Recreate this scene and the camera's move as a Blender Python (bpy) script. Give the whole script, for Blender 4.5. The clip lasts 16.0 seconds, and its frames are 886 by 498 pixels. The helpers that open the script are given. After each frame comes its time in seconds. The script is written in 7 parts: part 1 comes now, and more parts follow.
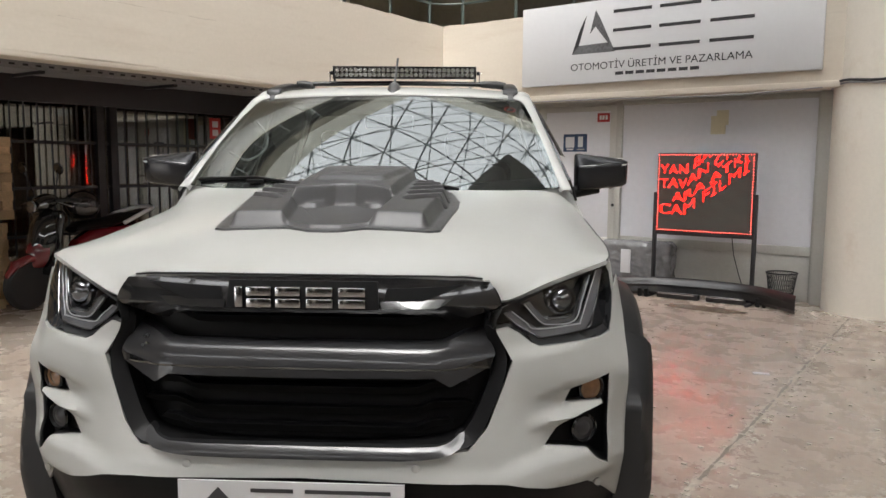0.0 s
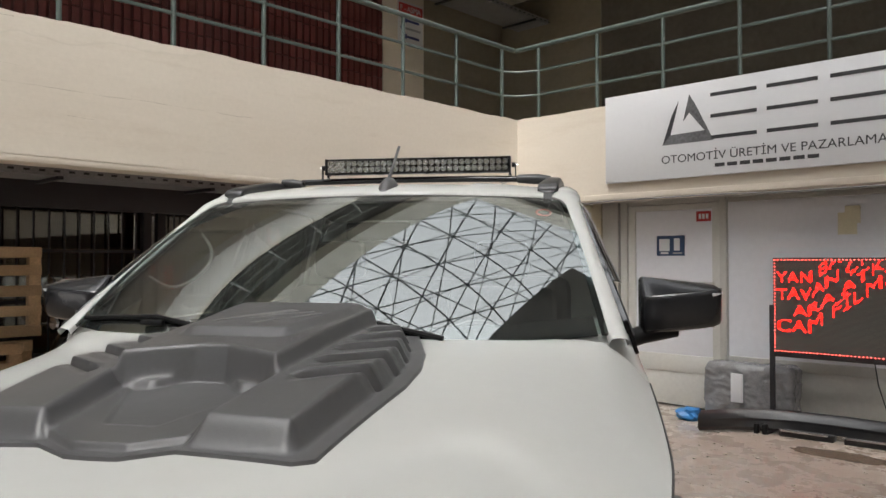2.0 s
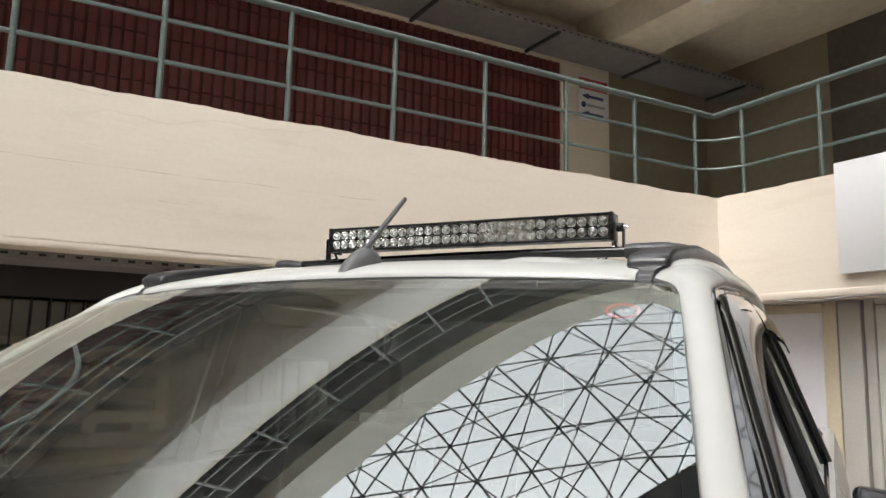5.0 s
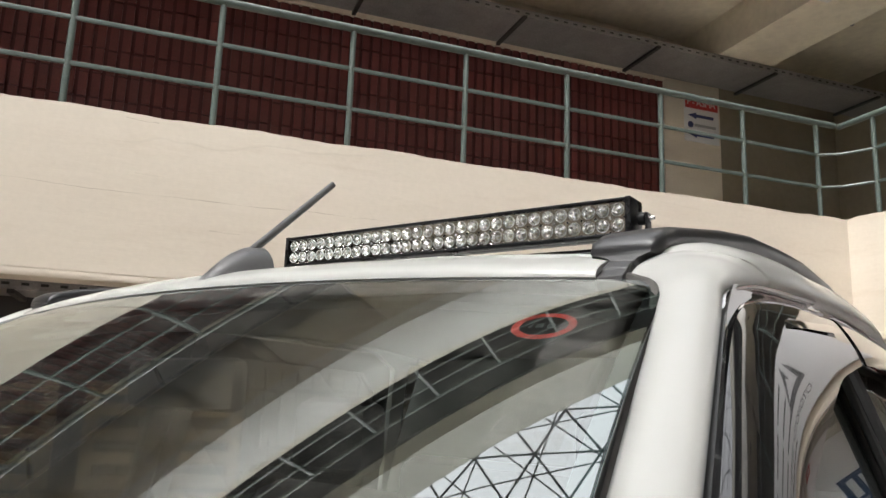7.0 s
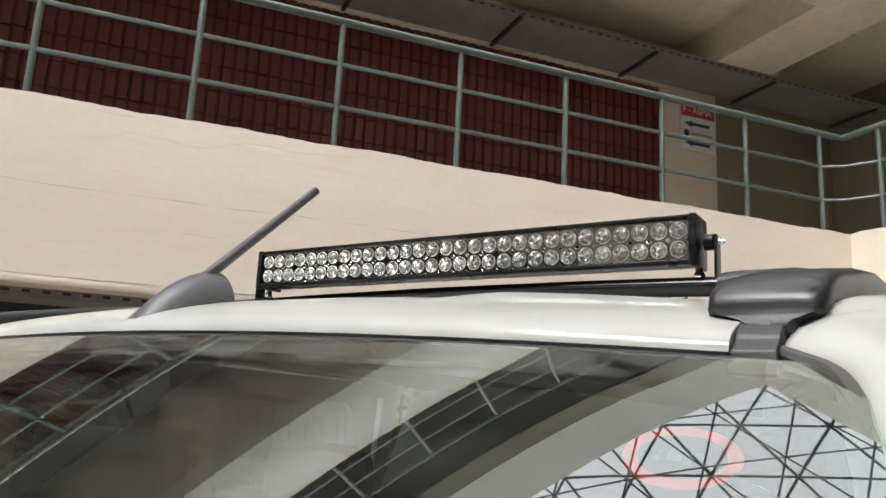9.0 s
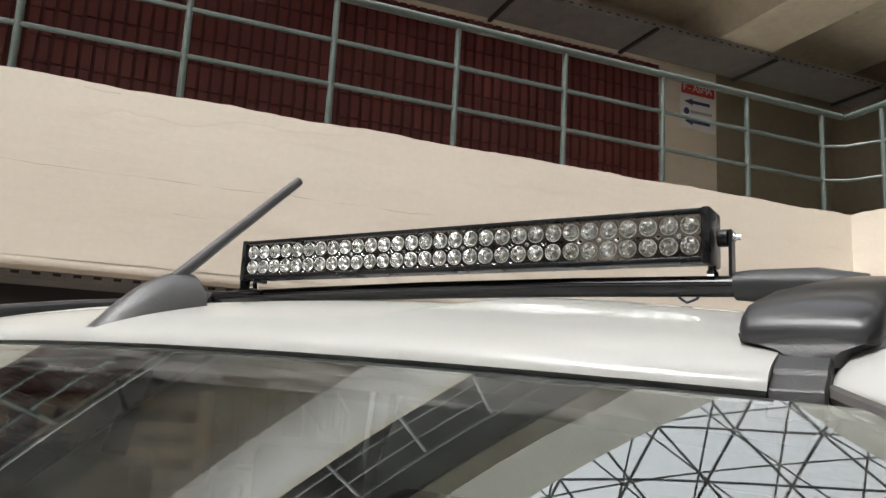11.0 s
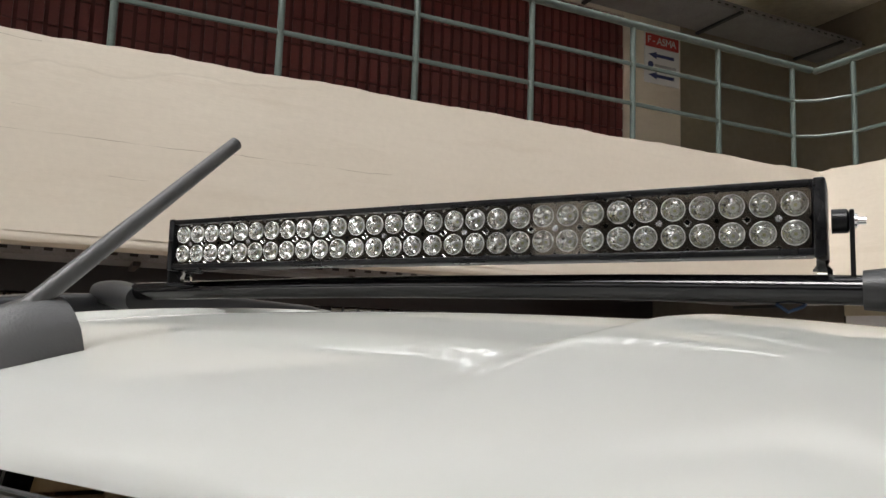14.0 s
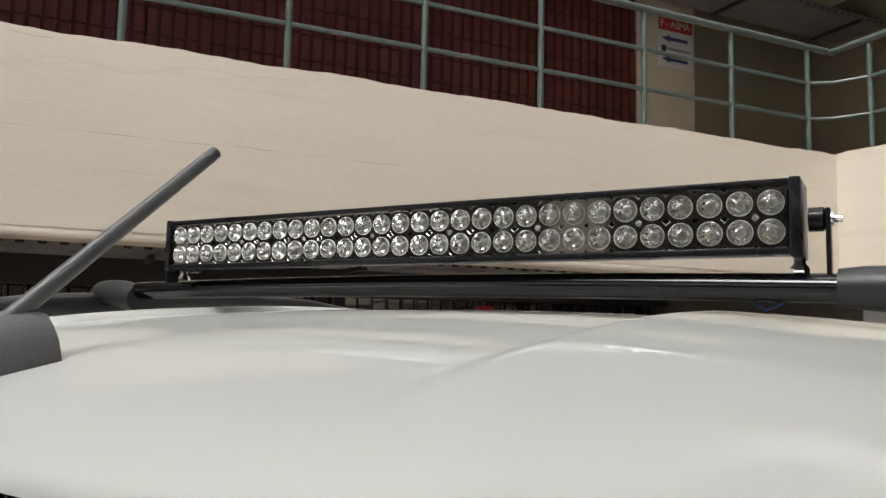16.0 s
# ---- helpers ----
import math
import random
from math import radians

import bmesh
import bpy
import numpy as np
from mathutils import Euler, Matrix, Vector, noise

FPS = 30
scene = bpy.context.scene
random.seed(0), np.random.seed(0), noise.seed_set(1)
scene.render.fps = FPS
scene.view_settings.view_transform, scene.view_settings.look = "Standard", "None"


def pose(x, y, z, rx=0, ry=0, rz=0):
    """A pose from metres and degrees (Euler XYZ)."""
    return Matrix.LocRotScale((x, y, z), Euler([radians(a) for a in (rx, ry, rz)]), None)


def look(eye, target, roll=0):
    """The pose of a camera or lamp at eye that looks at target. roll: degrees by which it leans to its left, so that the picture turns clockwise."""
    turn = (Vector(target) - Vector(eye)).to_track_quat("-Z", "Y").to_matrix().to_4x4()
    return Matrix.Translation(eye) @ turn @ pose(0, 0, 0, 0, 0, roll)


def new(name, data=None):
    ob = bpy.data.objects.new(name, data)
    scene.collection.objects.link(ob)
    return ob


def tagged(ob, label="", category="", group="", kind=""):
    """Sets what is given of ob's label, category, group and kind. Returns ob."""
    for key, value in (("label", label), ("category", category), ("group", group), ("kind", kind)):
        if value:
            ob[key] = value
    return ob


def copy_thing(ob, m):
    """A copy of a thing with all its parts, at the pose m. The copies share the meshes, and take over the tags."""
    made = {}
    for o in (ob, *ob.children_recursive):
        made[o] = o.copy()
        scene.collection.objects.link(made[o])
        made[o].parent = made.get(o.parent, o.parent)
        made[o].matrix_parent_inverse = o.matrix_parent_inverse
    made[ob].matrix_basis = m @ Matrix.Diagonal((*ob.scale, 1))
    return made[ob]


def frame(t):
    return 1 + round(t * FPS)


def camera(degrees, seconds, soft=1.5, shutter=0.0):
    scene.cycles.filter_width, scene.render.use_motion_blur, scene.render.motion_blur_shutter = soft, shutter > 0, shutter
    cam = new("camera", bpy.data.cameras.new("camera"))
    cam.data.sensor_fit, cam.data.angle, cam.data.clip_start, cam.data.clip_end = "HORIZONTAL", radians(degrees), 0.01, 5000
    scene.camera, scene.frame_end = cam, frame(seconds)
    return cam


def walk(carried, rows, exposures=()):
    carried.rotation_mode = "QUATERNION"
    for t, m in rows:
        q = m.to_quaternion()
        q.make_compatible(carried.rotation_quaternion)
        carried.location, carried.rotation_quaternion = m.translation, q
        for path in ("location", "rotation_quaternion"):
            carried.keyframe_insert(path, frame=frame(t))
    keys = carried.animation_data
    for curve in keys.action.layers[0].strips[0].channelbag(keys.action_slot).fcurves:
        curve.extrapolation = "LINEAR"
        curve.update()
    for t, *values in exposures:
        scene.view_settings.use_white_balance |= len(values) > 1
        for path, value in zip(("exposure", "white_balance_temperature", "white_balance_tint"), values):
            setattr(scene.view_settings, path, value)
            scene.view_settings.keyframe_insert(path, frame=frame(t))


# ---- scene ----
cam = camera(60.7, 16.0)
PATH = [
    (0, (0.35, -0.195, 1.425), (-0.815, 1.415, 1.203), 0.4),
    (0.5, (0.194, 0.075, 1.456), (-1.006, 1.667, 1.293), 0.3),
    (1, (0.132, 0.351, 1.461), (-1.112, 1.914, 1.364), 0.1),
    (1.5, (0.103, 0.67, 1.496), (-1.213, 2.176, 1.466), -0.1),
    (2, (-0.056, 0.932, 1.522), (-1.439, 2.376, 1.558), -0.0),
    (2.5, (-0.153, 1.149, 1.546), (-1.608, 2.517, 1.643), -0.1),
    (3, (-0.2, 1.436, 1.557), (-1.723, 2.725, 1.701), 0.0),
    (3.5, (-0.262, 1.64, 1.556), (-1.838, 2.856, 1.745), 0.0),
    (4, (-0.42, 1.838, 1.58), (-2.049, 2.977, 1.804), 0.5),
    (6.5, (-0.933, 2.59, 1.62), (-2.753, 3.331, 1.991), 1.7),
    (7, (-1.002, 2.699, 1.628), (-2.843, 3.38, 2.014), 2.0),
    (7.5, (-1.094, 2.732, 1.652), (-2.939, 3.395, 2.045), 2.5),
    (8, (-1.196, 2.739, 1.689), (-3.038, 3.411, 2.086), 2.8),
    (8.5, (-1.241, 2.748, 1.707), (-3.073, 3.446, 2.105), 2.9),
    (9, (-1.267, 2.755, 1.71), (-3.091, 3.474, 2.107), 2.9),
    (9.5, (-1.271, 2.756, 1.712), (-3.091, 3.485, 2.108), 3.0),
    (12, (-1.434, 2.818, 1.794), (-3.265, 3.569, 2.083), 2.9),
    (12.5, (-1.5, 2.834, 1.813), (-3.317, 3.618, 2.097), 2.5),
    (13, (-1.539, 2.837, 1.813), (-3.348, 3.644, 2.085), 2.1),
    (13.5, (-1.572, 2.838, 1.819), (-3.373, 3.669, 2.07), 1.9),
    (14, (-1.604, 2.845, 1.823), (-3.399, 3.698, 2.054), 1.9),
    (14.5, (-1.62, 2.851, 1.834), (-3.408, 3.722, 2.046), 1.8),
    (15, (-1.627, 2.85, 1.833), (-3.414, 3.726, 2.032), 1.7),
    (15.5, (-1.614, 2.847, 1.835), (-3.411, 3.702, 2.028), 1.6),
    (16, (-1.579, 2.87, 1.837), (-3.395, 3.685, 2.032), 1.3),
]
EXPOSURES = [(0.0, 2.40), (1.5, 2.15), (3.5, 2.48), (7.0, 2.56), (9.5, 2.50), (12.0, 2.38), (16.0, 2.15)]
walk(cam, [(t, look(eye, target, roll)) for t, eye, target, roll in PATH], EXPOSURES)
from mathutils.geometry import delaunay_2d_cdt
from mathutils.bvhtree import BVHTree
# ---- light ----
world = bpy.data.worlds.new("overcast_sky")
scene.world = world
world.use_nodes = True
wn, wl = world.node_tree.nodes, world.node_tree.links
wn.clear()
sky = wn.new("ShaderNodeTexSky")
sky.sky_type, sky.sun_disc = "NISHITA", False
sky.sun_elevation, sky.sun_rotation = radians(58), radians(150)
sky.dust_density = 4.0
grey = wn.new("ShaderNodeHueSaturation")
grey.inputs["Saturation"].default_value = 0.10
bg = wn.new("ShaderNodeBackground")
bg.inputs["Strength"].default_value = 0.15
wout = wn.new("ShaderNodeOutputWorld")
wl.new(sky.outputs[0], grey.inputs["Color"])
wl.new(grey.outputs[0], bg.inputs["Color"])
wl.new(bg.outputs[0], wout.inputs["Surface"])
sun_data = bpy.data.lights.new("sun", "SUN")
sun_data.energy, sun_data.angle, sun_data.color = 0.5, radians(40), (1.0, 0.97, 0.92)
sun = new("sun", sun_data)
sun.matrix_world = look((4, -4, 20), (-1, 2, 0))

# ---- materials ----


def mat(name, col, rough=0.5, metal=0.0, var=0.12, scale=6.0, bump=0.0, bscale=60.0, spot=None, spots=0.0, sscale=3.0, coat=0.0, spec=0.5, rvar=0.1, hue=0.0, coat_rough=0.03):
    """A node material: base colour with broad and fine variation, stains of a second colour, fine relief."""
    m = bpy.data.materials.new(name)
    m.use_nodes = True
    n, k = m.node_tree.nodes, m.node_tree.links
    b = n["Principled BSDF"]
    tc = n.new("ShaderNodeTexCoord")
    big = n.new("ShaderNodeTexNoise")
    big.inputs["Scale"].default_value, big.inputs["Detail"].default_value = scale, 6
    fine = n.new("ShaderNodeTexNoise")
    fine.inputs["Scale"].default_value, fine.inputs["Detail"].default_value = scale * 14, 4
    add = n.new("ShaderNodeMath")
    add.operation = "ADD"
    for src, i in ((big, 0), (fine, 1)):
        k.new(tc.outputs["Object"], src.inputs["Vector"])
        k.new(src.outputs["Fac"], add.inputs[i])
    rng = n.new("ShaderNodeMapRange")
    rng.inputs["From Min"].default_value, rng.inputs["From Max"].default_value = 0.65, 1.35
    rng.inputs["To Min"].default_value, rng.inputs["To Max"].default_value = 1 - var, 1 + var
    k.new(add.outputs[0], rng.inputs["Value"])
    hsv = n.new("ShaderNodeHueSaturation")
    hsv.inputs["Color"].default_value = (*col, 1)
    k.new(rng.outputs[0], hsv.inputs["Value"])
    out = hsv.outputs[0]
    if hue:
        info = n.new("ShaderNodeObjectInfo")
        r2 = n.new("ShaderNodeMapRange")
        r2.inputs["To Min"].default_value, r2.inputs["To Max"].default_value = 1 - hue, 1 + hue
        k.new(info.outputs["Random"], r2.inputs["Value"])
        mul = n.new("ShaderNodeMath")
        mul.operation = "MULTIPLY"
        k.new(rng.outputs[0], mul.inputs[0])
        k.new(r2.outputs[0], mul.inputs[1])
        k.new(mul.outputs[0], hsv.inputs["Value"])
    if spot:
        sn = n.new("ShaderNodeTexNoise")
        sn.inputs["Scale"].default_value, sn.inputs["Detail"].default_value, sn.inputs["Roughness"].default_value = sscale, 9, 0.68
        k.new(tc.outputs["Object"], sn.inputs["Vector"])
        ramp = n.new("ShaderNodeValToRGB")
        ramp.color_ramp.elements[0].position, ramp.color_ramp.elements[1].position = 0.52, 0.72
        k.new(sn.outputs["Fac"], ramp.inputs[0])
        amt = n.new("ShaderNodeMath")
        amt.operation = "MULTIPLY"
        amt.inputs[1].default_value = spots
        k.new(ramp.outputs[0], amt.inputs[0])
        mix = n.new("ShaderNodeMix")
        mix.data_type = "RGBA"
        k.new(amt.outputs[0], mix.inputs["Factor"])
        k.new(out, mix.inputs["A"])
        mix.inputs["B"].default_value = (*spot, 1)
        out = mix.outputs["Result"]
    k.new(out, b.inputs["Base Color"])
    b.inputs["Metallic"].default_value = metal
    b.inputs["Specular IOR Level"].default_value = spec
    rr = n.new("ShaderNodeMapRange")
    rr.inputs["From Min"].default_value, rr.inputs["From Max"].default_value = 0.3, 0.7
    rr.inputs["To Min"].default_value, rr.inputs["To Max"].default_value = max(0.02, rough * (1 - rvar)), min(1.0, rough * (1 + rvar))
    k.new(big.outputs["Fac"], rr.inputs["Value"])
    k.new(rr.outputs[0], b.inputs["Roughness"])
    if coat:
        b.inputs["Coat Weight"].default_value, b.inputs["Coat Roughness"].default_value = coat, coat_rough
    if bump:
        bn = n.new("ShaderNodeTexNoise")
        bn.inputs["Scale"].default_value, bn.inputs["Detail"].default_value = bscale, 5
        k.new(tc.outputs["Object"], bn.inputs["Vector"])
        bp = n.new("ShaderNodeBump")
        bp.inputs["Strength"].default_value, bp.inputs["Distance"].default_value = bump, 0.01
        k.new(bn.outputs["Fac"], bp.inputs["Height"])
        k.new(bp.outputs[0], b.inputs["Normal"])
    return m


def glow(name, col, strength):
    m = bpy.data.materials.new(name)
    m.use_nodes = True
    b = m.node_tree.nodes["Principled BSDF"]
    b.inputs["Base Color"].default_value = (*[0.3 * c for c in col], 1)
    b.inputs["Emission Color"].default_value, b.inputs["Emission Strength"].default_value = (*col, 1), strength
    return m


def pane_glass(name, tint, ior=1.5, rough=0.0):
    """Thin glass: a tinted clear pane whose gloss follows Fresnel."""
    m = bpy.data.materials.new(name)
    m.use_nodes = True
    n, k = m.node_tree.nodes, m.node_tree.links
    n.clear()
    tr, gl, lw, mx, o = (n.new("ShaderNode" + s) for s in ("BsdfTransparent", "BsdfGlossy", "LayerWeight", "MixShader", "OutputMaterial"))
    tr.inputs["Color"].default_value = (*tint, 1)
    gl.inputs["Roughness"].default_value = rough
    gl.inputs["Color"].default_value = (0.95, 1.0, 0.985, 1)
    f0 = ((ior - 1) / (ior + 1)) ** 2
    lw.inputs["Blend"].default_value = 0.5
    pw, ma = n.new("ShaderNodeMath"), n.new("ShaderNodeMath")
    pw.operation, ma.operation = "POWER", "MULTIPLY_ADD"
    pw.inputs[1].default_value = 5.0
    ma.inputs[1].default_value, ma.inputs[2].default_value = 1 - f0, f0
    k.new(lw.outputs["Facing"], pw.inputs[0])
    k.new(pw.outputs[0], ma.inputs[0])
    k.new(ma.outputs[0], mx.inputs[0])
    k.new(tr.outputs[0], mx.inputs[1])
    k.new(gl.outputs[0], mx.inputs[2])
    k.new(mx.outputs[0], o.inputs["Surface"])
    return m


def dust_film(name, col, most):
    """A thin broken film of dust or smears that lets the surface below show."""
    m = bpy.data.materials.new(name)
    m.use_nodes = True
    n, k = m.node_tree.nodes, m.node_tree.links
    n.clear()
    tc, mp, nz, rr, tr, df, mx, o = (n.new("ShaderNode" + s) for s in ("TexCoord", "Mapping", "TexNoise", "MapRange", "BsdfTransparent", "BsdfDiffuse", "MixShader", "OutputMaterial"))
    mp.inputs["Scale"].default_value = (4, 14, 14)
    nz.inputs["Scale"].default_value, nz.inputs["Detail"].default_value, nz.inputs["Roughness"].default_value = 3.0, 9, 0.7
    rr.inputs["From Min"].default_value, rr.inputs["From Max"].default_value, rr.inputs["To Max"].default_value = 0.36, 0.66, most
    df.inputs["Color"].default_value = (*col, 1)
    k.new(tc.outputs["Object"], mp.inputs["Vector"])
    k.new(mp.outputs[0], nz.inputs["Vector"])
    k.new(nz.outputs["Fac"], rr.inputs["Value"])
    k.new(rr.outputs[0], mx.inputs[0])
    k.new(tr.outputs[0], mx.inputs[1])
    k.new(df.outputs[0], mx.inputs[2])
    k.new(mx.outputs[0], o.inputs["Surface"])
    return m


def surface(name, tones, rough, stretch, scale, relief, fine, cracks=0.0, streak=0.0):
    """A worn mineral surface: three tones mixed by two noises, relief at two scales, and thin crooked cracks."""
    m = bpy.data.materials.new(name)
    m.use_nodes = True
    n, k = m.node_tree.nodes, m.node_tree.links
    b = n["Principled BSDF"]
    tc, mp = n.new("ShaderNodeTexCoord"), n.new("ShaderNodeMapping")
    mp.inputs["Scale"].default_value = stretch
    k.new(tc.outputs["Object"], mp.inputs["Vector"])

    def noise_at(sc, detail, rg=0.6, src=mp):
        t = n.new("ShaderNodeTexNoise")
        t.inputs["Scale"].default_value, t.inputs["Detail"].default_value, t.inputs["Roughness"].default_value = sc, detail, rg
        k.new(src.outputs[0] if src is mp else src.outputs["Object"], t.inputs["Vector"])
        return t.outputs["Fac"]

    def ramp(fac, p0, p1, c0, c1):
        r = n.new("ShaderNodeValToRGB")
        r.color_ramp.elements[0].position, r.color_ramp.elements[1].position = p0, p1
        r.color_ramp.elements[0].color, r.color_ramp.elements[1].color = (*c0, 1), (*c1, 1)
        k.new(fac, r.inputs[0])
        return r.outputs[0]

    def mixed(fac, a, c, kind="MIX"):
        x = n.new("ShaderNodeMix")
        x.data_type, x.blend_type = "RGBA", kind
        k.new(fac, x.inputs["Factor"]) if not isinstance(fac, float) else None
        if isinstance(fac, float):
            x.inputs["Factor"].default_value = fac
        for sock, val in (("A", a), ("B", c)):
            if isinstance(val, tuple):
                x.inputs[sock].default_value = (*val, 1)
            else:
                k.new(val, x.inputs[sock])
        return x.outputs["Result"]

    big, mid, small = noise_at(scale, 8, 0.65), noise_at(scale * 4.3, 7, 0.7), noise_at(scale * 40, 4, 0.6, tc)
    col = mixed(ramp(big, 0.42, 0.62, (0, 0, 0), (1, 1, 1)), tones[0], tones[1])
    col = mixed(ramp(mid, 0.54, 0.72, (0, 0, 0), (1, 1, 1)), col, tones[2])
    col = mixed(streak, col, ramp(small, 0.3, 0.7, (0.78, 0.78, 0.78), (1.0, 1.0, 1.0)), "MULTIPLY")
    rr = n.new("ShaderNodeMapRange")
    rr.inputs["From Min"].default_value, rr.inputs["From Max"].default_value = 0.35, 0.65
    rr.inputs["To Min"].default_value, rr.inputs["To Max"].default_value = rough[0], rough[1]
    k.new(mid, rr.inputs["Value"])
    k.new(rr.outputs[0], b.inputs["Roughness"])
    hgt = n.new("ShaderNodeMath")
    hgt.operation = "MULTIPLY_ADD"
    hgt.inputs[1].default_value = fine
    k.new(small, hgt.inputs[0])
    k.new(mid, hgt.inputs[2])
    height = hgt.outputs[0]
    if cracks:
        warp = n.new("ShaderNodeMix")
        warp.data_type = "VECTOR"
        warp.inputs["Factor"].default_value = 0.2
        wn2 = n.new("ShaderNodeTexNoise")
        wn2.inputs["Scale"].default_value, wn2.inputs["Detail"].default_value = 2.2, 2
        k.new(tc.outputs["Object"], wn2.inputs["Vector"])
        k.new(mp.outputs[0], warp.inputs[4])
        k.new(wn2.outputs["Color"], warp.inputs[5])
        vo = n.new("ShaderNodeTexVoronoi")
        vo.feature = "DISTANCE_TO_EDGE"
        vo.inputs["Scale"].default_value = 0.9
        k.new(warp.outputs[1], vo.inputs["Vector"])
        line = n.new("ShaderNodeMapRange")
        line.inputs["From Min"].default_value, line.inputs["From Max"].default_value = 0.0, 0.010
        line.inputs["To Min"].default_value, line.inputs["To Max"].default_value = cracks, 0.0
        k.new(vo.outputs["Distance"], line.inputs["Value"])
        gate_ = n.new("ShaderNodeMath")
        gate_.operation = "MULTIPLY"
        k.new(line.outputs[0], gate_.inputs[0])
        k.new(ramp(big, 0.50, 0.58, (0, 0, 0), (1, 1, 1)), gate_.inputs[1])
        col = mixed(gate_.outputs[0], col, tuple(0.62 * c for c in tones[0]))
        sub = n.new("ShaderNodeMath")
        sub.operation = "SUBTRACT"
        k.new(height, sub.inputs[0])
        k.new(gate_.outputs[0], sub.inputs[1])
        height = sub.outputs[0]
    k.new(col, b.inputs["Base Color"])
    bp = n.new("ShaderNodeBump")
    bp.inputs["Strength"].default_value, bp.inputs["Distance"].default_value = relief, 0.012
    k.new(height, bp.inputs["Height"])
    k.new(bp.outputs[0], b.inputs["Normal"])
    return m


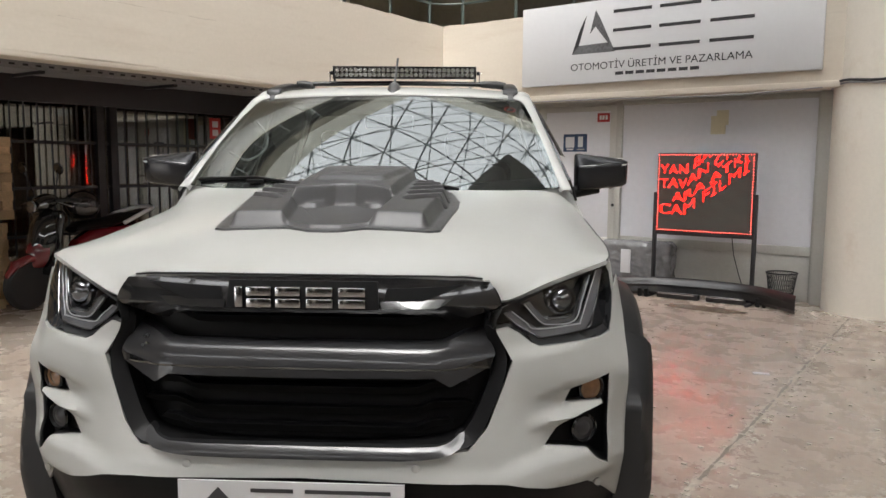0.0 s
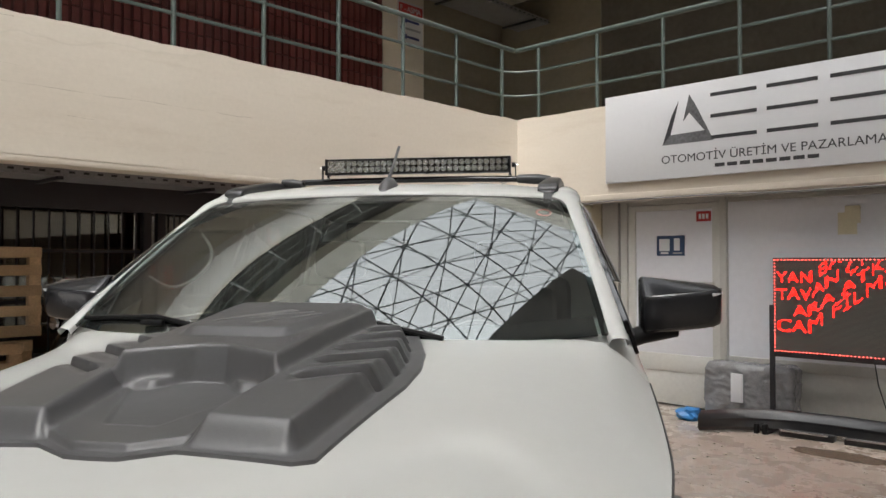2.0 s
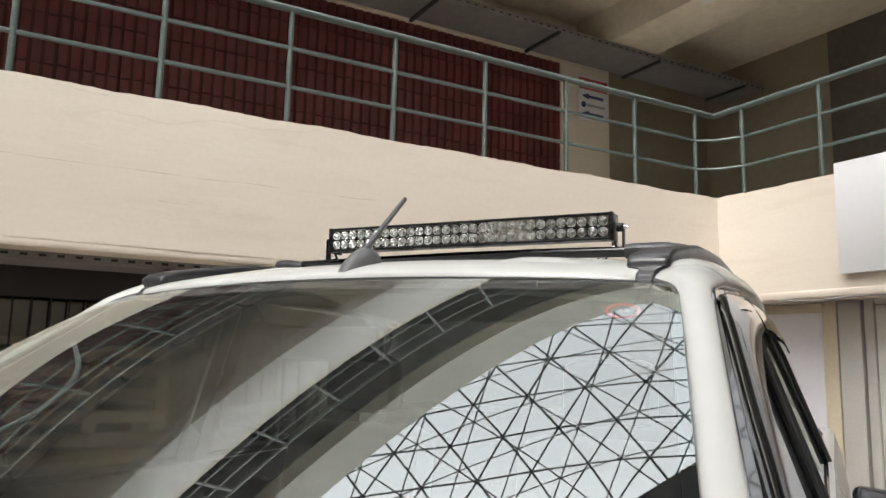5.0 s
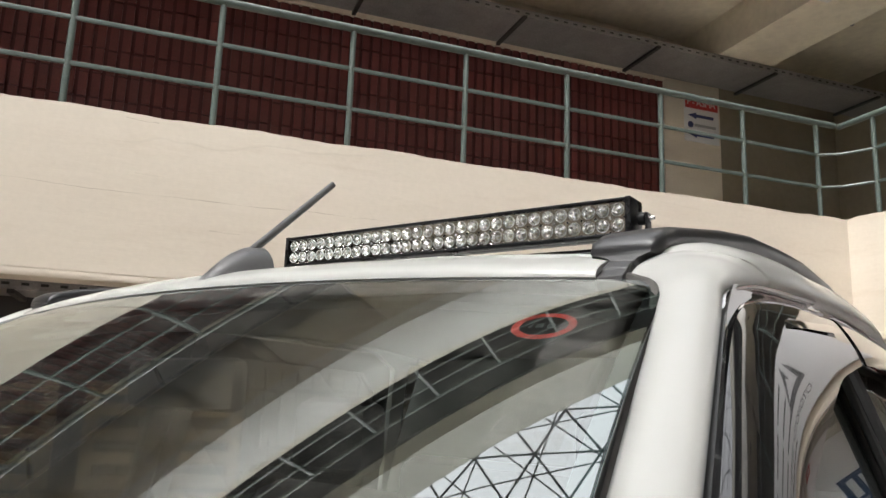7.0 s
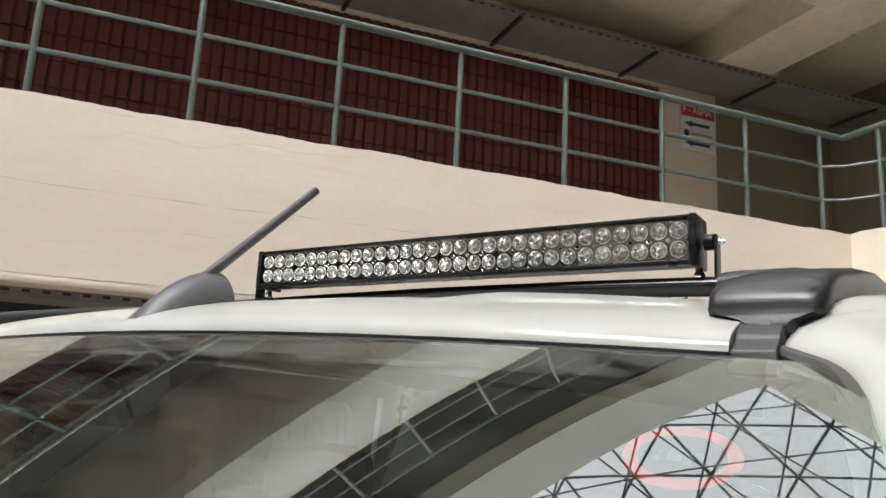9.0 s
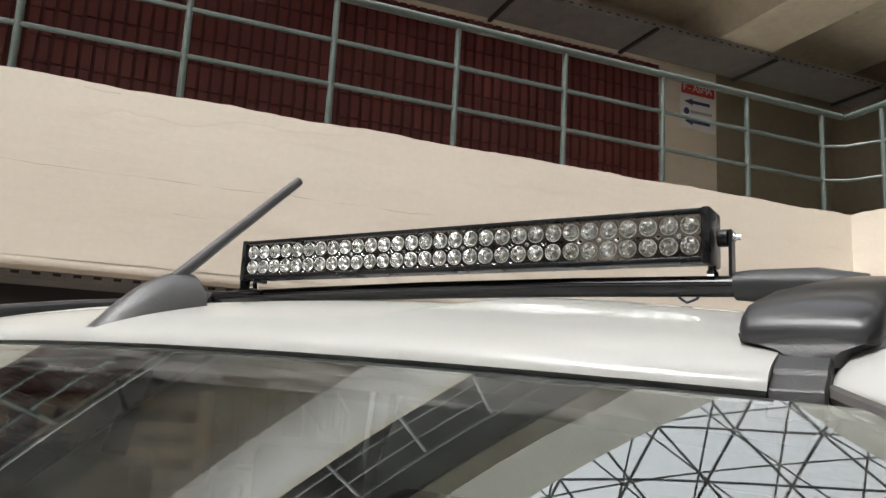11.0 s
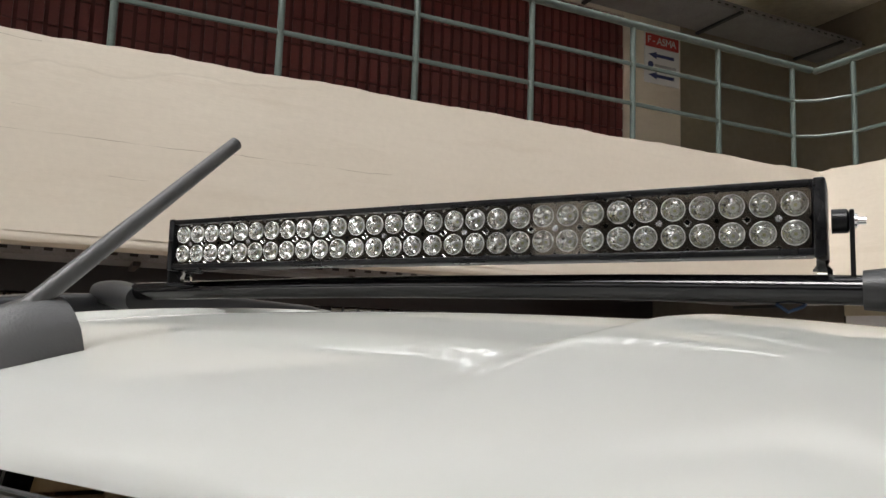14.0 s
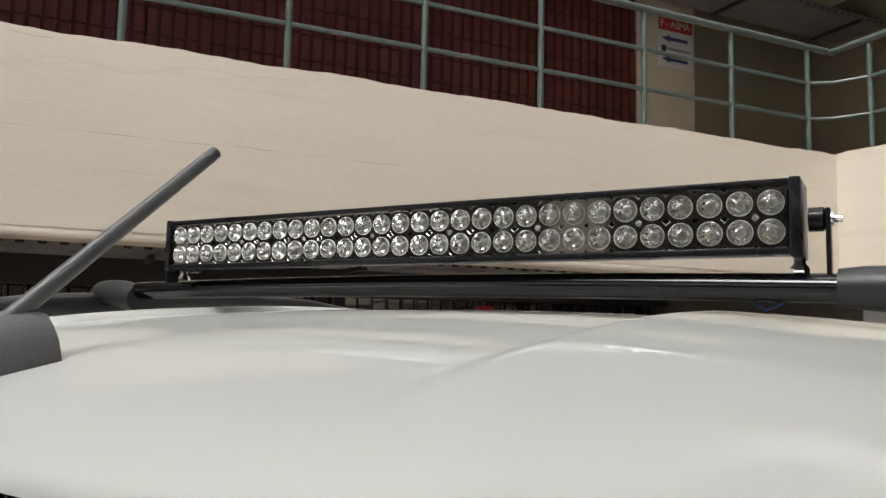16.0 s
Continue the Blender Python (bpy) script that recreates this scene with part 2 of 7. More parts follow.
M = {
    "concrete_floor": surface("concrete_floor", ((0.36, 0.302, 0.25), (0.43, 0.375, 0.316), (0.33, 0.262, 0.208)), (0.16, 0.40), (1, 1, 1), 0.75, 0.12, 0.5, 0.5, 0.9),
    "cream": surface("cream_plaster", ((0.62, 0.553, 0.462), (0.655, 0.59, 0.50), (0.585, 0.512, 0.42)), (0.6, 0.85), (0.25, 0.25, 1.5), 0.7, 0.30, 0.06, 0.13, 0.2),
    "cream_grime": surface("grimy_plaster_top", ((0.24, 0.21, 0.175), (0.33, 0.29, 0.24), (0.17, 0.15, 0.12)), (0.8, 0.95), (1, 1, 1), 3.0, 0.5, 0.3),
    # beige plaster darkened in its base colour to stand for gallery shade
    "beige_shade": mat("beige_plaster_shade", (0.25, 0.22, 0.165), 0.8, var=0.1, scale=1.0, bump=0.1, bscale=10),
    "ceiling": mat("ceiling_plaster", (0.74, 0.68, 0.57), 0.85, var=0.12, scale=0.8, spot=(0.5, 0.45, 0.37), spots=0.45, sscale=0.9),
    "grey_frame": mat("grey_painted_frame", (0.46, 0.45, 0.415), 0.45, var=0.06, scale=3, bump=0.04),
    "grey_panel": mat("grey_panel", (0.54, 0.53, 0.495), 0.5, var=0.06, scale=2, spot=(0.44, 0.43, 0.395), spots=0.3),
    "white_film": mat("white_film", (0.70, 0.70, 0.735), 0.22, var=0.04, scale=1.2, spot=(0.64, 0.64, 0.67), spots=0.3, sscale=1.0),
    "red_tile": mat("red_tile", (0.135, 0.030, 0.028), 0.5, var=0.2, scale=5, bump=0.1, hue=0.2),
    "red_back": mat("red_backing", (0.075, 0.022, 0.02), 0.8, var=0.2, scale=6),
    "green_rail": mat("green_rail_paint", (0.076, 0.098, 0.088), 0.42, var=0.18, scale=8, bump=0.05, spot=(0.27, 0.29, 0.27), spots=0.16, sscale=14),
    "galv": mat("galvanised_steel", (0.25, 0.245, 0.25), 0.55, 0.25, var=0.25, scale=5),
    "black_steel": mat("black_steel", (0.018, 0.018, 0.02), 0.5, var=0.25, scale=8),
    "roof_face": mat("roof_edge_plaster", (0.40, 0.385, 0.335), 0.85, var=0.12, scale=0.8, bump=0.1, bscale=10),
    "lattice": mat("lattice_steel", (0.035, 0.05, 0.055), 0.5, var=0.2, scale=3),
    "car_white": mat("pearl_white_paint", (0.445, 0.45, 0.43), 0.6, var=0.012, scale=2.0, coat=0.62, rvar=0.05, coat_rough=0.0, spec=0.0),
    "black_plastic": mat("black_plastic", (0.007, 0.007, 0.0075), 0.45, var=0.12, scale=12, bump=0.05, bscale=400, spec=0.18),
    "grey_plastic": mat("grey_plastic", (0.072, 0.0715, 0.0735), 0.37, var=0.08, scale=8, bump=0.12, bscale=500, spec=0.6),
    "gloss_black": mat("gloss_black", (0.012, 0.012, 0.013), 0.06, var=0.05, coat=1.0),
    "shield_black": mat("deflector_black", (0.008, 0.008, 0.009), 0.05, var=0.2, scale=20, coat=0.6, coat_rough=0.0, spot=(0.09, 0.085, 0.08), spots=0.25, sscale=28),
    "strip_grey": mat("grey_trim_strip", (0.48, 0.48, 0.475), 0.2, 0.95, var=0.06),
    "seal_grey": mat("grey_rubber_seal", (0.075, 0.07, 0.066), 0.7, var=0.15, bump=0.1),
    "gloss_grey": mat("gloss_dark_grey", (0.027, 0.027, 0.029), 0.3, 0.15, var=0.05, coat=0.5),
    "chrome": mat("chrome", (0.82, 0.82, 0.83), 0.07, 1.0, var=0.03),
    "satin": mat("satin_silver", (0.5, 0.5, 0.52), 0.25, 0.9, var=0.04),
    "rubber": mat("rubber", (0.02, 0.02, 0.02), 0.75, var=0.15, bump=0.1),
    "cabin": mat("cabin_trim", (0.085, 0.09, 0.092), 0.6, var=0.15, scale=9, bump=0.1, bscale=300),
    "seat": mat("seat_fabric", (0.045, 0.043, 0.042), 0.85, var=0.15, scale=20, bump=0.2, bscale=500),
    "sign_white": mat("sign_white", (0.62, 0.62, 0.63), 0.45, var=0.02, scale=1.5),
    "sign_ink": mat("sign_ink", (0.04, 0.04, 0.043), 0.4, var=0.1, scale=3),
    "sign_grey": mat("sign_grey_ink", (0.3, 0.3, 0.31), 0.4, var=0.25, scale=4),
    "wood": mat("pallet_wood", (0.50, 0.34, 0.19), 0.75, var=0.25, scale=5, bump=0.2, bscale=80, hue=0.2),
    "red_label": mat("red_label", (0.42, 0.03, 0.03), 0.45, var=0.05),
    "blue_label": mat("blue_label", (0.018, 0.045, 0.11), 0.45, var=0.05),
    "glass": pane_glass("windscreen_glass", (0.56, 0.66, 0.64), 2.95),
    "dark_glass": pane_glass("tinted_glass", (0.12, 0.13, 0.13), 1.55),
    "side_glass": pane_glass("side_glass", (0.7, 0.72, 0.7), 2.2),
    "lamp_glass": pane_glass("lamp_glass", (0.80, 0.81, 0.82), 1.6),
    "flare": mat("flare_plastic", (0.013, 0.0133, 0.0145), 0.5, var=0.1, scale=10, bump=0.1, bscale=500),
    "grey_emboss": mat("embossed_grey", (0.26, 0.257, 0.254), 0.4, var=0.05),
    "bar_black": mat("bar_black", (0.005, 0.005, 0.006), 0.13, var=0.1, scale=10),
    "badge_chrome": mat("badge_chrome", (0.5, 0.5, 0.51), 0.12, 1.0, var=0.03),
    "dust": dust_film("dust_film", (0.55, 0.54, 0.51), 0.16),
    "veil": dust_film("dust_veil", (0.50, 0.50, 0.47), 0.045),
    "mirror_cap": mat("mirror_cap", (0.016, 0.016, 0.018), 0.2, var=0.06, scale=10),
    "column_cream": surface("column_plaster", ((0.83, 0.775, 0.68), (0.86, 0.81, 0.72), (0.76, 0.69, 0.58)), (0.6, 0.85), (1, 1, 0.6), 0.7, 0.3, 0.1, 0.2, 0.2),
    "handle_grey": mat("handle_grey", (0.22, 0.22, 0.21), 0.5, var=0.05),
    "third_white": surface("whitewash", ((0.80, 0.785, 0.745), (0.82, 0.805, 0.765), (0.76, 0.74, 0.70)), (0.6, 0.85), (0.5, 0.5, 1.2), 0.7, 0.2, 0.1, 0.0, 0.2),
    "wing_gloss": mat("wing_gloss", (0.014, 0.014, 0.015), 0.12, var=0.05, coat=0.7),
    "bowl_chrome": mat("bowl_chrome", (0.84, 0.84, 0.83), 0.03, 1.0, var=0.05, scale=200),
    "rim_bright": mat("rim_bright", (0.9, 0.9, 0.89), 0.32, 0.8, var=0.02),
    "chip_base": mat("chip_base", (0.42, 0.42, 0.39), 0.5, var=0.05),
    "dash_grey": mat("dash_grey", (0.16, 0.18, 0.18), 0.7, var=0.1, scale=9, bump=0.1, bscale=300),
    "clamp_black": mat("clamp_plastic", (0.02, 0.02, 0.021), 0.4, var=0.08, scale=10, bump=0.08, bscale=500),
    "amber": mat("amber_lens", (0.24, 0.12, 0.055), 0.15, var=0.2, scale=60, coat=1.0),
    "head_dark": mat("headlight_housing", (0.06, 0.06, 0.063), 0.28, 0.2, var=0.1),
    "guide_grey": mat("light_guide_grey", (0.27, 0.27, 0.28), 0.22, 0.2, var=0.15, scale=30),
    # near-black base colour that stands for the third level's deep shade
    "gallery_shade": mat("gallery_shade", (0.016, 0.015, 0.014), 0.7, var=0.2, scale=1.5),
    "crack": mat("plaster_crack", (0.40, 0.34, 0.27), 0.9, var=0.3, scale=20),
    "frost": mat("frosted_guide", (0.7, 0.7, 0.71), 0.3, 0.2, var=0.05),
    "chrome_dark": mat("dark_chrome", (0.3, 0.3, 0.31), 0.12, 1.0, var=0.05),
    "headliner": mat("headliner", (0.2, 0.195, 0.18), 0.9, var=0.05),
    "cream_frame": mat("cream_frame_paint", (0.55, 0.49, 0.36), 0.5, var=0.08, scale=3),
    "arrow_blue": mat("arrow_blue", (0.02, 0.03, 0.13), 0.5),
    "yellow_paper": mat("yellowed_paper", (0.62, 0.56, 0.40), 0.6, var=0.08),
    "sign_grey2": mat("emblem_grey", (0.13, 0.13, 0.135), 0.35, var=0.5, scale=2.5),
    "led_off": mat("lamp_matrix", (0.045, 0.042, 0.038), 0.5, var=0.1),
    "led_rib": mat("lamp_matrix_rib", (0.14, 0.13, 0.115), 0.5, var=0.1),
    "led_red": glow("led_red", (1.0, 0.004, 0.002), 3.2),
    "led_pale": glow("led_edge", (1.0, 0.10, 0.08), 1.6),
    "shell_black": mat("shell_black", (0.012, 0.012, 0.013), 0.3, var=0.2, scale=5, spot=(0.08, 0.07, 0.06), spots=0.3, sscale=6),
    "grey_film": mat("grey_wrapping_film", (0.20, 0.20, 0.205), 0.25, var=0.25, scale=7, coat=0.6, bump=1.0, bscale=14),
    "blue_bag": mat("blue_bag", (0.03, 0.18, 0.45), 0.4, var=0.2, scale=20),
    "oil": mat("oil_stain", (0.14, 0.10, 0.065), 0.16, var=0.3, scale=4),
    "joint_dark": mat("joint_dirt", (0.17, 0.15, 0.125), 0.9, var=0.4, scale=30, bump=0.6, bscale=90),
    "joint_pale": mat("joint_mortar", (0.42, 0.375, 0.32), 0.85, var=0.3, scale=25, bump=0.6, bscale=90),
    "grit": mat("grit", (0.55, 0.52, 0.46), 0.8, var=0.4, scale=10),
    "store_glass": pane_glass("store_glass", (0.62, 0.61, 0.58), 2.4),
    "carton": mat("carton", (0.46, 0.38, 0.29), 0.8, var=0.25, scale=1.6),
    "dark_red": mat("dark_red_paint", (0.16, 0.012, 0.016), 0.2, var=0.08, coat=1.0),
    "satin_black": mat("satin_black", (0.006, 0.006, 0.007), 0.28, var=0.1, scale=10, spec=0.25),
    "mirror_black": mat("mirror_reflector", (0.62, 0.60, 0.57), 0.06, 1.0, var=0.05, scale=10),
    "bright_chrome": mat("bright_chrome", (0.88, 0.88, 0.87), 0.05, 1.0, var=0.02),
    "chip": mat("lamp_chip", (0.32, 0.31, 0.17), 0.4, var=0.1),
    "lens_clear": pane_glass("lens_clear", (0.97, 0.97, 0.97), 1.35),
    "grey_gloss": mat("dark_grey_gloss", (0.019, 0.019, 0.021), 0.36, var=0.08, scale=8, coat=0.2, spec=0.4),
    "sticker_red": mat("sticker_red", (0.62, 0.035, 0.02), 0.5, var=0.05),
    "platform": mat("dark_sheet_metal", (0.14, 0.145, 0.15), 0.6, var=0.2, scale=2),
    # dark base colour that stands for shade on deep and turned-away walls
    "room_shade": mat("room_shade", (0.10, 0.09, 0.075), 0.8, var=0.2, scale=1.0),
}

# ---- building blocks ----


def link(name, bm, material, parent=None, label="", smooth=40):
    me = bpy.data.meshes.new(name)
    bm.normal_update()
    bm.to_mesh(me)
    bm.free()
    me.materials.append(material)
    if smooth:
        me.shade_smooth()
        me.set_sharp_from_angle(angle=radians(smooth))
    ob = new(name, me)
    if parent:
        ob.parent = parent
    if label:
        ob["label"] = label
    return ob


def part(name, bm, material, parent, label="", smooth=40):
    """One mesh object under a thing or a part."""
    return link(name, bm, material, parent, label, smooth)


def thing(name, m=Matrix(), label="", category="", group=""):
    """An Empty at the base of a thing."""
    ob = new(name)
    ob.matrix_world = m
    ob.empty_display_size = 0.1
    return tagged(ob, label, category, group)


def box(bm, lo, hi, bevel=0.0, m=None, seg=2):
    """An edge-rounded block from corner to corner."""
    c = [(lo[i] + hi[i]) / 2 for i in range(3)]
    d = [abs(hi[i] - lo[i]) for i in range(3)]
    r = bmesh.ops.create_cube(bm, size=1.0, matrix=Matrix.LocRotScale(c, None, d))
    vs = r["verts"]
    if bevel:
        es = list({e for v in vs for e in v.link_edges})
        g = bmesh.ops.bevel(bm, geom=es, offset=min(bevel, min(d) * 0.45), segments=seg, affect="EDGES", profile=0.5)
        vs = list({v for f in g["faces"] for v in f.verts} | {v for v in vs if v.is_valid})
    if m is not None:
        bmesh.ops.transform(bm, matrix=m, verts=list({w for v in vs for w in connected(v)}))
    return bm


def connected(v):
    seen, todo = {v}, [v]
    while todo:
        x = todo.pop()
        for e in x.link_edges:
            o = e.other_vert(x)
            if o not in seen:
                seen.add(o)
                todo.append(o)
    return seen


def boxed(lo, hi, bevel=0.0, m=None):
    return box(bmesh.new(), lo, hi, bevel, m)


def tube(bm, pts, r, seg=10, caps=True, r_end=None):
    """A round bar along points; r_end: the radius at its end."""
    pts = [Vector(p) for p in pts]
    rings = []
    n = len(pts)
    for i, p in enumerate(pts):
        d = (pts[min(i + 1, n - 1)] - pts[max(i - 1, 0)]).normalized()
        q = d.to_track_quat("Z", "Y")
        rad = r if r_end is None else r + (r_end - r) * i / (n - 1)
        rings.append([bm.verts.new(p + q @ Vector((rad * math.cos(2 * math.pi * j / seg), rad * math.sin(2 * math.pi * j / seg), 0))) for j in range(seg)])
    for a, b in zip(rings, rings[1:]):
        for j in range(seg):
            bm.faces.new((a[j], a[(j + 1) % seg], b[(j + 1) % seg], b[j]))
    if caps:
        bm.faces.new(rings[0][::-1])
        bm.faces.new(rings[-1])
    return bm


def tubed(pts, r, seg=10, r_end=None):
    return tube(bmesh.new(), pts, r, seg, True, r_end)


def lathe(bm, profile, seg=24, m=None):
    """A turned body from (radius, height) pairs about z."""
    rings = []
    new_vs = []
    for r, z in profile:
        ring = [bm.verts.new((r * math.cos(2 * math.pi * j / seg), r * math.sin(2 * math.pi * j / seg), z)) for j in range(seg)]
        rings.append(ring)
        new_vs += ring
    for a, b in zip(rings, rings[1:]):
        for j in range(seg):
            bm.faces.new((a[j], a[(j + 1) % seg], b[(j + 1) % seg], b[j]))
    if profile[0][0] > 1e-5:
        bm.faces.new(rings[0][::-1])
    if profile[-1][0] > 1e-5:
        bm.faces.new(rings[-1])
    if m is not None:
        bmesh.ops.transform(bm, matrix=m, verts=new_vs)
    return bm


def within(poly, a, b):
    """Whether a point lies inside a flat outline."""
    hit = False
    for (x0, y0), (x1, y1) in zip(poly, poly[1:] + poly[:1]):
        if (y0 > b) != (y1 > b) and a < (x1 - x0) * (b - y0) / (y1 - y0) + x0:
            hit = not hit
    return hit


def fine_outline(outline, cell):
    """The outline with points added along its sides."""
    res = []
    for (x0, y0), (x1, y1) in zip(outline, outline[1:] + outline[:1]):
        k = max(1, int(math.hypot(x1 - x0, y1 - y0) / cell))
        res += [(x0 + (x1 - x0) * i / k, y0 + (y1 - y0) * i / k) for i in range(k)]
    return res


def panel(outline, place, thick=0.006, cell=0.05, away=None, holes=()):
    """A sheet cut to a flat outline (a, b) with holes, cut into cells, laid on a surface by place(a, b), and given thickness along away or its normals."""
    bm = bmesh.new()
    outline = [tuple(p) for p in outline]
    holes = [[tuple(p) for p in h] for h in holes]
    pts, edges = [], []
    for loop in [outline] + holes:
        ring = fine_outline(loop, cell)
        n0 = len(pts)
        pts += [Vector(p) for p in ring]
        edges += [(n0 + i, n0 + (i + 1) % len(ring)) for i in range(len(ring))]
    rim_pts = list(pts)
    lo = [min(p[k] for p in outline) for k in (0, 1)]
    hi = [max(p[k] for p in outline) for k in (0, 1)]
    for i in range(1, int((hi[0] - lo[0]) / cell) + 1):
        for j in range(1, int((hi[1] - lo[1]) / cell) + 1):
            q = (lo[0] + (i - 0.5 + 0.25 * (j % 2)) * cell, lo[1] + (j - 0.5) * cell)
            if within(outline, *q) and min((p.x - q[0]) ** 2 + (p.y - q[1]) ** 2 for p in rim_pts) > (0.45 * cell) ** 2:
                pts.append(Vector(q))
    got, _, tris = delaunay_2d_cdt(pts, edges, [], 1, 1e-6)[:3]
    vs = [bm.verts.new((p.x, p.y, 0)) for p in got]
    for t in tris:
        c = [sum(got[i][k] for i in t) / len(t) for k in (0, 1)]
        if within(outline, *c) and not any(within(h, *c) for h in holes):
            bm.faces.new([vs[i] for i in t])
    bmesh.ops.delete(bm, geom=[v for v in bm.verts if not v.link_faces], context="VERTS")
    for v in bm.verts:
        v.co = place(v.co.x, v.co.y)
    bmesh.ops.recalc_face_normals(bm, faces=bm.faces[:])
    bm.normal_update()
    if thick:
        back = {}
        for v in bm.verts[:]:
            d = Vector(away) if away else -v.normal
            back[v] = bm.verts.new(v.co + d * thick)
        front = bm.faces[:]
        rim = [e for e in bm.edges if len(e.link_faces) == 1]
        for e in rim:
            a, b = e.verts
            bm.faces.new((a, b, back[b], back[a]))
        for f in front:
            bm.faces.new([back[v] for v in reversed(f.verts)])
        bmesh.ops.recalc_face_normals(bm, faces=bm.faces[:])
    return bm


def mirrored(bm):
    """The sheet's mirror image across the car's middle."""
    b2 = bm.copy()
    for v in b2.verts:
        v.co.x = -v.co.x
    bmesh.ops.reverse_faces(b2, faces=b2.faces[:])
    return b2


def lettering(name, text, size, m, material, parent, depth=0.001, align="CENTER"):
    cu = bpy.data.curves.new(name, "FONT")
    cu.body, cu.size, cu.align_x, cu.align_y, cu.extrude = text, size, align, "CENTER", depth
    tmp = bpy.data.objects.new(name, cu)
    scene.collection.objects.link(tmp)
    me = bpy.data.meshes.new_from_object(tmp.evaluated_get(bpy.context.evaluated_depsgraph_get()))
    bpy.data.objects.remove(tmp)
    me.materials.clear()
    me.materials.append(material)
    ob = new(name, me)
    ob.matrix_basis = m
    ob.parent = parent
    return ob


def curve_at(keys, x):
    return float(np.interp(x, [k[0] for k in keys], [k[1] for k in keys]))


def smooth_at(keys, x):
    """A smooth curve through (place, value) pairs."""
    xs, ys = [k[0] for k in keys], [k[1] for k in keys]
    n = len(xs)
    x = min(max(x, xs[0]), xs[-1])
    i = max(0, min(n - 2, sum(1 for q in xs if q <= x) - 1))
    d = [(ys[min(n - 1, k + 1)] - ys[max(0, k - 1)]) / (xs[min(n - 1, k + 1)] - xs[max(0, k - 1)]) for k in (i, i + 1)]
    h = xs[i + 1] - xs[i]
    f = (x - xs[i]) / h
    return (2 * f ** 3 - 3 * f * f + 1) * ys[i] + (f ** 3 - 2 * f * f + f) * h * d[0] + (3 * f * f - 2 * f ** 3) * ys[i + 1] + (f ** 3 - f * f) * h * d[1]


def thicken(bm, t):
    bm.normal_update()
    back = {v: bm.verts.new(v.co - v.normal * t) for v in bm.verts[:]}
    faces = bm.faces[:]
    for e in [e for e in bm.edges if len(e.link_faces) == 1]:
        a, b = e.verts
        bm.faces.new((a, b, back[b], back[a]))
    for f in faces:
        bm.faces.new([back[v] for v in reversed(f.verts)])
    bmesh.ops.recalc_face_normals(bm, faces=bm.faces[:])
    return bm


def up_facing(bm, axis=(0, 0, 1)):
    bm.normal_update()
    s = sum(f.normal.dot(Vector(axis)) * f.calc_area() for f in bm.faces)
    if s < 0:
        bmesh.ops.reverse_faces(bm, faces=bm.faces[:])
    return bm


# ---- the large structure ----
LX, BY = -5.6, 8.0          # faces of the two parapets
CRACKS = (("crack_1", ((1.55, 2.742), (1.95, 2.737), (2.25, 2.728), (2.8, 2.730), (3.26, 2.728), (3.9, 2.732), (4.4, 2.735)), 0.0026), ("crack_2", ((2.40, 3.170), (2.50, 3.163), (2.58, 3.166)), 0.0024), ("crack_3", ((2.48, 2.850), (2.64, 2.843)), 0.002), ("crack_4", ((2.92, 2.553), (3.10, 2.548)), 0.002))
PB, PT = 2.25, 3.21         # parapet bottom and top
TT = 6.126                  # top of the third level's upstands
GX = -7.98                  # tiled wall of the upper gallery
X0, X1, Y0, Y1 = -9.2, 9.0, -9.0, 11.4
WZ0, WZ1 = 5.7, 6.6         # high openings added in the unseen far sides for side light
ENTRY = (-6.0, -1.2, 2.5)   # unseen entrance in the south wall: its two sides and its height
PIER = (0.55, 1.5)          # cream pier that parts it


def solid(name, lo, hi, material, label, category, bevel=0.01):
    return tagged(link(name, boxed(lo, hi, bevel), material), label, category, kind="structure")


solid("floor", (X0, Y0, -0.2), (X1, Y1, 0), M["concrete_floor"], "worn stained concrete workshop floor", "floor", 0)


def parapet(name, lo, hi, axis, top_rough=0.012):
    """A plastered upstand whose top edge is uneven."""
    bm = bmesh.new()
    n = 420
    k = 0 if axis == "x" else 1
    rows = []
    for i in range(n + 1):
        s = lo[k] + (hi[k] - lo[k]) * i / n
        w = noise.noise((s * 2.1, k * 7.0, 0.0)) * top_rough + noise.noise((s * 9.0, k * 3.0, 4.0)) * top_rough * 0.5 + noise.noise((s * 31.0, k, 2.0)) * top_rough * 0.35
        f0 = noise.noise((s * 0.8, 1.0, k)) * 0.006
        q = []
        for (off, z) in ((lo[1 - k] + f0, lo[2]), (lo[1 - k] + f0, lo[2] + 0.5), (lo[1 - k], hi[2] + w - 0.004), (lo[1 - k] + 0.012, hi[2] + w), (hi[1 - k], hi[2]), (hi[1 - k], lo[2])):
            q.append(bm.verts.new((s, off, z) if k == 0 else (off, s, z)))
        rows.append(q)
    for a, b in zip(rows, rows[1:]):
        for j in range(6):
            bm.faces.new((a[j], a[(j + 1) % 6], b[(j + 1) % 6], b[j]))
    bm.faces.new(rows[0])
    bm.faces.new(rows[-1][::-1])
    bmesh.ops.recalc_face_normals(bm, faces=bm.faces[:])
    bm.normal_update()
    bm.faces.index_update()
    tops = [f.index for f in bm.faces if abs(f.normal.z) > 0.6 and f.calc_center_median().z > lo[2] + 0.6]
    ob = link(name, bm, M["cream"])
    ob.data.materials.append(M["cream_grime"])
    for i in tops:
        ob.data.polygons[i].material_index = 1
    return tagged(ob, "cream plastered concrete parapet with a worn uneven top", "wall", kind="structure")


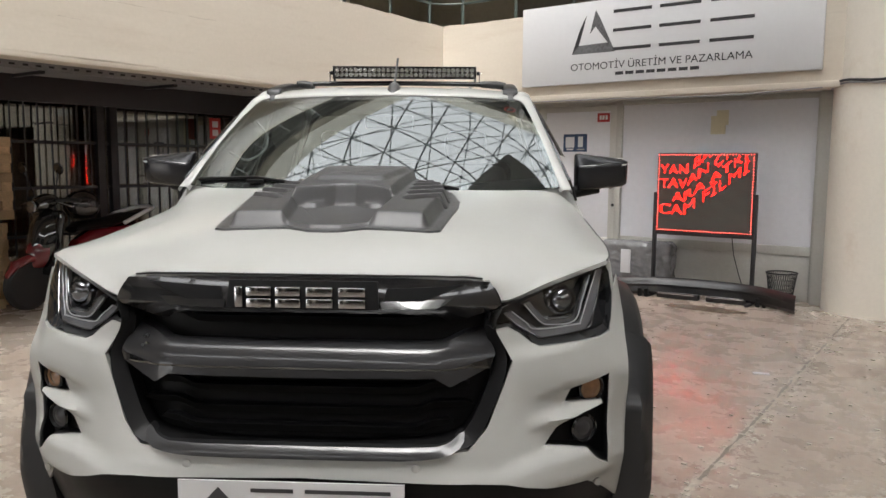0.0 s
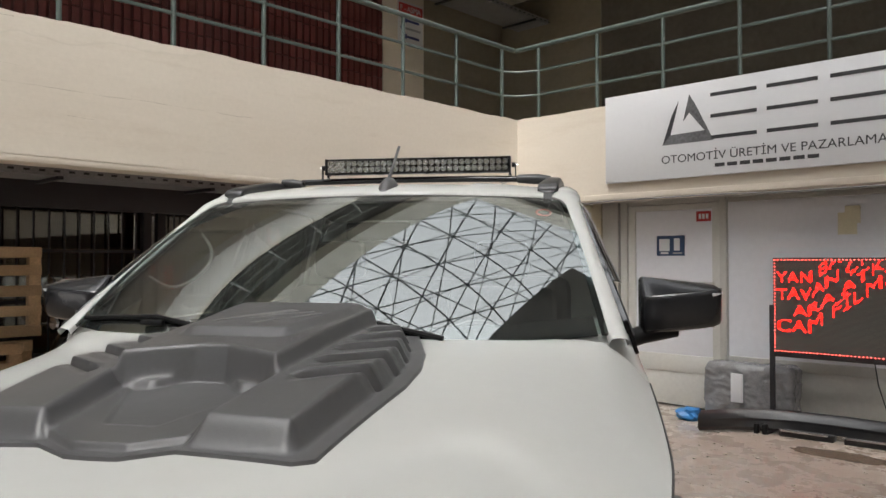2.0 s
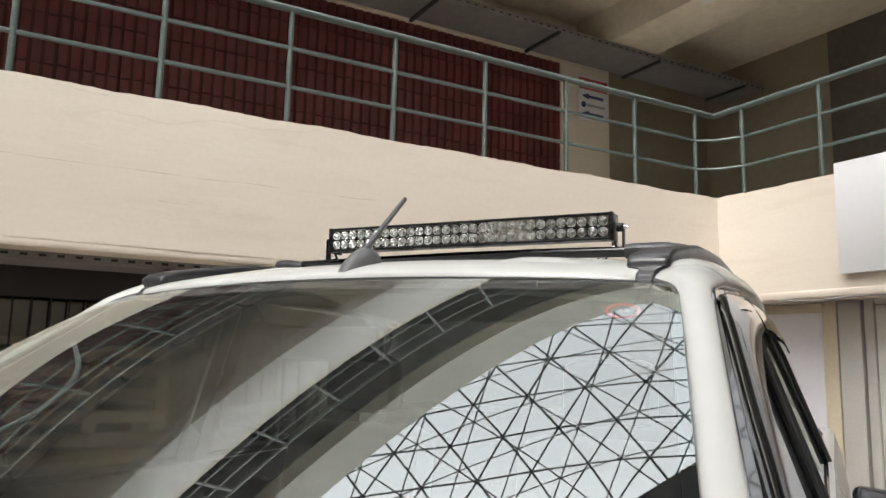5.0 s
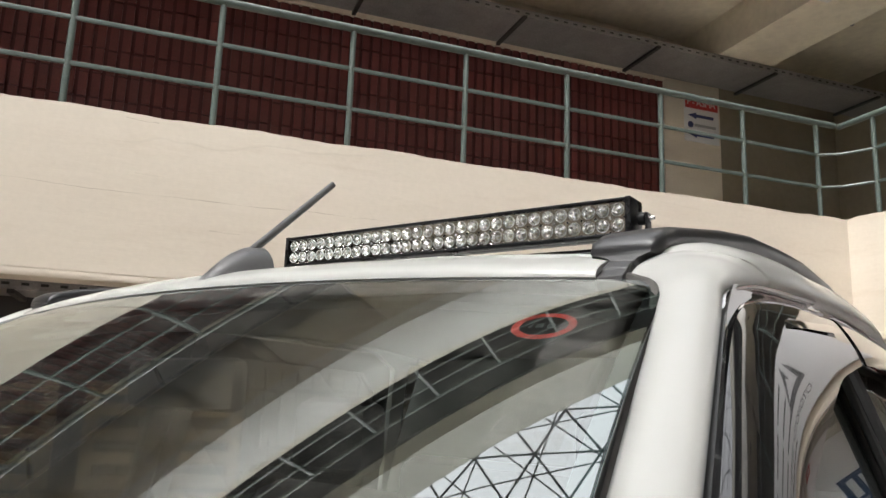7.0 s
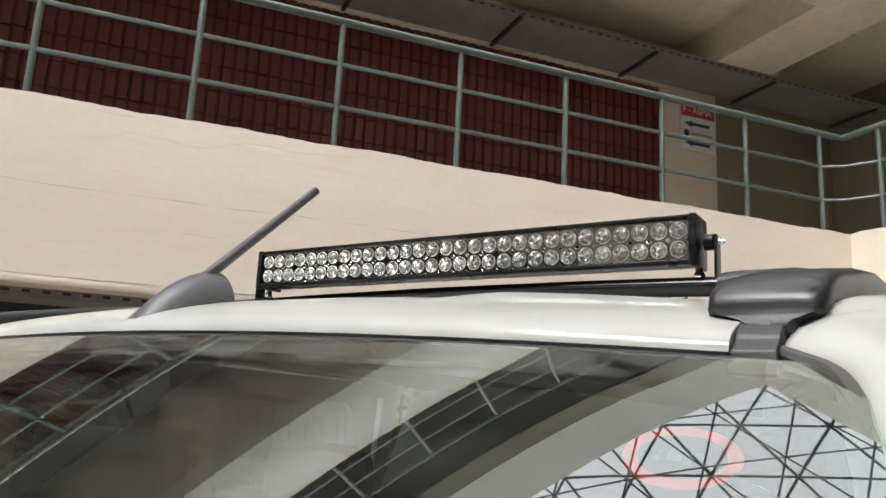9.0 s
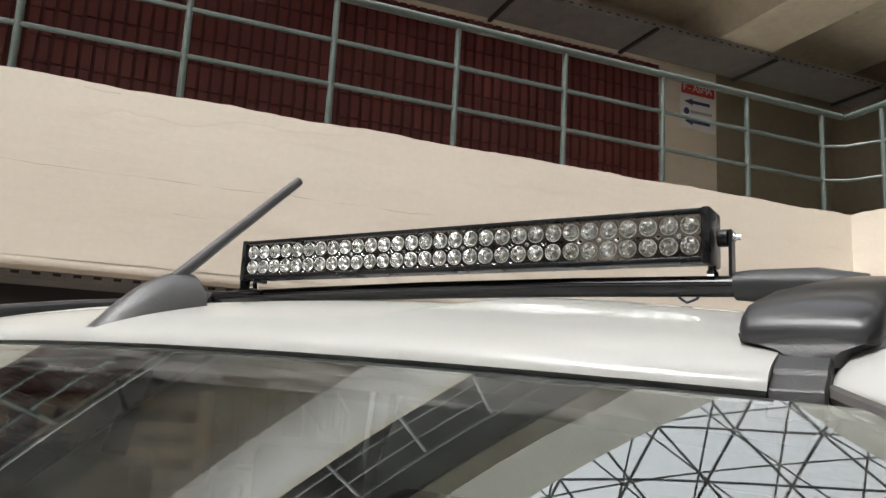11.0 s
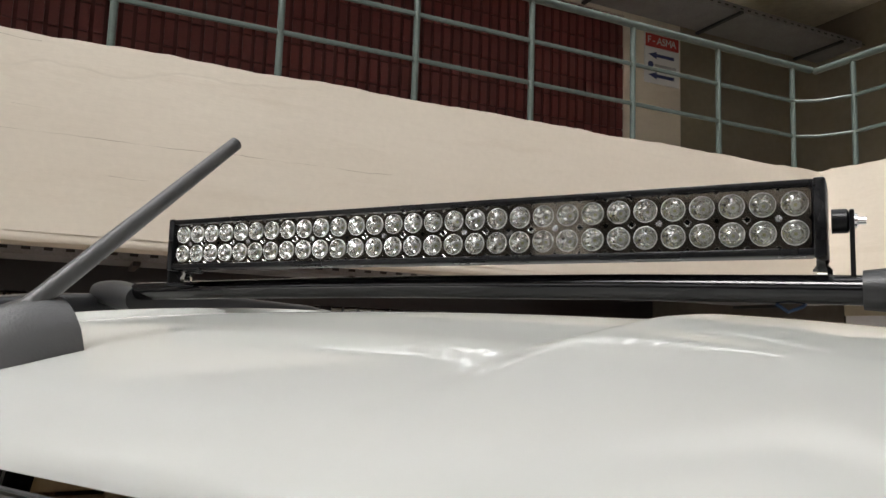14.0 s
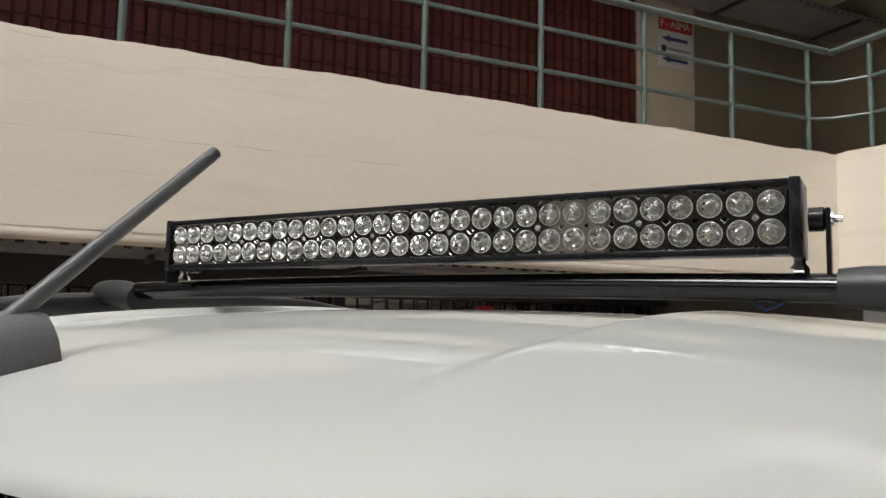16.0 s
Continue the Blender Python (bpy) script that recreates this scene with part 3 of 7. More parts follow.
# side parapet: its face looks to +x, so build along y with the face at LX
bmp = parapet("wall_west_parapet", (-LX, Y0, PB), (-LX + 0.22, BY + 0.3, PT), "y")
bmp.scale.x = -1
bmp.data.transform(Matrix.Scale(-1, 4, (1, 0, 0)))
bmp.data.flip_normals()
bmp.scale.x = 1
parapet("wall_north_parapet", (LX, BY, PB), (X1, BY + 0.22, PT), "x")
# hairline cracks in the side parapet's plaster
for nm, pts, w in CRACKS:
    bm = bmesh.new()
    rows = []
    for k in range(241):
        f = k / 240 * (len(pts) - 1)
        i = min(int(f), len(pts) - 2)
        y, z = (pts[i][c] + (pts[i + 1][c] - pts[i][c]) * (f - i) for c in (0, 1))
        z += 0.010 * noise.noise((y * 3.0, z, 1.0)) + 0.004 * noise.noise((y * 17.0, z, 5.0))
        h = w * max(0.05, 0.5 + 0.9 * noise.noise((y * 6.0, z * 2, 9.0)))
        x = LX + 0.0065 + 0.006 * noise.noise((y * 0.8, 1.0, 1.0))
        rows.append((bm.verts.new((x, y, z + h)), bm.verts.new((x, y, z - h))))
    for a, b in zip(rows, rows[1:]):
        bm.faces.new((a[0], a[1], b[1], b[0]))
    tagged(link(nm, up_facing(bm, (1, 0, 0)), M["crack"]), "hairline crack in the cream plaster", "crack", kind="structure")
# lips under the parapets
solid("trim_west", (LX - 0.22, Y0, PB - 0.05), (LX - 0.002, BY, PB + 0.003), M["cream"], "cream plastered drip edge under the parapet", "trim")
solid("trim_north", (LX - 0.2, BY - 0.02, PB - 0.06), (X1, BY + 0.3, PB + 0.003), M["cream"], "cream plastered beam edge over the shopfront", "trim")
# gallery floors and soffits
solid("gallery_floor_west", (X0, Y0, PB + 0.25), (LX - 0.215, Y1, PB + 0.45), M["ceiling"], "concrete gallery slab over the ground floor", "floor", 0)
solid("gallery_floor_north", (LX - 0.2, BY + 0.215, PB + 0.25), (X1, Y1, PB + 0.45), M["ceiling"], "concrete gallery slab over the shopfronts", "floor", 0)
# upper gallery: tiled wall, pier, recess wall, ceiling, beams
solid("wall_west_upper", (GX - 0.3, Y0, PB + 0.45), (GX - 0.03, 7.985, 5.95), M["red_back"], "dark backing wall behind red facade tiles", "wall", 0)
solid("wall_west_pier", (GX - 0.3, 7.985, PB + 0.45), (GX, 8.795, 5.95), M["cream"], "cream plastered pier beside the tiled wall", "wall")
# recess and end walls: the shade there is part of their colour
solid("wall_west_recess", (GX - 0.65, 8.795, PB + 0.45), (GX - 0.4, Y1, 5.95), M["beige_shade"], "beige plaster wall with its shade put into the colour", "wall")
solid("wall_west_band", (GX - 0.06, Y0, 5.39), (GX + 0.02, 7.985, 5.95), M["cream"], "cream plaster band above the tiles", "wall")
# the gallery's depth shows as shade painted into this back wall
solid("wall_north_upper", (-6.38, Y1 - 0.3, PB + 0.45), (X1, Y1, 5.95), M["room_shade"], "back wall of the gallery, darkened in colour as shade", "wall", 0)
solid("wall_north_upper_end", (X0, Y1 - 0.302, PB + 0.45), (-6.383, Y1, 5.95), M["beige_shade"], "beige plaster wall with its shade put into the colour", "wall", 0)
solid("ceiling_west", (X0, Y0, 5.95), (LX, Y1, 6.2), M["ceiling"], "stained plaster gallery ceiling", "ceiling", 0)
solid("ceiling_north", (LX, BY, 5.95), (X1, Y1, 6.2), M["ceiling"], "stained plaster gallery ceiling", "ceiling", 0)
for i, y in enumerate((8.25, 3.2, -1.8)):
    solid("beam_%d" % (i + 1), (GX, y, 5.5), (LX - 0.02, y + 0.75, 5.953), M["ceiling"], "plastered concrete ceiling beam", "beam")
solid("beam_4", (-3.4, BY + 0.02, 5.5), (-2.7, Y1 - 0.3, 5.953), M["ceiling"], "plastered concrete ceiling beam", "beam")
# third level: upstands, and the roof's edge
for nm, lo, hi in (("wall_west_third", (LX - 0.22, Y0, 5.34), (LX, BY + 0.2, TT)), ("wall_north_third", (LX, BY, 5.34), (X1, BY + 0.22, TT))):
    solid(nm, lo, hi, M["third_white"], "whitewashed upstand of the third level", "wall")
# third-level back walls, their shade painted as near-black colour
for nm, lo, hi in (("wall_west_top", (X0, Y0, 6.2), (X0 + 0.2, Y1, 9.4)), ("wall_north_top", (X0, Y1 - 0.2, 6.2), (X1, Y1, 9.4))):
    solid(nm, lo, hi, M["gallery_shade"], "third-level wall with deep shade put into its colour", "wall", 0)
# slabs added under the roof edge, coloured near black as shade
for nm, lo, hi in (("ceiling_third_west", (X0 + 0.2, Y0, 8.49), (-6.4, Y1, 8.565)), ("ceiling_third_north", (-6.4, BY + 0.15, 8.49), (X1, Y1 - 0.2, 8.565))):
    solid(nm, lo, hi, M["gallery_shade"], "added soffit over the third level, coloured as deep shade", "ceiling", 0)
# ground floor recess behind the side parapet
solid("wall_west_lower", (X0, Y0, 0), (X0 + 0.2, Y1, PB + 0.25), M["room_shade"], "wall at the back of the store, darkened in colour as shade", "wall", 0)
# far sides behind the camera: plain walls, with a band of openings added for side light
for nm, x0, x1, y0, y1 in (("south", X0, X1, Y0 - 0.2, Y0), ("east", X1, X1 + 0.2, Y0, Y1)):
    solid("wall_%s_band" % nm, (x0, y0, 4.45), (x1, y1, WZ0), M["cream"], "plain cream band below the added high openings", "wall", 0)
    if nm == "south":
        # a wide unseen entrance sized for its light, parted by a pier, below a gallery coloured as shade
        solid("wall_south_lower", (x0, y0, 0), (ENTRY[0], y1, 4.45), M["room_shade"], "wall beside the entrance with shade put into its colour", "wall", 0)
        solid("wall_south_corner", (ENTRY[1], y0, 0), (x1, y1, 4.45), M["room_shade"], "wall beside the entrance with shade put into its colour", "wall", 0)
        solid("wall_south_lintel", (ENTRY[0], y0, ENTRY[2]), (ENTRY[1], y1, 4.45), M["room_shade"], "wall over the entrance with shade put into its colour", "wall", 0)
        solid("wall_south_pier", (PIER[0], y0 - 0.1, 0), (PIER[1], y1 + 0.25, 4.447), M["column_cream"], "cream plastered pier in the entrance", "wall")
    else:
        solid("wall_east_lower", (x0, y0, 0), (x1, y1, 4.45), M["cream"], "plain cream wall", "wall", 0)
    solid("wall_%s_upper" % nm, (x0, y0, WZ1), (x1, y1, 10.0), M["cream"], "plain cream wall above the added openings", "wall", 0)
    n = 7
    for k in range(n + 1):
        if nm == "south":
            lo, hi = (x0 + (x1 - x0 - 0.3) * k / n, y0, WZ0), (x0 + (x1 - x0 - 0.3) * k / n + 0.3, y1, WZ1)
        else:
            lo, hi = (x0, y0 + (y1 - y0 - 0.3) * k / n, WZ0), (x1, y0 + (y1 - y0 - 0.3) * k / n + 0.3, WZ1)
        solid("wall_%s_pier_%d" % (nm, k + 1), lo, hi, M["cream"], "plain pier between the added high openings", "wall", 0)

solid("pavement", (-60, -80, -0.25), (60, Y0, -0.02), M["concrete_floor"], "pale concrete yard outside the entrance", "pavement", 0)

# third level rails, roof edge and the skylight
RX = -6.12                  # near edge of the roof opening
OX, OY = 2.6, -3.4          # far corner of the roof opening
for nm, lo, hi in (("roof_edge_west", (X0, Y0, 8.57), (RX, Y1, 9.71)), ("roof_edge_north", (RX, BY - 0.1, 8.57), (X1, Y1, 9.71)), ("roof_edge_east", (OX, Y0, 8.57), (X1, BY - 0.1, 9.71)), ("roof_edge_south", (RX, Y0, 8.57), (OX, OY, 9.71))):
    solid(nm, lo, hi, M["roof_face"], "grey-beige plastered edge of the roof opening", "roof", 0)
cap = bmesh.new()
RD, CX, CY = 15.0, -0.8, 1.2
CZ = 9.71 + 3.6 - RD
for level, rad, turn, drop in ((5, 0.026, (0.21, 0.34, 0.5), 0.0), (5, 0.017, (0.36, 0.22, 0.83), 0.8)):
    ico = bmesh.new()
    bmesh.ops.create_icosphere(ico, subdivisions=level, radius=RD - drop)
    bmesh.ops.rotate(ico, verts=ico.verts[:], cent=(0, 0, 0), matrix=Euler(turn).to_matrix())
    for e in ico.edges:
        a, b = (v.co + Vector((CX, CY, CZ)) for v in e.verts)
        if min(a.z, b.z) > 7.4:
            tube(cap, [a, b], rad, 5, False)
    ico.free()
tagged(link("skylight_lattice", cap, M["lattice"]), "dark steel lattice dome of the skylight", "skylight", kind="structure")
# dark hung platform below the dome
plat = thing("hung_platform", pose(-2.1, 6.1, 8.9), "dark sheet-metal platform hung from the skylight", "platform")
part("deck", boxed((0.0, -6.0, 0.0), (3.6, 0.0, 0.12), 0.01), M["platform"], plat)
for x, y in ((0.15, -0.15), (3.4, -0.15), (0.15, -5.8), (3.4, -5.8)):
    part("hanger", tubed([(x, y, 0.1), (x, y, 3.6 - 0.02 * ((x - 1.3) ** 2 + (y + 4.9) ** 2))], 0.07, 8), M["lattice"], plat)


def railing(name, m, length, posts, label, lo=0.0, hi=None):
    """A painted tube railing along x: a round top rail, two lower bars, and posts at the given places."""
    r = thing(name, m, label, "railing", "gallery railings")
    hi = length if hi is None else hi
    part("top_rail", tubed([(0, 0, 0.835), (length / 2, 0, 0.837), (length, 0, 0.835)], 0.026, 12), M["green_rail"], r)
    for z in (0.262, 0.545):
        part("bar", boxed((lo, -0.008, z - 0.014), (hi, 0.008, z + 0.014), 0.004), M["green_rail"], r)
    for x in posts:
        part("post", tubed([(x, 0.006, -0.06), (x, 0.006, 0.815)], 0.02, 10), M["green_rail"], r)
    return r


# along the side parapet: x of the railing runs along world y
west_posts = [7.775, 6.99, 6.19, 5.36, 4.546, 3.727, 2.88] + [2.045 - 0.83 * k for k in range(13)]
railing("railing", pose(LX - 0.05, Y0, PT, 0, 0, 90), BY - 0.02 - Y0, [y - Y0 for y in west_posts if y > Y0], "green painted steel tube railing on the parapet", 0.0, 7.77 - Y0)
railing("railing", pose(LX - 0.05, BY + 0.03, PT), X1 - LX, [0.33, 1.12, 1.90, 2.69, 3.48, 4.27, 5.06, 5.85, 6.64, 7.43, 8.2, 9.0, 9.8, 10.6, 11.4, 12.2, 13.0, 13.8], "green painted steel tube railing on the parapet", 0.33)
railing("railing", pose(LX - 0.05, Y0, TT, 0, 0, 90), BY - 0.02 - Y0, [0.8 * k for k in range(1, 21)], "green painted steel tube railing of the third level")
railing("railing", pose(LX - 0.05, BY + 0.03, TT), X1 - LX, [0.8 * k for k in range(1, 18)], "green painted steel tube railing of the third level")


corner = thing("corner_rail", pose(LX - 0.05, BY + 0.03, PT), "short green bars across the railing corner", "railing")
for z in (0.262, 0.545):
    part("bar", tubed([(0.0, -0.26, z), (0.10, -0.11, z), (0.33, 0.0, z)], 0.012, 8), M["green_rail"], corner)


def cable_tray(name, x0, x1, y0, y1, z, h, step_y, label):
    """A perforated steel tray with side flanges and hangers."""
    t = thing(name, Matrix(), label, "cable tray")
    part("tray_bed", boxed((x0, y0, z), (x1, y1, z + 0.006)), M["galv"], t)
    for x in (x0, x1):
        bm = boxed((x - 0.004, y0, z - 0.002), (x + 0.004, y1, z + h), 0)
        part("flange", bm, M["galv"], t)
    holes = bmesh.new()
    y = max(y0, 0.0)
    while y < min(y1, 11.0):
        box(holes, (x1 + 0.0042, y, z + h * 0.35), (x1 + 0.006, y + 0.045, z + h * 0.6))
        y += 0.11
    part("perforation", holes, M["black_steel"], t, "row of dark slots")["kind"] = "stuff"
    y = y0 + 0.4
    while y < y1:
        part("hanger", boxed((x0 - 0.03, y, z - 0.03), (x1 + 0.03, y + 0.04, z - 0.004)), M["black_steel"], t)
        y += step_y
    return t


cable_tray("cable_tray", -7.93, -7.32, Y0, Y1 - 0.4, 5.42, 0.07, 1.6, "dusty galvanised cable tray hung below the gallery ceiling")
cable_tray("cable_tray", -6.75, -6.3, Y0, 8.3, 2.20, 0.07, 1.3, "dusty galvanised cable tray hung below the ground floor soffit")

# sprinkler-like ceiling fittings
for x, y in ((-6.75, 9.6), (-5.0, 9.4), (-4.2, 10.2), (-2.0, 9.5)):
    f = thing("ceiling_fitting", pose(x, y, 5.95), "small round metal ceiling fitting", "fitting", "ceiling fittings")
    part("cap", lathe(bmesh.new(), ((0.09, 0.003), (0.09, -0.02), (0.06, -0.035), (0.03, -0.05), (0.03, -0.08), (0.0, -0.085)), 18), M["galv"], f)

# direction board on the pier
board = thing("direction_board", pose(GX, 8.262, 4.61), "white board with a red header and blue arrows", "sign")
part("panel", boxed((0.002, 0, 0.09), (0.014, 0.50, 0.69), 0.002), M["sign_white"], board)
part("header", boxed((0.014, 0.012, 0.505), (0.017, 0.488, 0.655)), M["red_label"], board, "red header strip")
for text, y in (("F", 0.062), ("-", 0.128), ("A", 0.2085), ("S", 0.2705), ("M", 0.339), ("A", 0.4115)):
    lettering("header_text", text, 0.115, Matrix.Translation((0.0185, y, 0.58)) @ pose(0, 0, 0, 90, 0, 90), M["sign_white"], board)
for z in (0.415, 0.18):
    bm = bmesh.new()
    vs = [bm.verts.new((0.016, y, z + dz)) for y, dz in ((0.05, 0), (0.17, 0.042), (0.17, 0.019), (0.42, 0.019), (0.42, -0.019), (0.17, -0.019), (0.17, -0.042))]
    bm.faces.new(vs)
    part("arrow", thicken(up_facing(bm, (1, 0, 0)), 0.001), M["arrow_blue"], board, "dark blue arrow pointing along the gallery")
part("name_bar", boxed((0.014, 0.14, 0.282), (0.0165, 0.45, 0.315)), M["sign_grey"], board, "grey name as a plain bar")
part("name_mark", lathe(bmesh.new(), ((0.04, 0.0), (0.04, 0.003), (0.0, 0.003)), 16, Matrix.Translation((0.014, 0.085, 0.298)) @ pose(0, 0, 0, 0, 90, 0)), M["arrow_blue"], board)

# ---- shopfront along the north side ----
SY = 8.465
FT = 2.19      # top of the glazing frames


def post(name, x0, x1, z0, z1, d0=0.045, d1=0.06, material="grey_frame", label="grey painted door frame member", cat="frame"):
    return solid(name, (x0, SY - d0, z0), (x1, SY + d1, z1), M[material], label, cat, 0.006)


solid("wall_north_lower", (X0, Y1 - 0.1, 0), (X1, Y1, PB + 0.25), M["room_shade"], "back wall inside the shops, darkened in colour as shade", "wall", 0)
solid("lintel", (LX - 0.5, SY - 0.06, FT), (-1.02, SY + 0.1, PB + 0.26), M["grey_frame"], "grey painted lintel over the shopfront", "lintel")
for i, (a, b) in enumerate(((-4.83, -4.72), (-4.70, -4.50), (-4.475, -4.39), (-3.335, -3.265), (-1.15, -1.09))):
    post("mullion_%d" % (i + 1), a, b, 0, FT, 0.05 + 0.012 * (i % 2), 0.06, "cream_frame" if i == 0 else "grey_frame", "cream painted door post" if i == 0 else "grey painted shopfront post", "post")
post("sill_1", -3.265, -1.15, 0.49, 0.585, 0.03, 0.05)
post("rail_1", -3.265, -1.15, FT - 0.055, FT, 0.03, 0.05)
post("spandrel_1", -3.265, -1.15, 0.0, 0.49, 0.012, 0.03, "grey_panel", "grey lower panel of the shopfront", "panel")
win = thing("window_1", pose(-2.2, SY, 0.585), "white filmed shop window in a grey frame", "window")
win["kind"] = "structure"
part("pane", boxed((-1.065, -0.006, 0.0), (1.05, 0.006, FT - 0.055 - 0.585)), M["white_film"], win)
door = thing("door_1", pose(-4.39, SY, 0.0), "closed grey shop door with a white filmed panel", "door")
door["kind"] = "structure"
for nm, lo, hi, mt in (("stile", (0.003, -0.03, 0.02), (0.09, 0.02, 2.14), "grey_panel"), ("stile", (0.965, -0.03, 0.02), (1.05, 0.02, 2.14), "grey_panel"), ("top_rail", (0.09, -0.03, 2.08), (0.965, 0.02, 2.14), "grey_panel"), ("bottom_rail", (0.09, -0.03, 0.37), (0.965, 0.02, 0.55), "grey_panel"), ("kick_panel", (0.09, -0.018, 0.02), (0.965, 0.02, 0.37), "grey_panel"), ("pane", (0.09, -0.012, 0.55), (0.965, 0.0, 2.08), "white_film")):
    part(nm, boxed(lo, hi, 0.004), M[mt], door)
part("head", boxed((0.003, -0.04, 2.145), (1.05, 0.03, FT)), M["grey_frame"], door)
bm = lathe(bmesh.new(), ((0.022, 0), (0.022, 0.012), (0.012, 0.016), (0.012, 0.035), (0.026, 0.045), (0.028, 0.06), (0.0, 0.068)), 18, Matrix.Translation((1.012, -0.03, 1.17)) @ pose(0, 0, 0, 90, 0, 0))
part("door_knob", bm, M["satin"], door, "small round steel knob")
part("lock", lathe(bmesh.new(), ((0.018, 0), (0.018, 0.01), (0.0, 0.012)), 16, Matrix.Translation((1.025, -0.03, 0.95)) @ pose(0, 0, 0, 90, 0, 0)), M["black_steel"], door)
door2 = thing("door_2", pose(-5.75, SY, 0), "cream framed door with a white filmed panel", "door")
door2["kind"] = "structure"
part("pane", boxed((0.0, -0.01, 0.5), (0.88, 0.01, 2.10), 0.0), M["white_film"], door2)
part("stile", boxed((0.88, -0.03, 0.0), (0.92, 0.02, 2.15), 0.004), M["cream_frame"], door2)
part("top_rail", boxed((0.0, -0.03, 2.10), (0.88, 0.02, 2.185), 0.004), M["cream_frame"], door2)
part("kick_panel", boxed((0.0, -0.02, 0.0), (0.88, 0.02, 0.5), 0.004), M["cream_frame"], door2)
solid("wall_north_end", (X0, SY - 0.02, 0), (-5.76, SY + 0.1, PB + 0.25), M["room_shade"], "wall beside the store with shade put into its colour", "wall", 0)
# notice, number and light behind the film
num = thing("number_label", pose(-3.60, SY - 0.0135, 1.95), "small red label with white marks on the door", "label")
part("sheet", boxed((0, -0.003, 0), (0.16, 0.0, 0.105)), M["red_label"], num)
for x in (0.028, 0.065, 0.105):
    part("mark", boxed((x, -0.0045, 0.028), (x + 0.026, -0.0028, 0.078)), M["sign_white"], num)
notice = thing("notice", pose(-4.05, SY - 0.0135, 1.595), "dark blue notice with two white boxes on the door", "notice")
part("sheet", boxed((0, -0.003, 0), (0.32, 0.0, 0.215)), M["blue_label"], notice)
part("white_box", boxed((0.03, -0.0045, 0.05), (0.15, -0.0028, 0.18)), M["sign_white"], notice)
part("white_box", boxed((0.20, -0.0045, 0.055), (0.265, -0.0028, 0.185)), M["sign_white"], notice)
part("caption_bar", boxed((0.045, -0.0045, 0.02), (0.135, -0.0028, 0.038)), M["sign_white"], notice)
part("caption_bar", boxed((0.185, -0.0045, 0.02), (0.29, -0.0028, 0.036)), M["sign_grey"], notice)
tape = thing("paper_patch", pose(-2.24, SY - 0.008, 1.78), "yellowed paper patch on the window film", "paper")
part("sheet", boxed((0, -0.002, 0.0), (0.16, 0.0, 0.20)), M["yellow_paper"], tape)
part("sheet_corner", boxed((0.06, -0.0035, 0.10), (0.19, -0.002, 0.26)), M["yellow_paper"], tape)
solid("trim_jamb", (-1.12, 8.33, 0.0), (-0.97, 8.44, 2.2), M["grey_frame"], "grey painted jamb beside the round column", "trim")
# round column with a stained foot
bm = lathe(bmesh.new(), [(0.5, 0.0), (0.5, 0.3), (0.498, 0.8), (0.5, 1.6), (0.5, 2.2), (0.5, 3.2)], 48, pose(-0.50, 8.32, 0))
tagged(link("column", bm, M["column_cream"]), "round cream plastered column", "column", kind="structure")
cab = thing("cable", Matrix(), "black cable strapped round the column head", "cable")
ring = [(-0.50 + 0.52 * math.cos(radians(a)), 8.32 + 0.52 * math.sin(radians(a)), 2.235 + 0.012 * math.sin(a * 0.09)) for a in range(170, 300, 8)]
part("cord", tubed(ring, 0.012, 8), M["black_steel"], cab)
part("cord", tubed([(x, y, z - 0.03 + 0.01 * math.sin(7 * x)) for x, y, z in ring], 0.008, 8), M["galv"], cab)
cab2 = thing("cable", Matrix(), "thin grey cable sagging under the beam", "cable")
part("cord", tubed([(-4.95, 7.975, 2.18), (-4.6, 7.972, 2.165), (-4.3, 7.975, 2.18), (-3.2, 7.975, 2.178), (-2.4, 7.972, 2.16), (-1.7, 7.972, 2.165), (-1.05, 7.975, 2.19)], 0.007, 6), M["galv"], cab2)

# ---- company board ----
sign = thing("company_board", pose(-4.37, BY - 0.005, 2.362), "long white company board with a dark emblem and lettering", "sign board")
part("panel", boxed((0, -0.055, 0), (3.31, 0.0, 0.913), 0.003), M["sign_white"], sign)
SFY = -0.0555


def flat(points, material, name, parent, y=SFY, t=0.002):
    bm = bmesh.new()
    bm.faces.new([bm.verts.new((x, y - t, z)) for x, z in points])
    return part(name, thicken(up_facing(bm, (0, -1, 0)), t), material, parent)


flat([(0.66, 0.335), (0.76, 0.62), (0.835, 0.76), (0.80, 0.62), (0.745, 0.43)], M["sign_ink"], "emblem", sign)
flat([(0.66, 0.335), (0.745, 0.43), (1.10, 0.44), (1.19, 0.335)], M["sign_grey2"], "emblem", sign)
flat([(0.945, 0.81), (1.0, 0.72), (1.19, 0.335), (1.10, 0.44), (0.945, 0.63), (0.88, 0.55)], M["sign_grey2"], "emblem", sign)
for x in (1.16, 1.69, 2.23):
    for z in (0.345, 0.55, 0.755):
        flat([(x, z), (x + 0.44, z), (x + 0.44, z + 0.035), (x, z + 0.035)], M["sign_ink"], "name_bar", sign)


def ink_span(text, size):
    """Left and right ends of a line of lettering."""
    o = lettering("scratch", text, size, Matrix(), M["sign_ink"], sign, 0.0, "LEFT")
    xs = [v.co.x for v in o.data.vertices]
    bpy.data.objects.remove(o)
    return min(xs), max(xs)


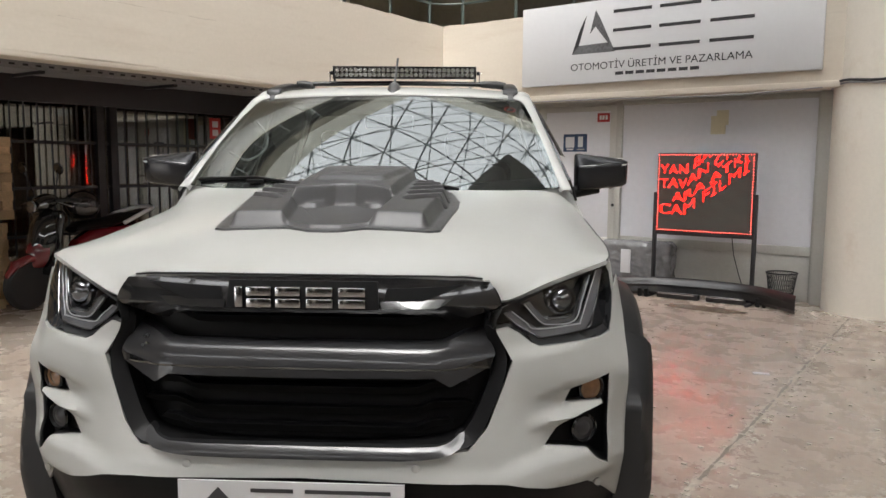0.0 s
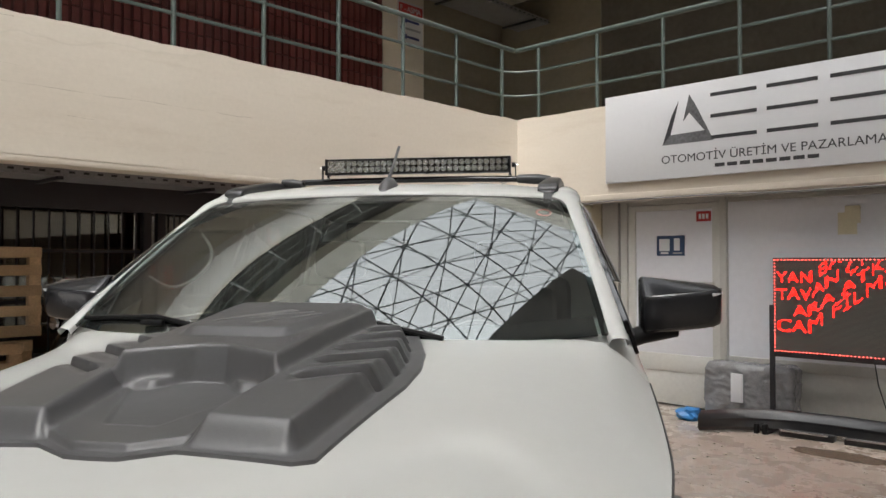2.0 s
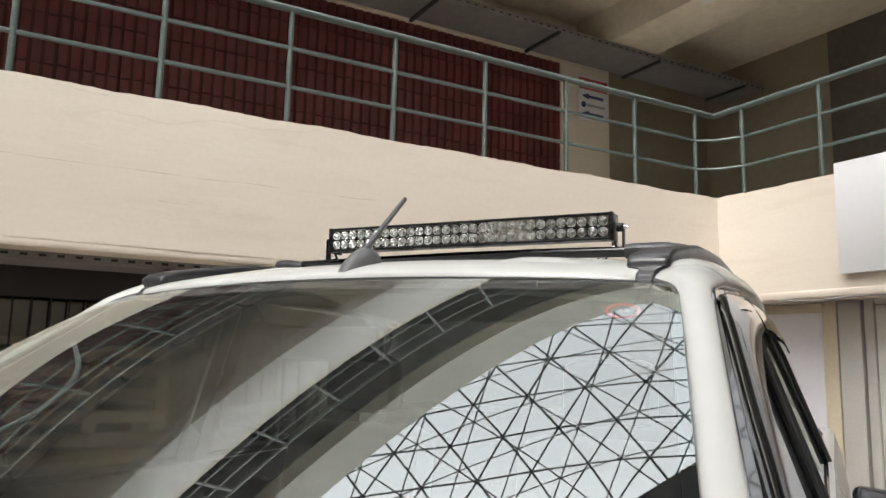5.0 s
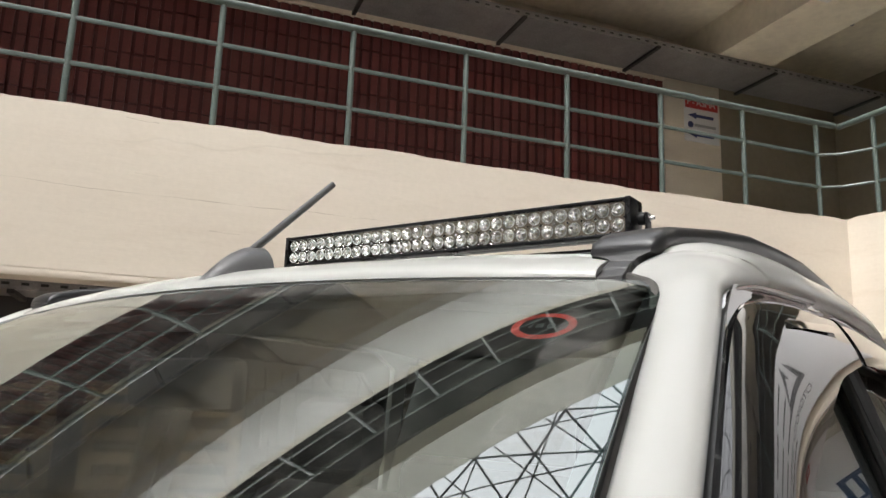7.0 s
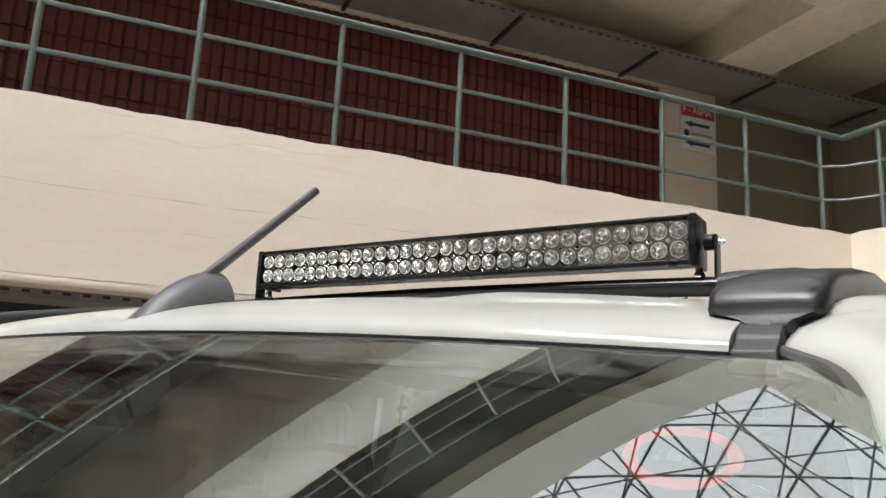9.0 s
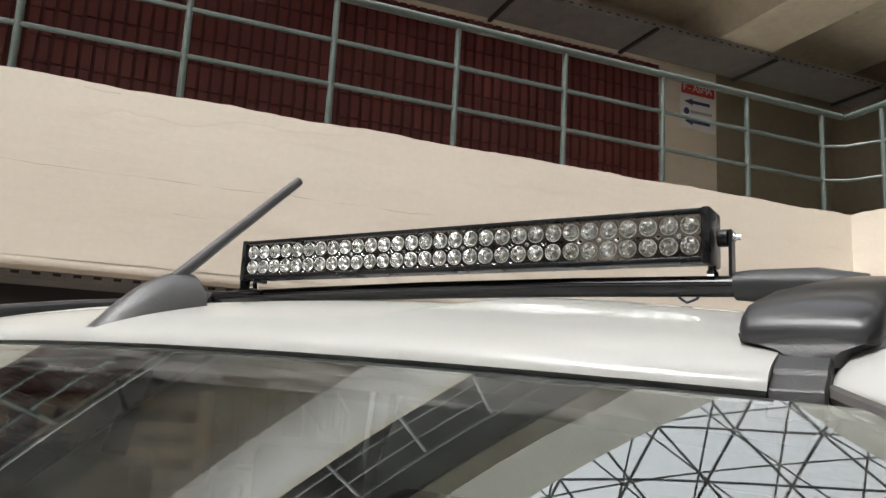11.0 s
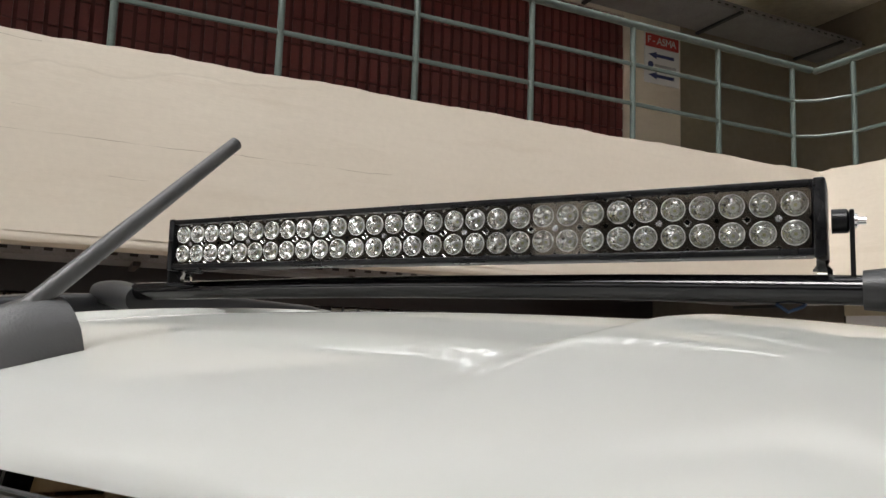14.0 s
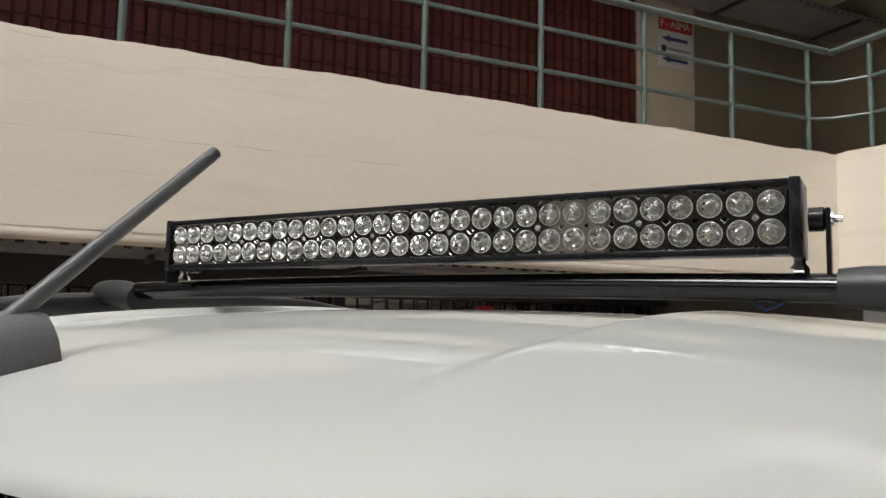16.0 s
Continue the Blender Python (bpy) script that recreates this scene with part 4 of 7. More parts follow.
words = "OTOMOTİV ÜRETİM VE PAZARLAMA".split()
full0, full1 = ink_span(" ".join(words), 0.113)
for k, word in enumerate(words):
    ends = ink_span(" ".join(words[:k + 1]), 0.113)[1]
    w0, w1 = ink_span(word, 0.113)
    scale_x = 2.02 / (full1 - full0)
    x = 0.65 + (ends - full0 - w1) * scale_x
    o = lettering("strapline_word", word, 0.113, Matrix.Translation((x, SFY - 0.001, 0.185)) @ pose(0, 0, 0, 90, 0, 0), M["sign_ink"], sign, 0.0008, "LEFT")
    o.data.transform(Matrix.Diagonal((scale_x, 1, 1, 1)))
for k in range(8):
    x = 1.20 + 0.12 * k
    flat([(x, 0.075), (x + 0.095, 0.075), (x + 0.095, 0.11), (x, 0.11)], M["sign_ink"], "address_bar", sign)

# ---- red lamp display on its stand ----
disp = thing("led_display", pose(-2.63, 7.92, 0), "red lit message display on a black steel stand", "display")
part("case", boxed((0, 0.0, 0.715), (1.02, 0.07, 1.565), 0.004), M["black_steel"], disp)
part("screen", boxed((0.012, -0.003, 0.727), (1.008, 0.0, 1.553)), M["led_off"], disp, "dark ribbed lamp matrix")
bm = bmesh.new()
for k in range(84):
    z = 0.735 + 0.81 * k / 83
    box(bm, (0.015, -0.005, z - 0.0022), (1.005, -0.003, z + 0.0022))
part("screen_ribs", bm, M["led_rib"], disp)
nx, nz = 34, 28
lamp_mesh = bpy.data.meshes.new("border_lamp")
lb = boxed((-0.004, -0.012, -0.004), (0.004, -0.005, 0.004), 0.0015)
lb.to_mesh(lamp_mesh)
lb.free()
lamp_mesh.materials.append(M["led_pale"])
spots = [(0.018 + 0.984 * k / (nx - 1), z) for k in range(nx) for z in (0.734, 1.546)] + [(x, 0.734 + 0.812 * k / (nz - 1)) for k in range(1, nz - 1) for x in (0.018, 1.002)]
for x, z in spots:
    o = new("border_lamp", lamp_mesh)
    o.parent = disp
    o.location = (x, 0, z)


def dotted(text, x, z, width, size, kink):
    """A message made of small square lamps on the matrix, sliding upwards beyond the kink."""
    o = lettering("scratch", text, size, Matrix(), M["led_red"], disp, 0.0, "LEFT")
    vs = [v.co.copy() for v in o.data.vertices]
    o.data.calc_loop_triangles()
    tris = [t.vertices[:] for t in o.data.loop_triangles]
    x0, x1 = min(v.x for v in vs), max(v.x for v in vs)
    old = o.data
    bpy.data.objects.remove(o)
    px = [(v.x - x0) / (x1 - x0) * width + x for v in vs]

    pz = [v.y + z + 0.35 * size for v in vs]
    bm = bmesh.new()
    pitch = 0.0118
    gx = np.arange(0.035, 0.99, pitch)
    gz = np.arange(0.750, 1.535, pitch)
    X, Z = np.meshgrid(gx, gz)
    hit = np.zeros(X.shape, bool)
    Q = Z - np.maximum(0, X - kink) * 0.72
    for t in tris:
        (ax, bx, cx), (az, bz, cz_) = ([px[i] for i in t], [pz[i] for i in t])
        d = (bz - cz_) * (ax - cx) + (cx - bx) * (az - cz_)
        if abs(d) < 1e-12:
            continue
        u = ((bz - cz_) * (X - cx) + (cx - bx) * (Q - cz_)) / d
        v = ((cz_ - az) * (X - cx) + (ax - cx) * (Q - cz_)) / d
        hit |= (u > -1e-6) & (v > -1e-6) & (u + v < 1.000001)
    for qx, qz in zip(X[hit], Z[hit]):
        box(bm, (qx - 0.0041, -0.008, qz - 0.0041), (qx + 0.0041, -0.005, qz + 0.0041))
    ob = part("message", bm, M["led_red"], disp, "red lit lettering of square lamps", 0)
    ob["kind"] = "stuff"


for text, x, z, width, size, kink in (("YAN BAŞ", 0.035, 1.335, 0.62, 0.140, 0.31), ("TAVAN ÇITA", 0.035, 1.19, 0.92, 0.140, 0.31), ("ARA ATKI", 0.175, 1.045, 0.76, 0.140, 0.31), ("CAM FİLMİ", 0.04, 0.90, 0.92, 0.160, 0.31)):
    dotted(text, x, z, width, size, kink)
for x in (-0.035, 1.015):
    part("stand_leg", boxed((x, 0.0, 0.0), (x + 0.04, 0.04, 1.14), 0.003), M["black_steel"], disp)
    part("foot", boxed((x, -0.16, 0.0), (x + 0.04, 0.2, 0.03), 0.003), M["black_steel"], disp)
part("cross_bar", boxed((0.005, 0.002, 0.68), (1.015, 0.04, 0.714), 0.003), M["black_steel"], disp)
part("lead", tubed([(0.80, 0.06, 0.70), (0.82, 0.09, 0.5), (0.87, 0.12, 0.3), (0.93, 0.16, 0.1), (0.97, 0.2, 0.012)], 0.005, 6), M["black_steel"], disp, "thin black power lead")

# ---- floor things by the shopfront ----
# detached bumper cover lying on the floor: a long shallow curved shell
shell = thing("bumper_cover", pose(-2.13, 7.88, 0, 0, 0, 4), "loose black plastic bumper cover on the floor", "car part")
bm = bmesh.new()
rows = []
for i in range(33):
    s = i / 32 * 2 - 1
    x = 1.0 * s
    y = -0.42 * abs(s) ** 3.2
    top = 0.215 - 0.02 * abs(s) ** 2
    prof = ((0.0, top - 0.01), (-0.035, top), (-0.075, top - 0.025), (-0.10, top - 0.075), (-0.085, top - 0.10), (-0.10, 0.055), (-0.07, 0.02 + 0.03 * (abs(s) < 0.5)))
    rows.append([bm.verts.new((x, y + 0.1 + p, z)) for p, z in prof])
for a, b in zip(rows, rows[1:]):
    for j in range(len(a) - 1):
        bm.faces.new((a[j], a[j + 1], b[j + 1], b[j]))
part("shell", thicken(up_facing(bm, (0, -1, 0.3)), 0.006), M["shell_black"], shell)
part("bracket", boxed((-0.42, -0.06, 0.0), (0.02, 0.06, 0.06), 0.008), M["shell_black"], shell)
part("bracket", boxed((0.1, -0.06, 0.0), (0.5, 0.04, 0.05), 0.008), M["shell_black"], shell)
for x in (-0.62, -0.55, 0.6, 0.66):
    part("clip", boxed((x, -0.1, 0.0), (x + 0.04, -0.04, 0.09), 0.008), M["black_plastic"], shell)
for x0, x1 in ((-0.4, -0.02), (0.12, 0.48)):
    part("foil_strip", boxed((x0, -0.075, 0.045), (x1, -0.062, 0.068), 0.003), M["satin"], shell)
# grey plastic-wrapped bundle against the wall
bag = thing("wrapped_bundle", pose(-2.96, 8.2, 0), "bundle wrapped in shiny grey plastic film", "bundle")
bm = boxed((-0.40, -0.13, 0.0), (0.44, 0.16, 0.56), 0.05)
bmesh.ops.subdivide_edges(bm, edges=[e for e in bm.edges if e.calc_length() > 0.1], cuts=34, use_grid_fill=True)
for v in bm.verts:
    c = v.co
    fold = abs(noise.noise((c.x * 9 + c.z * 7, c.y * 8, c.z * 9 - c.x * 7))) + 0.6 * abs(noise.noise((c.x * 24 - c.z * 17, c.y * 20, c.z * 22 + c.x * 11)))
    n = 0.012 - fold * 0.030 + noise.noise(c * 3) * 0.012
    out = Vector((c.x * 0.3, c.y, (c.z - 0.28) * 0.4)).normalized()
    v.co += out * n
    v.co.z = max(0.0, v.co.z)
part("wrap", bm, M["grey_film"], bag, "", 80)
part("label", boxed((-0.115, -0.160, 0.20), (0.0, -0.145, 0.47), 0.002), M["sign_white"], bag, "white paper label")
blue = thing("blue_bag", pose(-3.42, 7.92, 0), "crumpled bright blue plastic bag on the floor", "bag")
bm = bmesh.new()
bmesh.ops.create_icosphere(bm, subdivisions=3, radius=0.12)
for v in bm.verts:
    v.co *= 1 + 0.45 * noise.noise(v.co * 14)
    v.co = Vector((v.co.x * 1.1, v.co.y * 0.9, max(0.0, v.co.z * 0.6 + 0.05)))
part("film", bm, M["blue_bag"], blue, "", 20)
bin_ = thing("waste_bin", pose(-1.35, 8.12, 0), "dark mesh waste paper bin", "bin")
bm = bmesh.new()
for k in range(40):
    t0 = 2 * math.pi * k / 40
    for tw in (0.5, -0.5):
        tube(bm, [(0.105 * math.cos(t0), 0.105 * math.sin(t0), 0.01), (0.125 * math.cos(t0 + tw / 2), 0.125 * math.sin(t0 + tw / 2), 0.17), (0.148 * math.cos(t0 + tw), 0.148 * math.sin(t0 + tw), 0.335)], 0.0022, 4, False)
part("mesh", bm, M["black_steel"], bin_)
for r, z in ((0.15, 0.34), (0.105, 0.01)):
    part("hoop", tubed([(r * math.cos(radians(a)), r * math.sin(radians(a)), z) for a in range(0, 361, 15)], 0.007, 8), M["black_steel"], bin_)
part("base", lathe(bmesh.new(), ((0.10, 0.0), (0.105, 0.012), (0.0, 0.014)), 24), M["black_steel"], bin_)
# stain, joints and grit on the floor
bm = bmesh.new()
vs = []
for k in range(36):
    t = 2 * math.pi * k / 36
    r = 1 + 0.3 * noise.noise((math.cos(t) * 2, math.sin(t) * 2, 3.0))
    vs.append(bm.verts.new((-1.92 + 0.40 * r * math.cos(t), 7.42 + 0.14 * r * math.sin(t), 0.003)))
bm.faces.new(vs)
tagged(link("stain", bm, M["oil"]), "dark wet oil stain on the concrete", "stain", kind="structure")


def joint(name, pts, w, material, label, gaps=-2.0, seed=0.0):
    """A ragged filled groove between two points; stretches where the noise is below gaps are left out."""
    bm = bmesh.new()
    rows = []
    n = 900
    d = (Vector(pts[1]) - Vector(pts[0])).normalized()
    q = Vector((-d.y, d.x, 0))
    for i in range(n + 1):
        p = Vector(pts[0]).lerp(Vector(pts[1]), i / n)
        k = noise.noise(p * 1.1) * w * 0.35
        a, b = (w * max(0.08, 0.5 + 0.5 * noise.noise(p * 6 + Vector((o, seed, 0))) + 0.5 * noise.noise(p * 27 + Vector((o, seed, 3)))) * 0.5 for o in (0.0, 9.0))
        rows.append((bm.verts.new(p + q * (k + a)), bm.verts.new(p + q * (k - b)), noise.noise(p * 3.1 + Vector((0, 0, seed))) + 0.5 * noise.noise(p * 17)))
    for r0, r1 in zip(rows, rows[1:]):
        if r0[2] > gaps:
            bm.faces.new((r0[0], r0[1], r1[1], r1[0]))
    bmesh.ops.delete(bm, geom=[v for v in bm.verts if not v.link_faces], context="VERTS")
    return tagged(link(name, up_facing(bm), material), label, "floor joint", kind="structure")


joint("floor_joint_1", ((-0.60, -6.0, 0.0042), (-0.66, 8.0, 0.0042)), 0.034, M["joint_dark"], "worn dark expansion joint in the concrete", -0.15, 1.0)
joint("floor_joint_2", ((-0.60, -6.0, 0.0026), (-0.66, 8.0, 0.0026)), 0.085, M["joint_pale"], "pale crumbled edge of the floor joint", -0.45, 4.0)
joint("floor_joint_3", ((-5.5, 5.75, 0.003), (7.0, 5.25, 0.003)), 0.03, M["joint_pale"], "pale cross joint in the concrete", 0.0, 2.0)
grit = bmesh.new()
rg = random.Random(4)
for k in range(1500):
    x, y = rg.uniform(-3.6, 3.0), rg.uniform(1.0, 8.1)
    if k % 3 == 0:
        x = -0.63 + rg.gauss(0, 0.06)
    if k % 7 == 0:
        x, y = rg.uniform(-1.3, 1.0), rg.uniform(7.5, 8.0)
    s = rg.choice((0.006, 0.008, 0.01, 0.018))
    box(grit, (x, y, 0.0), (x + s * rg.uniform(0.7, 2), y + s, s * 0.35))
tagged(link("grit", grit, M["grit"]), "pale crumbs of concrete and litter on the floor", "debris", kind="stuff")
for x, y, w, r in ((-0.9, 5.2, 0.11, 20), (-1.5, 6.2, 0.06, 70), (0.3, 5.9, 0.08, 140)):
    lf = thing("paper_scrap", pose(x, y, 0.0, 0, 0, r), "torn white paper scrap on the floor", "litter", "litter")
    part("scrap", boxed((0, 0, 0.0), (w, w * 0.5, 0.003)), M["sign_white"], lf)

# ---- ground floor store on the west side ----
gate = thing("bar_gate", pose(-8.05, 0, 0), "black steel bar gate and screen across the store", "gate")
for z in (0.06, 0.62, 1.14, 1.64, 2.08):
    part("cross_rail", boxed((-0.012, -4.0, z - 0.016), (0.012, 8.4, z + 0.016)), M["black_steel"], gate)
y = -3.9
while y < 8.35:
    part("bar", boxed((-0.008, y - 0.008, 0.02), (0.008, y + 0.008, 2.28)), M["black_steel"], gate)
    y += 0.145
for y in (-1.6, 0.9, 4.62, 4.78, 6.9):
    part("gate_post", boxed((-0.04, y - 0.045, 0.0), (0.05, y + 0.045, 2.32), 0.004), M["black_steel"], gate)
part("header", boxed((-0.06, -4.0, 2.06), (0.06, 8.4, 2.46), 0.004), M["black_steel"], gate)
glz = thing("window_2", pose(-8.27, 0, 0), "reflecting glass front behind the bar gate", "window")
glz["kind"] = "structure"
part("pane", boxed((-0.004, -4.0, 0.0), (0.004, 8.4, 2.4)), M["store_glass"], glz)
# pale goods behind the glass
rg = random.Random(11)
for k in range(9):
    y = -0.5 + 0.98 * k
    bx = thing("covered_stack", pose(-8.72, y, 0), "stack of pale boxes behind the store glass", "stack", "covered stacks")
    part("stack", boxed((-0.3, 0.0, 0.0), (0.28, 0.94, 1.62 + 0.12 * rg.random()), 0.02), M["carton"], bx)
red = thing("red_panel", pose(-8.035, 6.14, 1.74), "small red fire notice on the gate", "notice")
part("sheet", boxed((0.0, 0.0, 0.0), (0.01, 0.17, 0.27), 0.002), M["red_label"], red)
for z in (0.04, 0.15):
    part("mark", boxed((0.0105, 0.04, z), (0.012, 0.13, z + 0.08)), M["sign_white"], red)


def pallet(m):
    """A wooden pallet standing on edge: x along its boards, z up, y its depth."""
    p = thing("pallet", m, "weathered wooden pallet standing on its edge", "pallet", "pallets by the gate")
    for z in (0.0, 0.185, 0.37, 0.555, 0.72):
        part("board", boxed((0, 0.0, z), (1.2, 0.02, z + 0.095), 0.003), M["wood"], p)
    for x in (0.0, 0.55, 1.1):
        part("stringer", boxed((x, 0.022, 0.0), (x + 0.1, 0.115, 0.81), 0.004), M["wood"], p)
    for z in (0.0, 0.36, 0.715):
        part("back_board", boxed((0, 0.117, z), (1.2, 0.137, z + 0.095), 0.003), M["wood"], p)
    return p


first = pallet(pose(-7.55, 2.14, 0.0, 0, 0, 90))
for x, y, z in ((-7.57, 2.22, 0.85), (-7.58, 0.86, 0.0), (-7.6, 0.82, 0.85), (-7.36, 2.0, 0.0), (-7.56, -0.42, 0.0), (-7.57, -0.4, 0.85)):
    copy_thing(first, pose(x, y, z, 0, 0, 90))

# scooter with a helmet on its seat
sc = thing("motor_scooter", pose(-7.12, 3.3, 0, 0, 0, 102), "black and dark red motor scooter parked on the floor", "scooter")
# x runs from its front wheel to its tail
for nm, x in (("front_wheel", 0.0), ("rear_wheel", 1.22)):
    w = new(nm)
    w.parent = sc
    mm = Matrix.Translation((x, 0, 0.24)) @ pose(0, 0, 0, 90, 0, 0)
    part("tyre", lathe(bmesh.new(), ((0.15, -0.045), (0.21, -0.05), (0.24, -0.025), (0.24, 0.025), (0.21, 0.05), (0.15, 0.045)), 30, mm), M["rubber"], w)
    part("rim", lathe(bmesh.new(), ((0.155, -0.04), (0.155, 0.04), (0.05, 0.03), (0.0, 0.03)), 24, mm), M["satin"], w)


def hull(sections, seg=14):
    """A closed body through oval sections (x, z centre, half width, half height)."""
    bm = bmesh.new()
    rings = []
    for x, z, w, h in sections:
        rings.append([bm.verts.new((x, w * math.cos(2 * math.pi * k / seg), z + h * math.sin(2 * math.pi * k / seg))) for k in range(seg)])
    for a, b in zip(rings, rings[1:]):
        for k in range(seg):
            bm.faces.new((a[k], a[(k + 1) % seg], b[(k + 1) % seg], b[k]))
    bm.faces.new(rings[0])
    bm.faces.new(rings[-1])
    bmesh.ops.recalc_face_normals(bm, faces=bm.faces[:])
    return bm


def leaning(bm, k, z0):
    for v in bm.verts:
        v.co.x += k * (v.co.z - z0)
    return bm


part("front_mudguard", hull([(-0.22, 0.34, 0.03, 0.03), (-0.14, 0.44, 0.07, 0.05), (0.0, 0.50, 0.085, 0.05), (0.15, 0.46, 0.08, 0.06), (0.22, 0.38, 0.05, 0.05)]), M["dark_red"], sc)
bm = bmesh.new()
box(bm, (0.14, -0.20, 0.32), (0.22, 0.20, 0.95), 0.04)
part("leg_shield", leaning(bm, 0.18, 0.4), M["gloss_black"], sc)
part("front_cowl", leaning(hull([(0.02, 0.62, 0.04, 0.16), (0.08, 0.66, 0.13, 0.24), (0.16, 0.68, 0.18, 0.28), (0.2, 0.68, 0.19, 0.29)]), 0.15, 0.5), M["gloss_black"], sc)
part("red_flank", leaning(hull([(0.0, 0.52, 0.02, 0.10), (0.06, 0.55, 0.12, 0.16), (0.13, 0.55, 0.16, 0.17)]), 0.15, 0.5), M["dark_red"], sc)
part("footboard", boxed((0.2, -0.17, 0.26), (0.62, 0.17, 0.33), 0.02), M["black_plastic"], sc)
part("tail_body", hull([(0.55, 0.50, 0.10, 0.14), (0.72, 0.56, 0.17, 0.18), (1.0, 0.60, 0.18, 0.17), (1.3, 0.68, 0.13, 0.11), (1.48, 0.72, 0.06, 0.05)]), M["dark_red"], sc)
part("seat", hull([(0.52, 0.74, 0.09, 0.03), (0.62, 0.77, 0.14, 0.05), (0.9, 0.78, 0.15, 0.055), (1.2, 0.83, 0.14, 0.05), (1.36, 0.84, 0.09, 0.03)]), M["black_plastic"], sc)
part("handlebar_cowl", hull([(0.12, 1.0, 0.05, 0.05), (0.17, 1.02, 0.12, 0.075), (0.25, 1.04, 0.13, 0.08), (0.33, 1.05, 0.08, 0.05)]), M["gloss_black"], sc)
for s in (1, -1):
    part("grip", tubed([(0.26, s * 0.10, 1.05), (0.31, s * 0.24, 1.06), (0.34, s * 0.36, 1.05)], 0.02, 8), M["rubber"], sc)
    part("brake_lever", tubed([(0.23, s * 0.2, 1.03), (0.25, s * 0.34, 1.0)], 0.007, 6), M["satin"], sc)
    mir = part("mirror_stem", tubed([(0.24, s * 0.14, 1.08), (0.22, s * 0.2, 1.25), (0.2, s * 0.24, 1.32)], 0.007, 6), M["black_steel"], sc)
    part("mirror_head", lathe(bmesh.new(), ((0.0, -0.012), (0.05, -0.01), (0.06, 0.0), (0.055, 0.01), (0.0, 0.012)), 18, Matrix.Translation((0.2, s * 0.25, 1.36)) @ pose(0, 0, 0, 0, 75, 0)), M["gloss_black"], mir)
part("headlamp", lathe(bmesh.new(), ((0.06, 0.0), (0.055, 0.02), (0.0, 0.03)), 20, Matrix.Translation((0.09, 0, 0.99)) @ pose(0, 0, 0, 0, -90, 0)), M["satin"], sc)
part("grab_rail", tubed([(1.05, 0.17, 0.78), (1.25, 0.19, 0.86), (1.5, 0.12, 0.92), (1.55, 0.0, 0.93), (1.5, -0.12, 0.92), (1.25, -0.19, 0.86), (1.05, -0.17, 0.78)], 0.022, 10), M["sign_white"], sc, "white grab rail")
part("exhaust", tubed([(0.75, -0.16, 0.3), (1.0, -0.19, 0.3), (1.4, -0.2, 0.36)], 0.045, 12), M["black_steel"], sc)
hm = thing("helmet", sc.matrix_world @ pose(0.66, 0, 0.86), "glossy black crash helmet with a pale mark on the scooter seat", "helmet")
bm = bmesh.new()
bmesh.ops.create_uvsphere(bm, u_segments=24, v_segments=16, radius=0.165)
for v in bm.verts:
    v.co = Vector((v.co.x * 1.12, v.co.y * 1.0, v.co.z * 0.95 + 0.12))
    v.co.z = max(v.co.z, -0.012)
part("shell", bm, M["gloss_black"], hm)
part("visor_trim", tubed([(-0.06, 0.137, 0.12), (0.05, 0.142, 0.10), (0.11, 0.115, 0.07)], 0.011, 6), M["satin"], hm)
part("visor_trim", tubed([(-0.06, -0.137, 0.12), (0.05, -0.142, 0.10), (0.11, -0.115, 0.07)], 0.011, 6), M["satin"], hm)

# ---- the pickup truck ----
# car axes: x across, y from nose to tail, z up; origin on the ground under the nose badge
CAR = pose(-1.085, 1.168, 0, 0, 0, 33.1)
truck = thing("pickup_truck", CAR, "pearl white double-cab pickup truck with black add-on trim", "pickup truck")
P = M


def nose(a, z):
    """Depth of the front fascia."""
    prof = smooth_at(((0.3, 0.06), (0.42, -0.02), (0.55, -0.07), (0.66, -0.06), (0.8, -0.03), (0.95, -0.01), (1.06, 0.0), (1.13, 0.02), (1.2, 0.06)), z)
    return 0.5 * abs(a) ** 3.7 * smooth_at(((0.4, 1.0), (0.6, 1.0), (0.72, 0.93), (0.85, 0.80), (0.95, 0.98), (1.13, 1.15)), z) + prof


def on_nose(off=0.0):
    return lambda a, z: Vector((a, nose(a, z) + off, z))


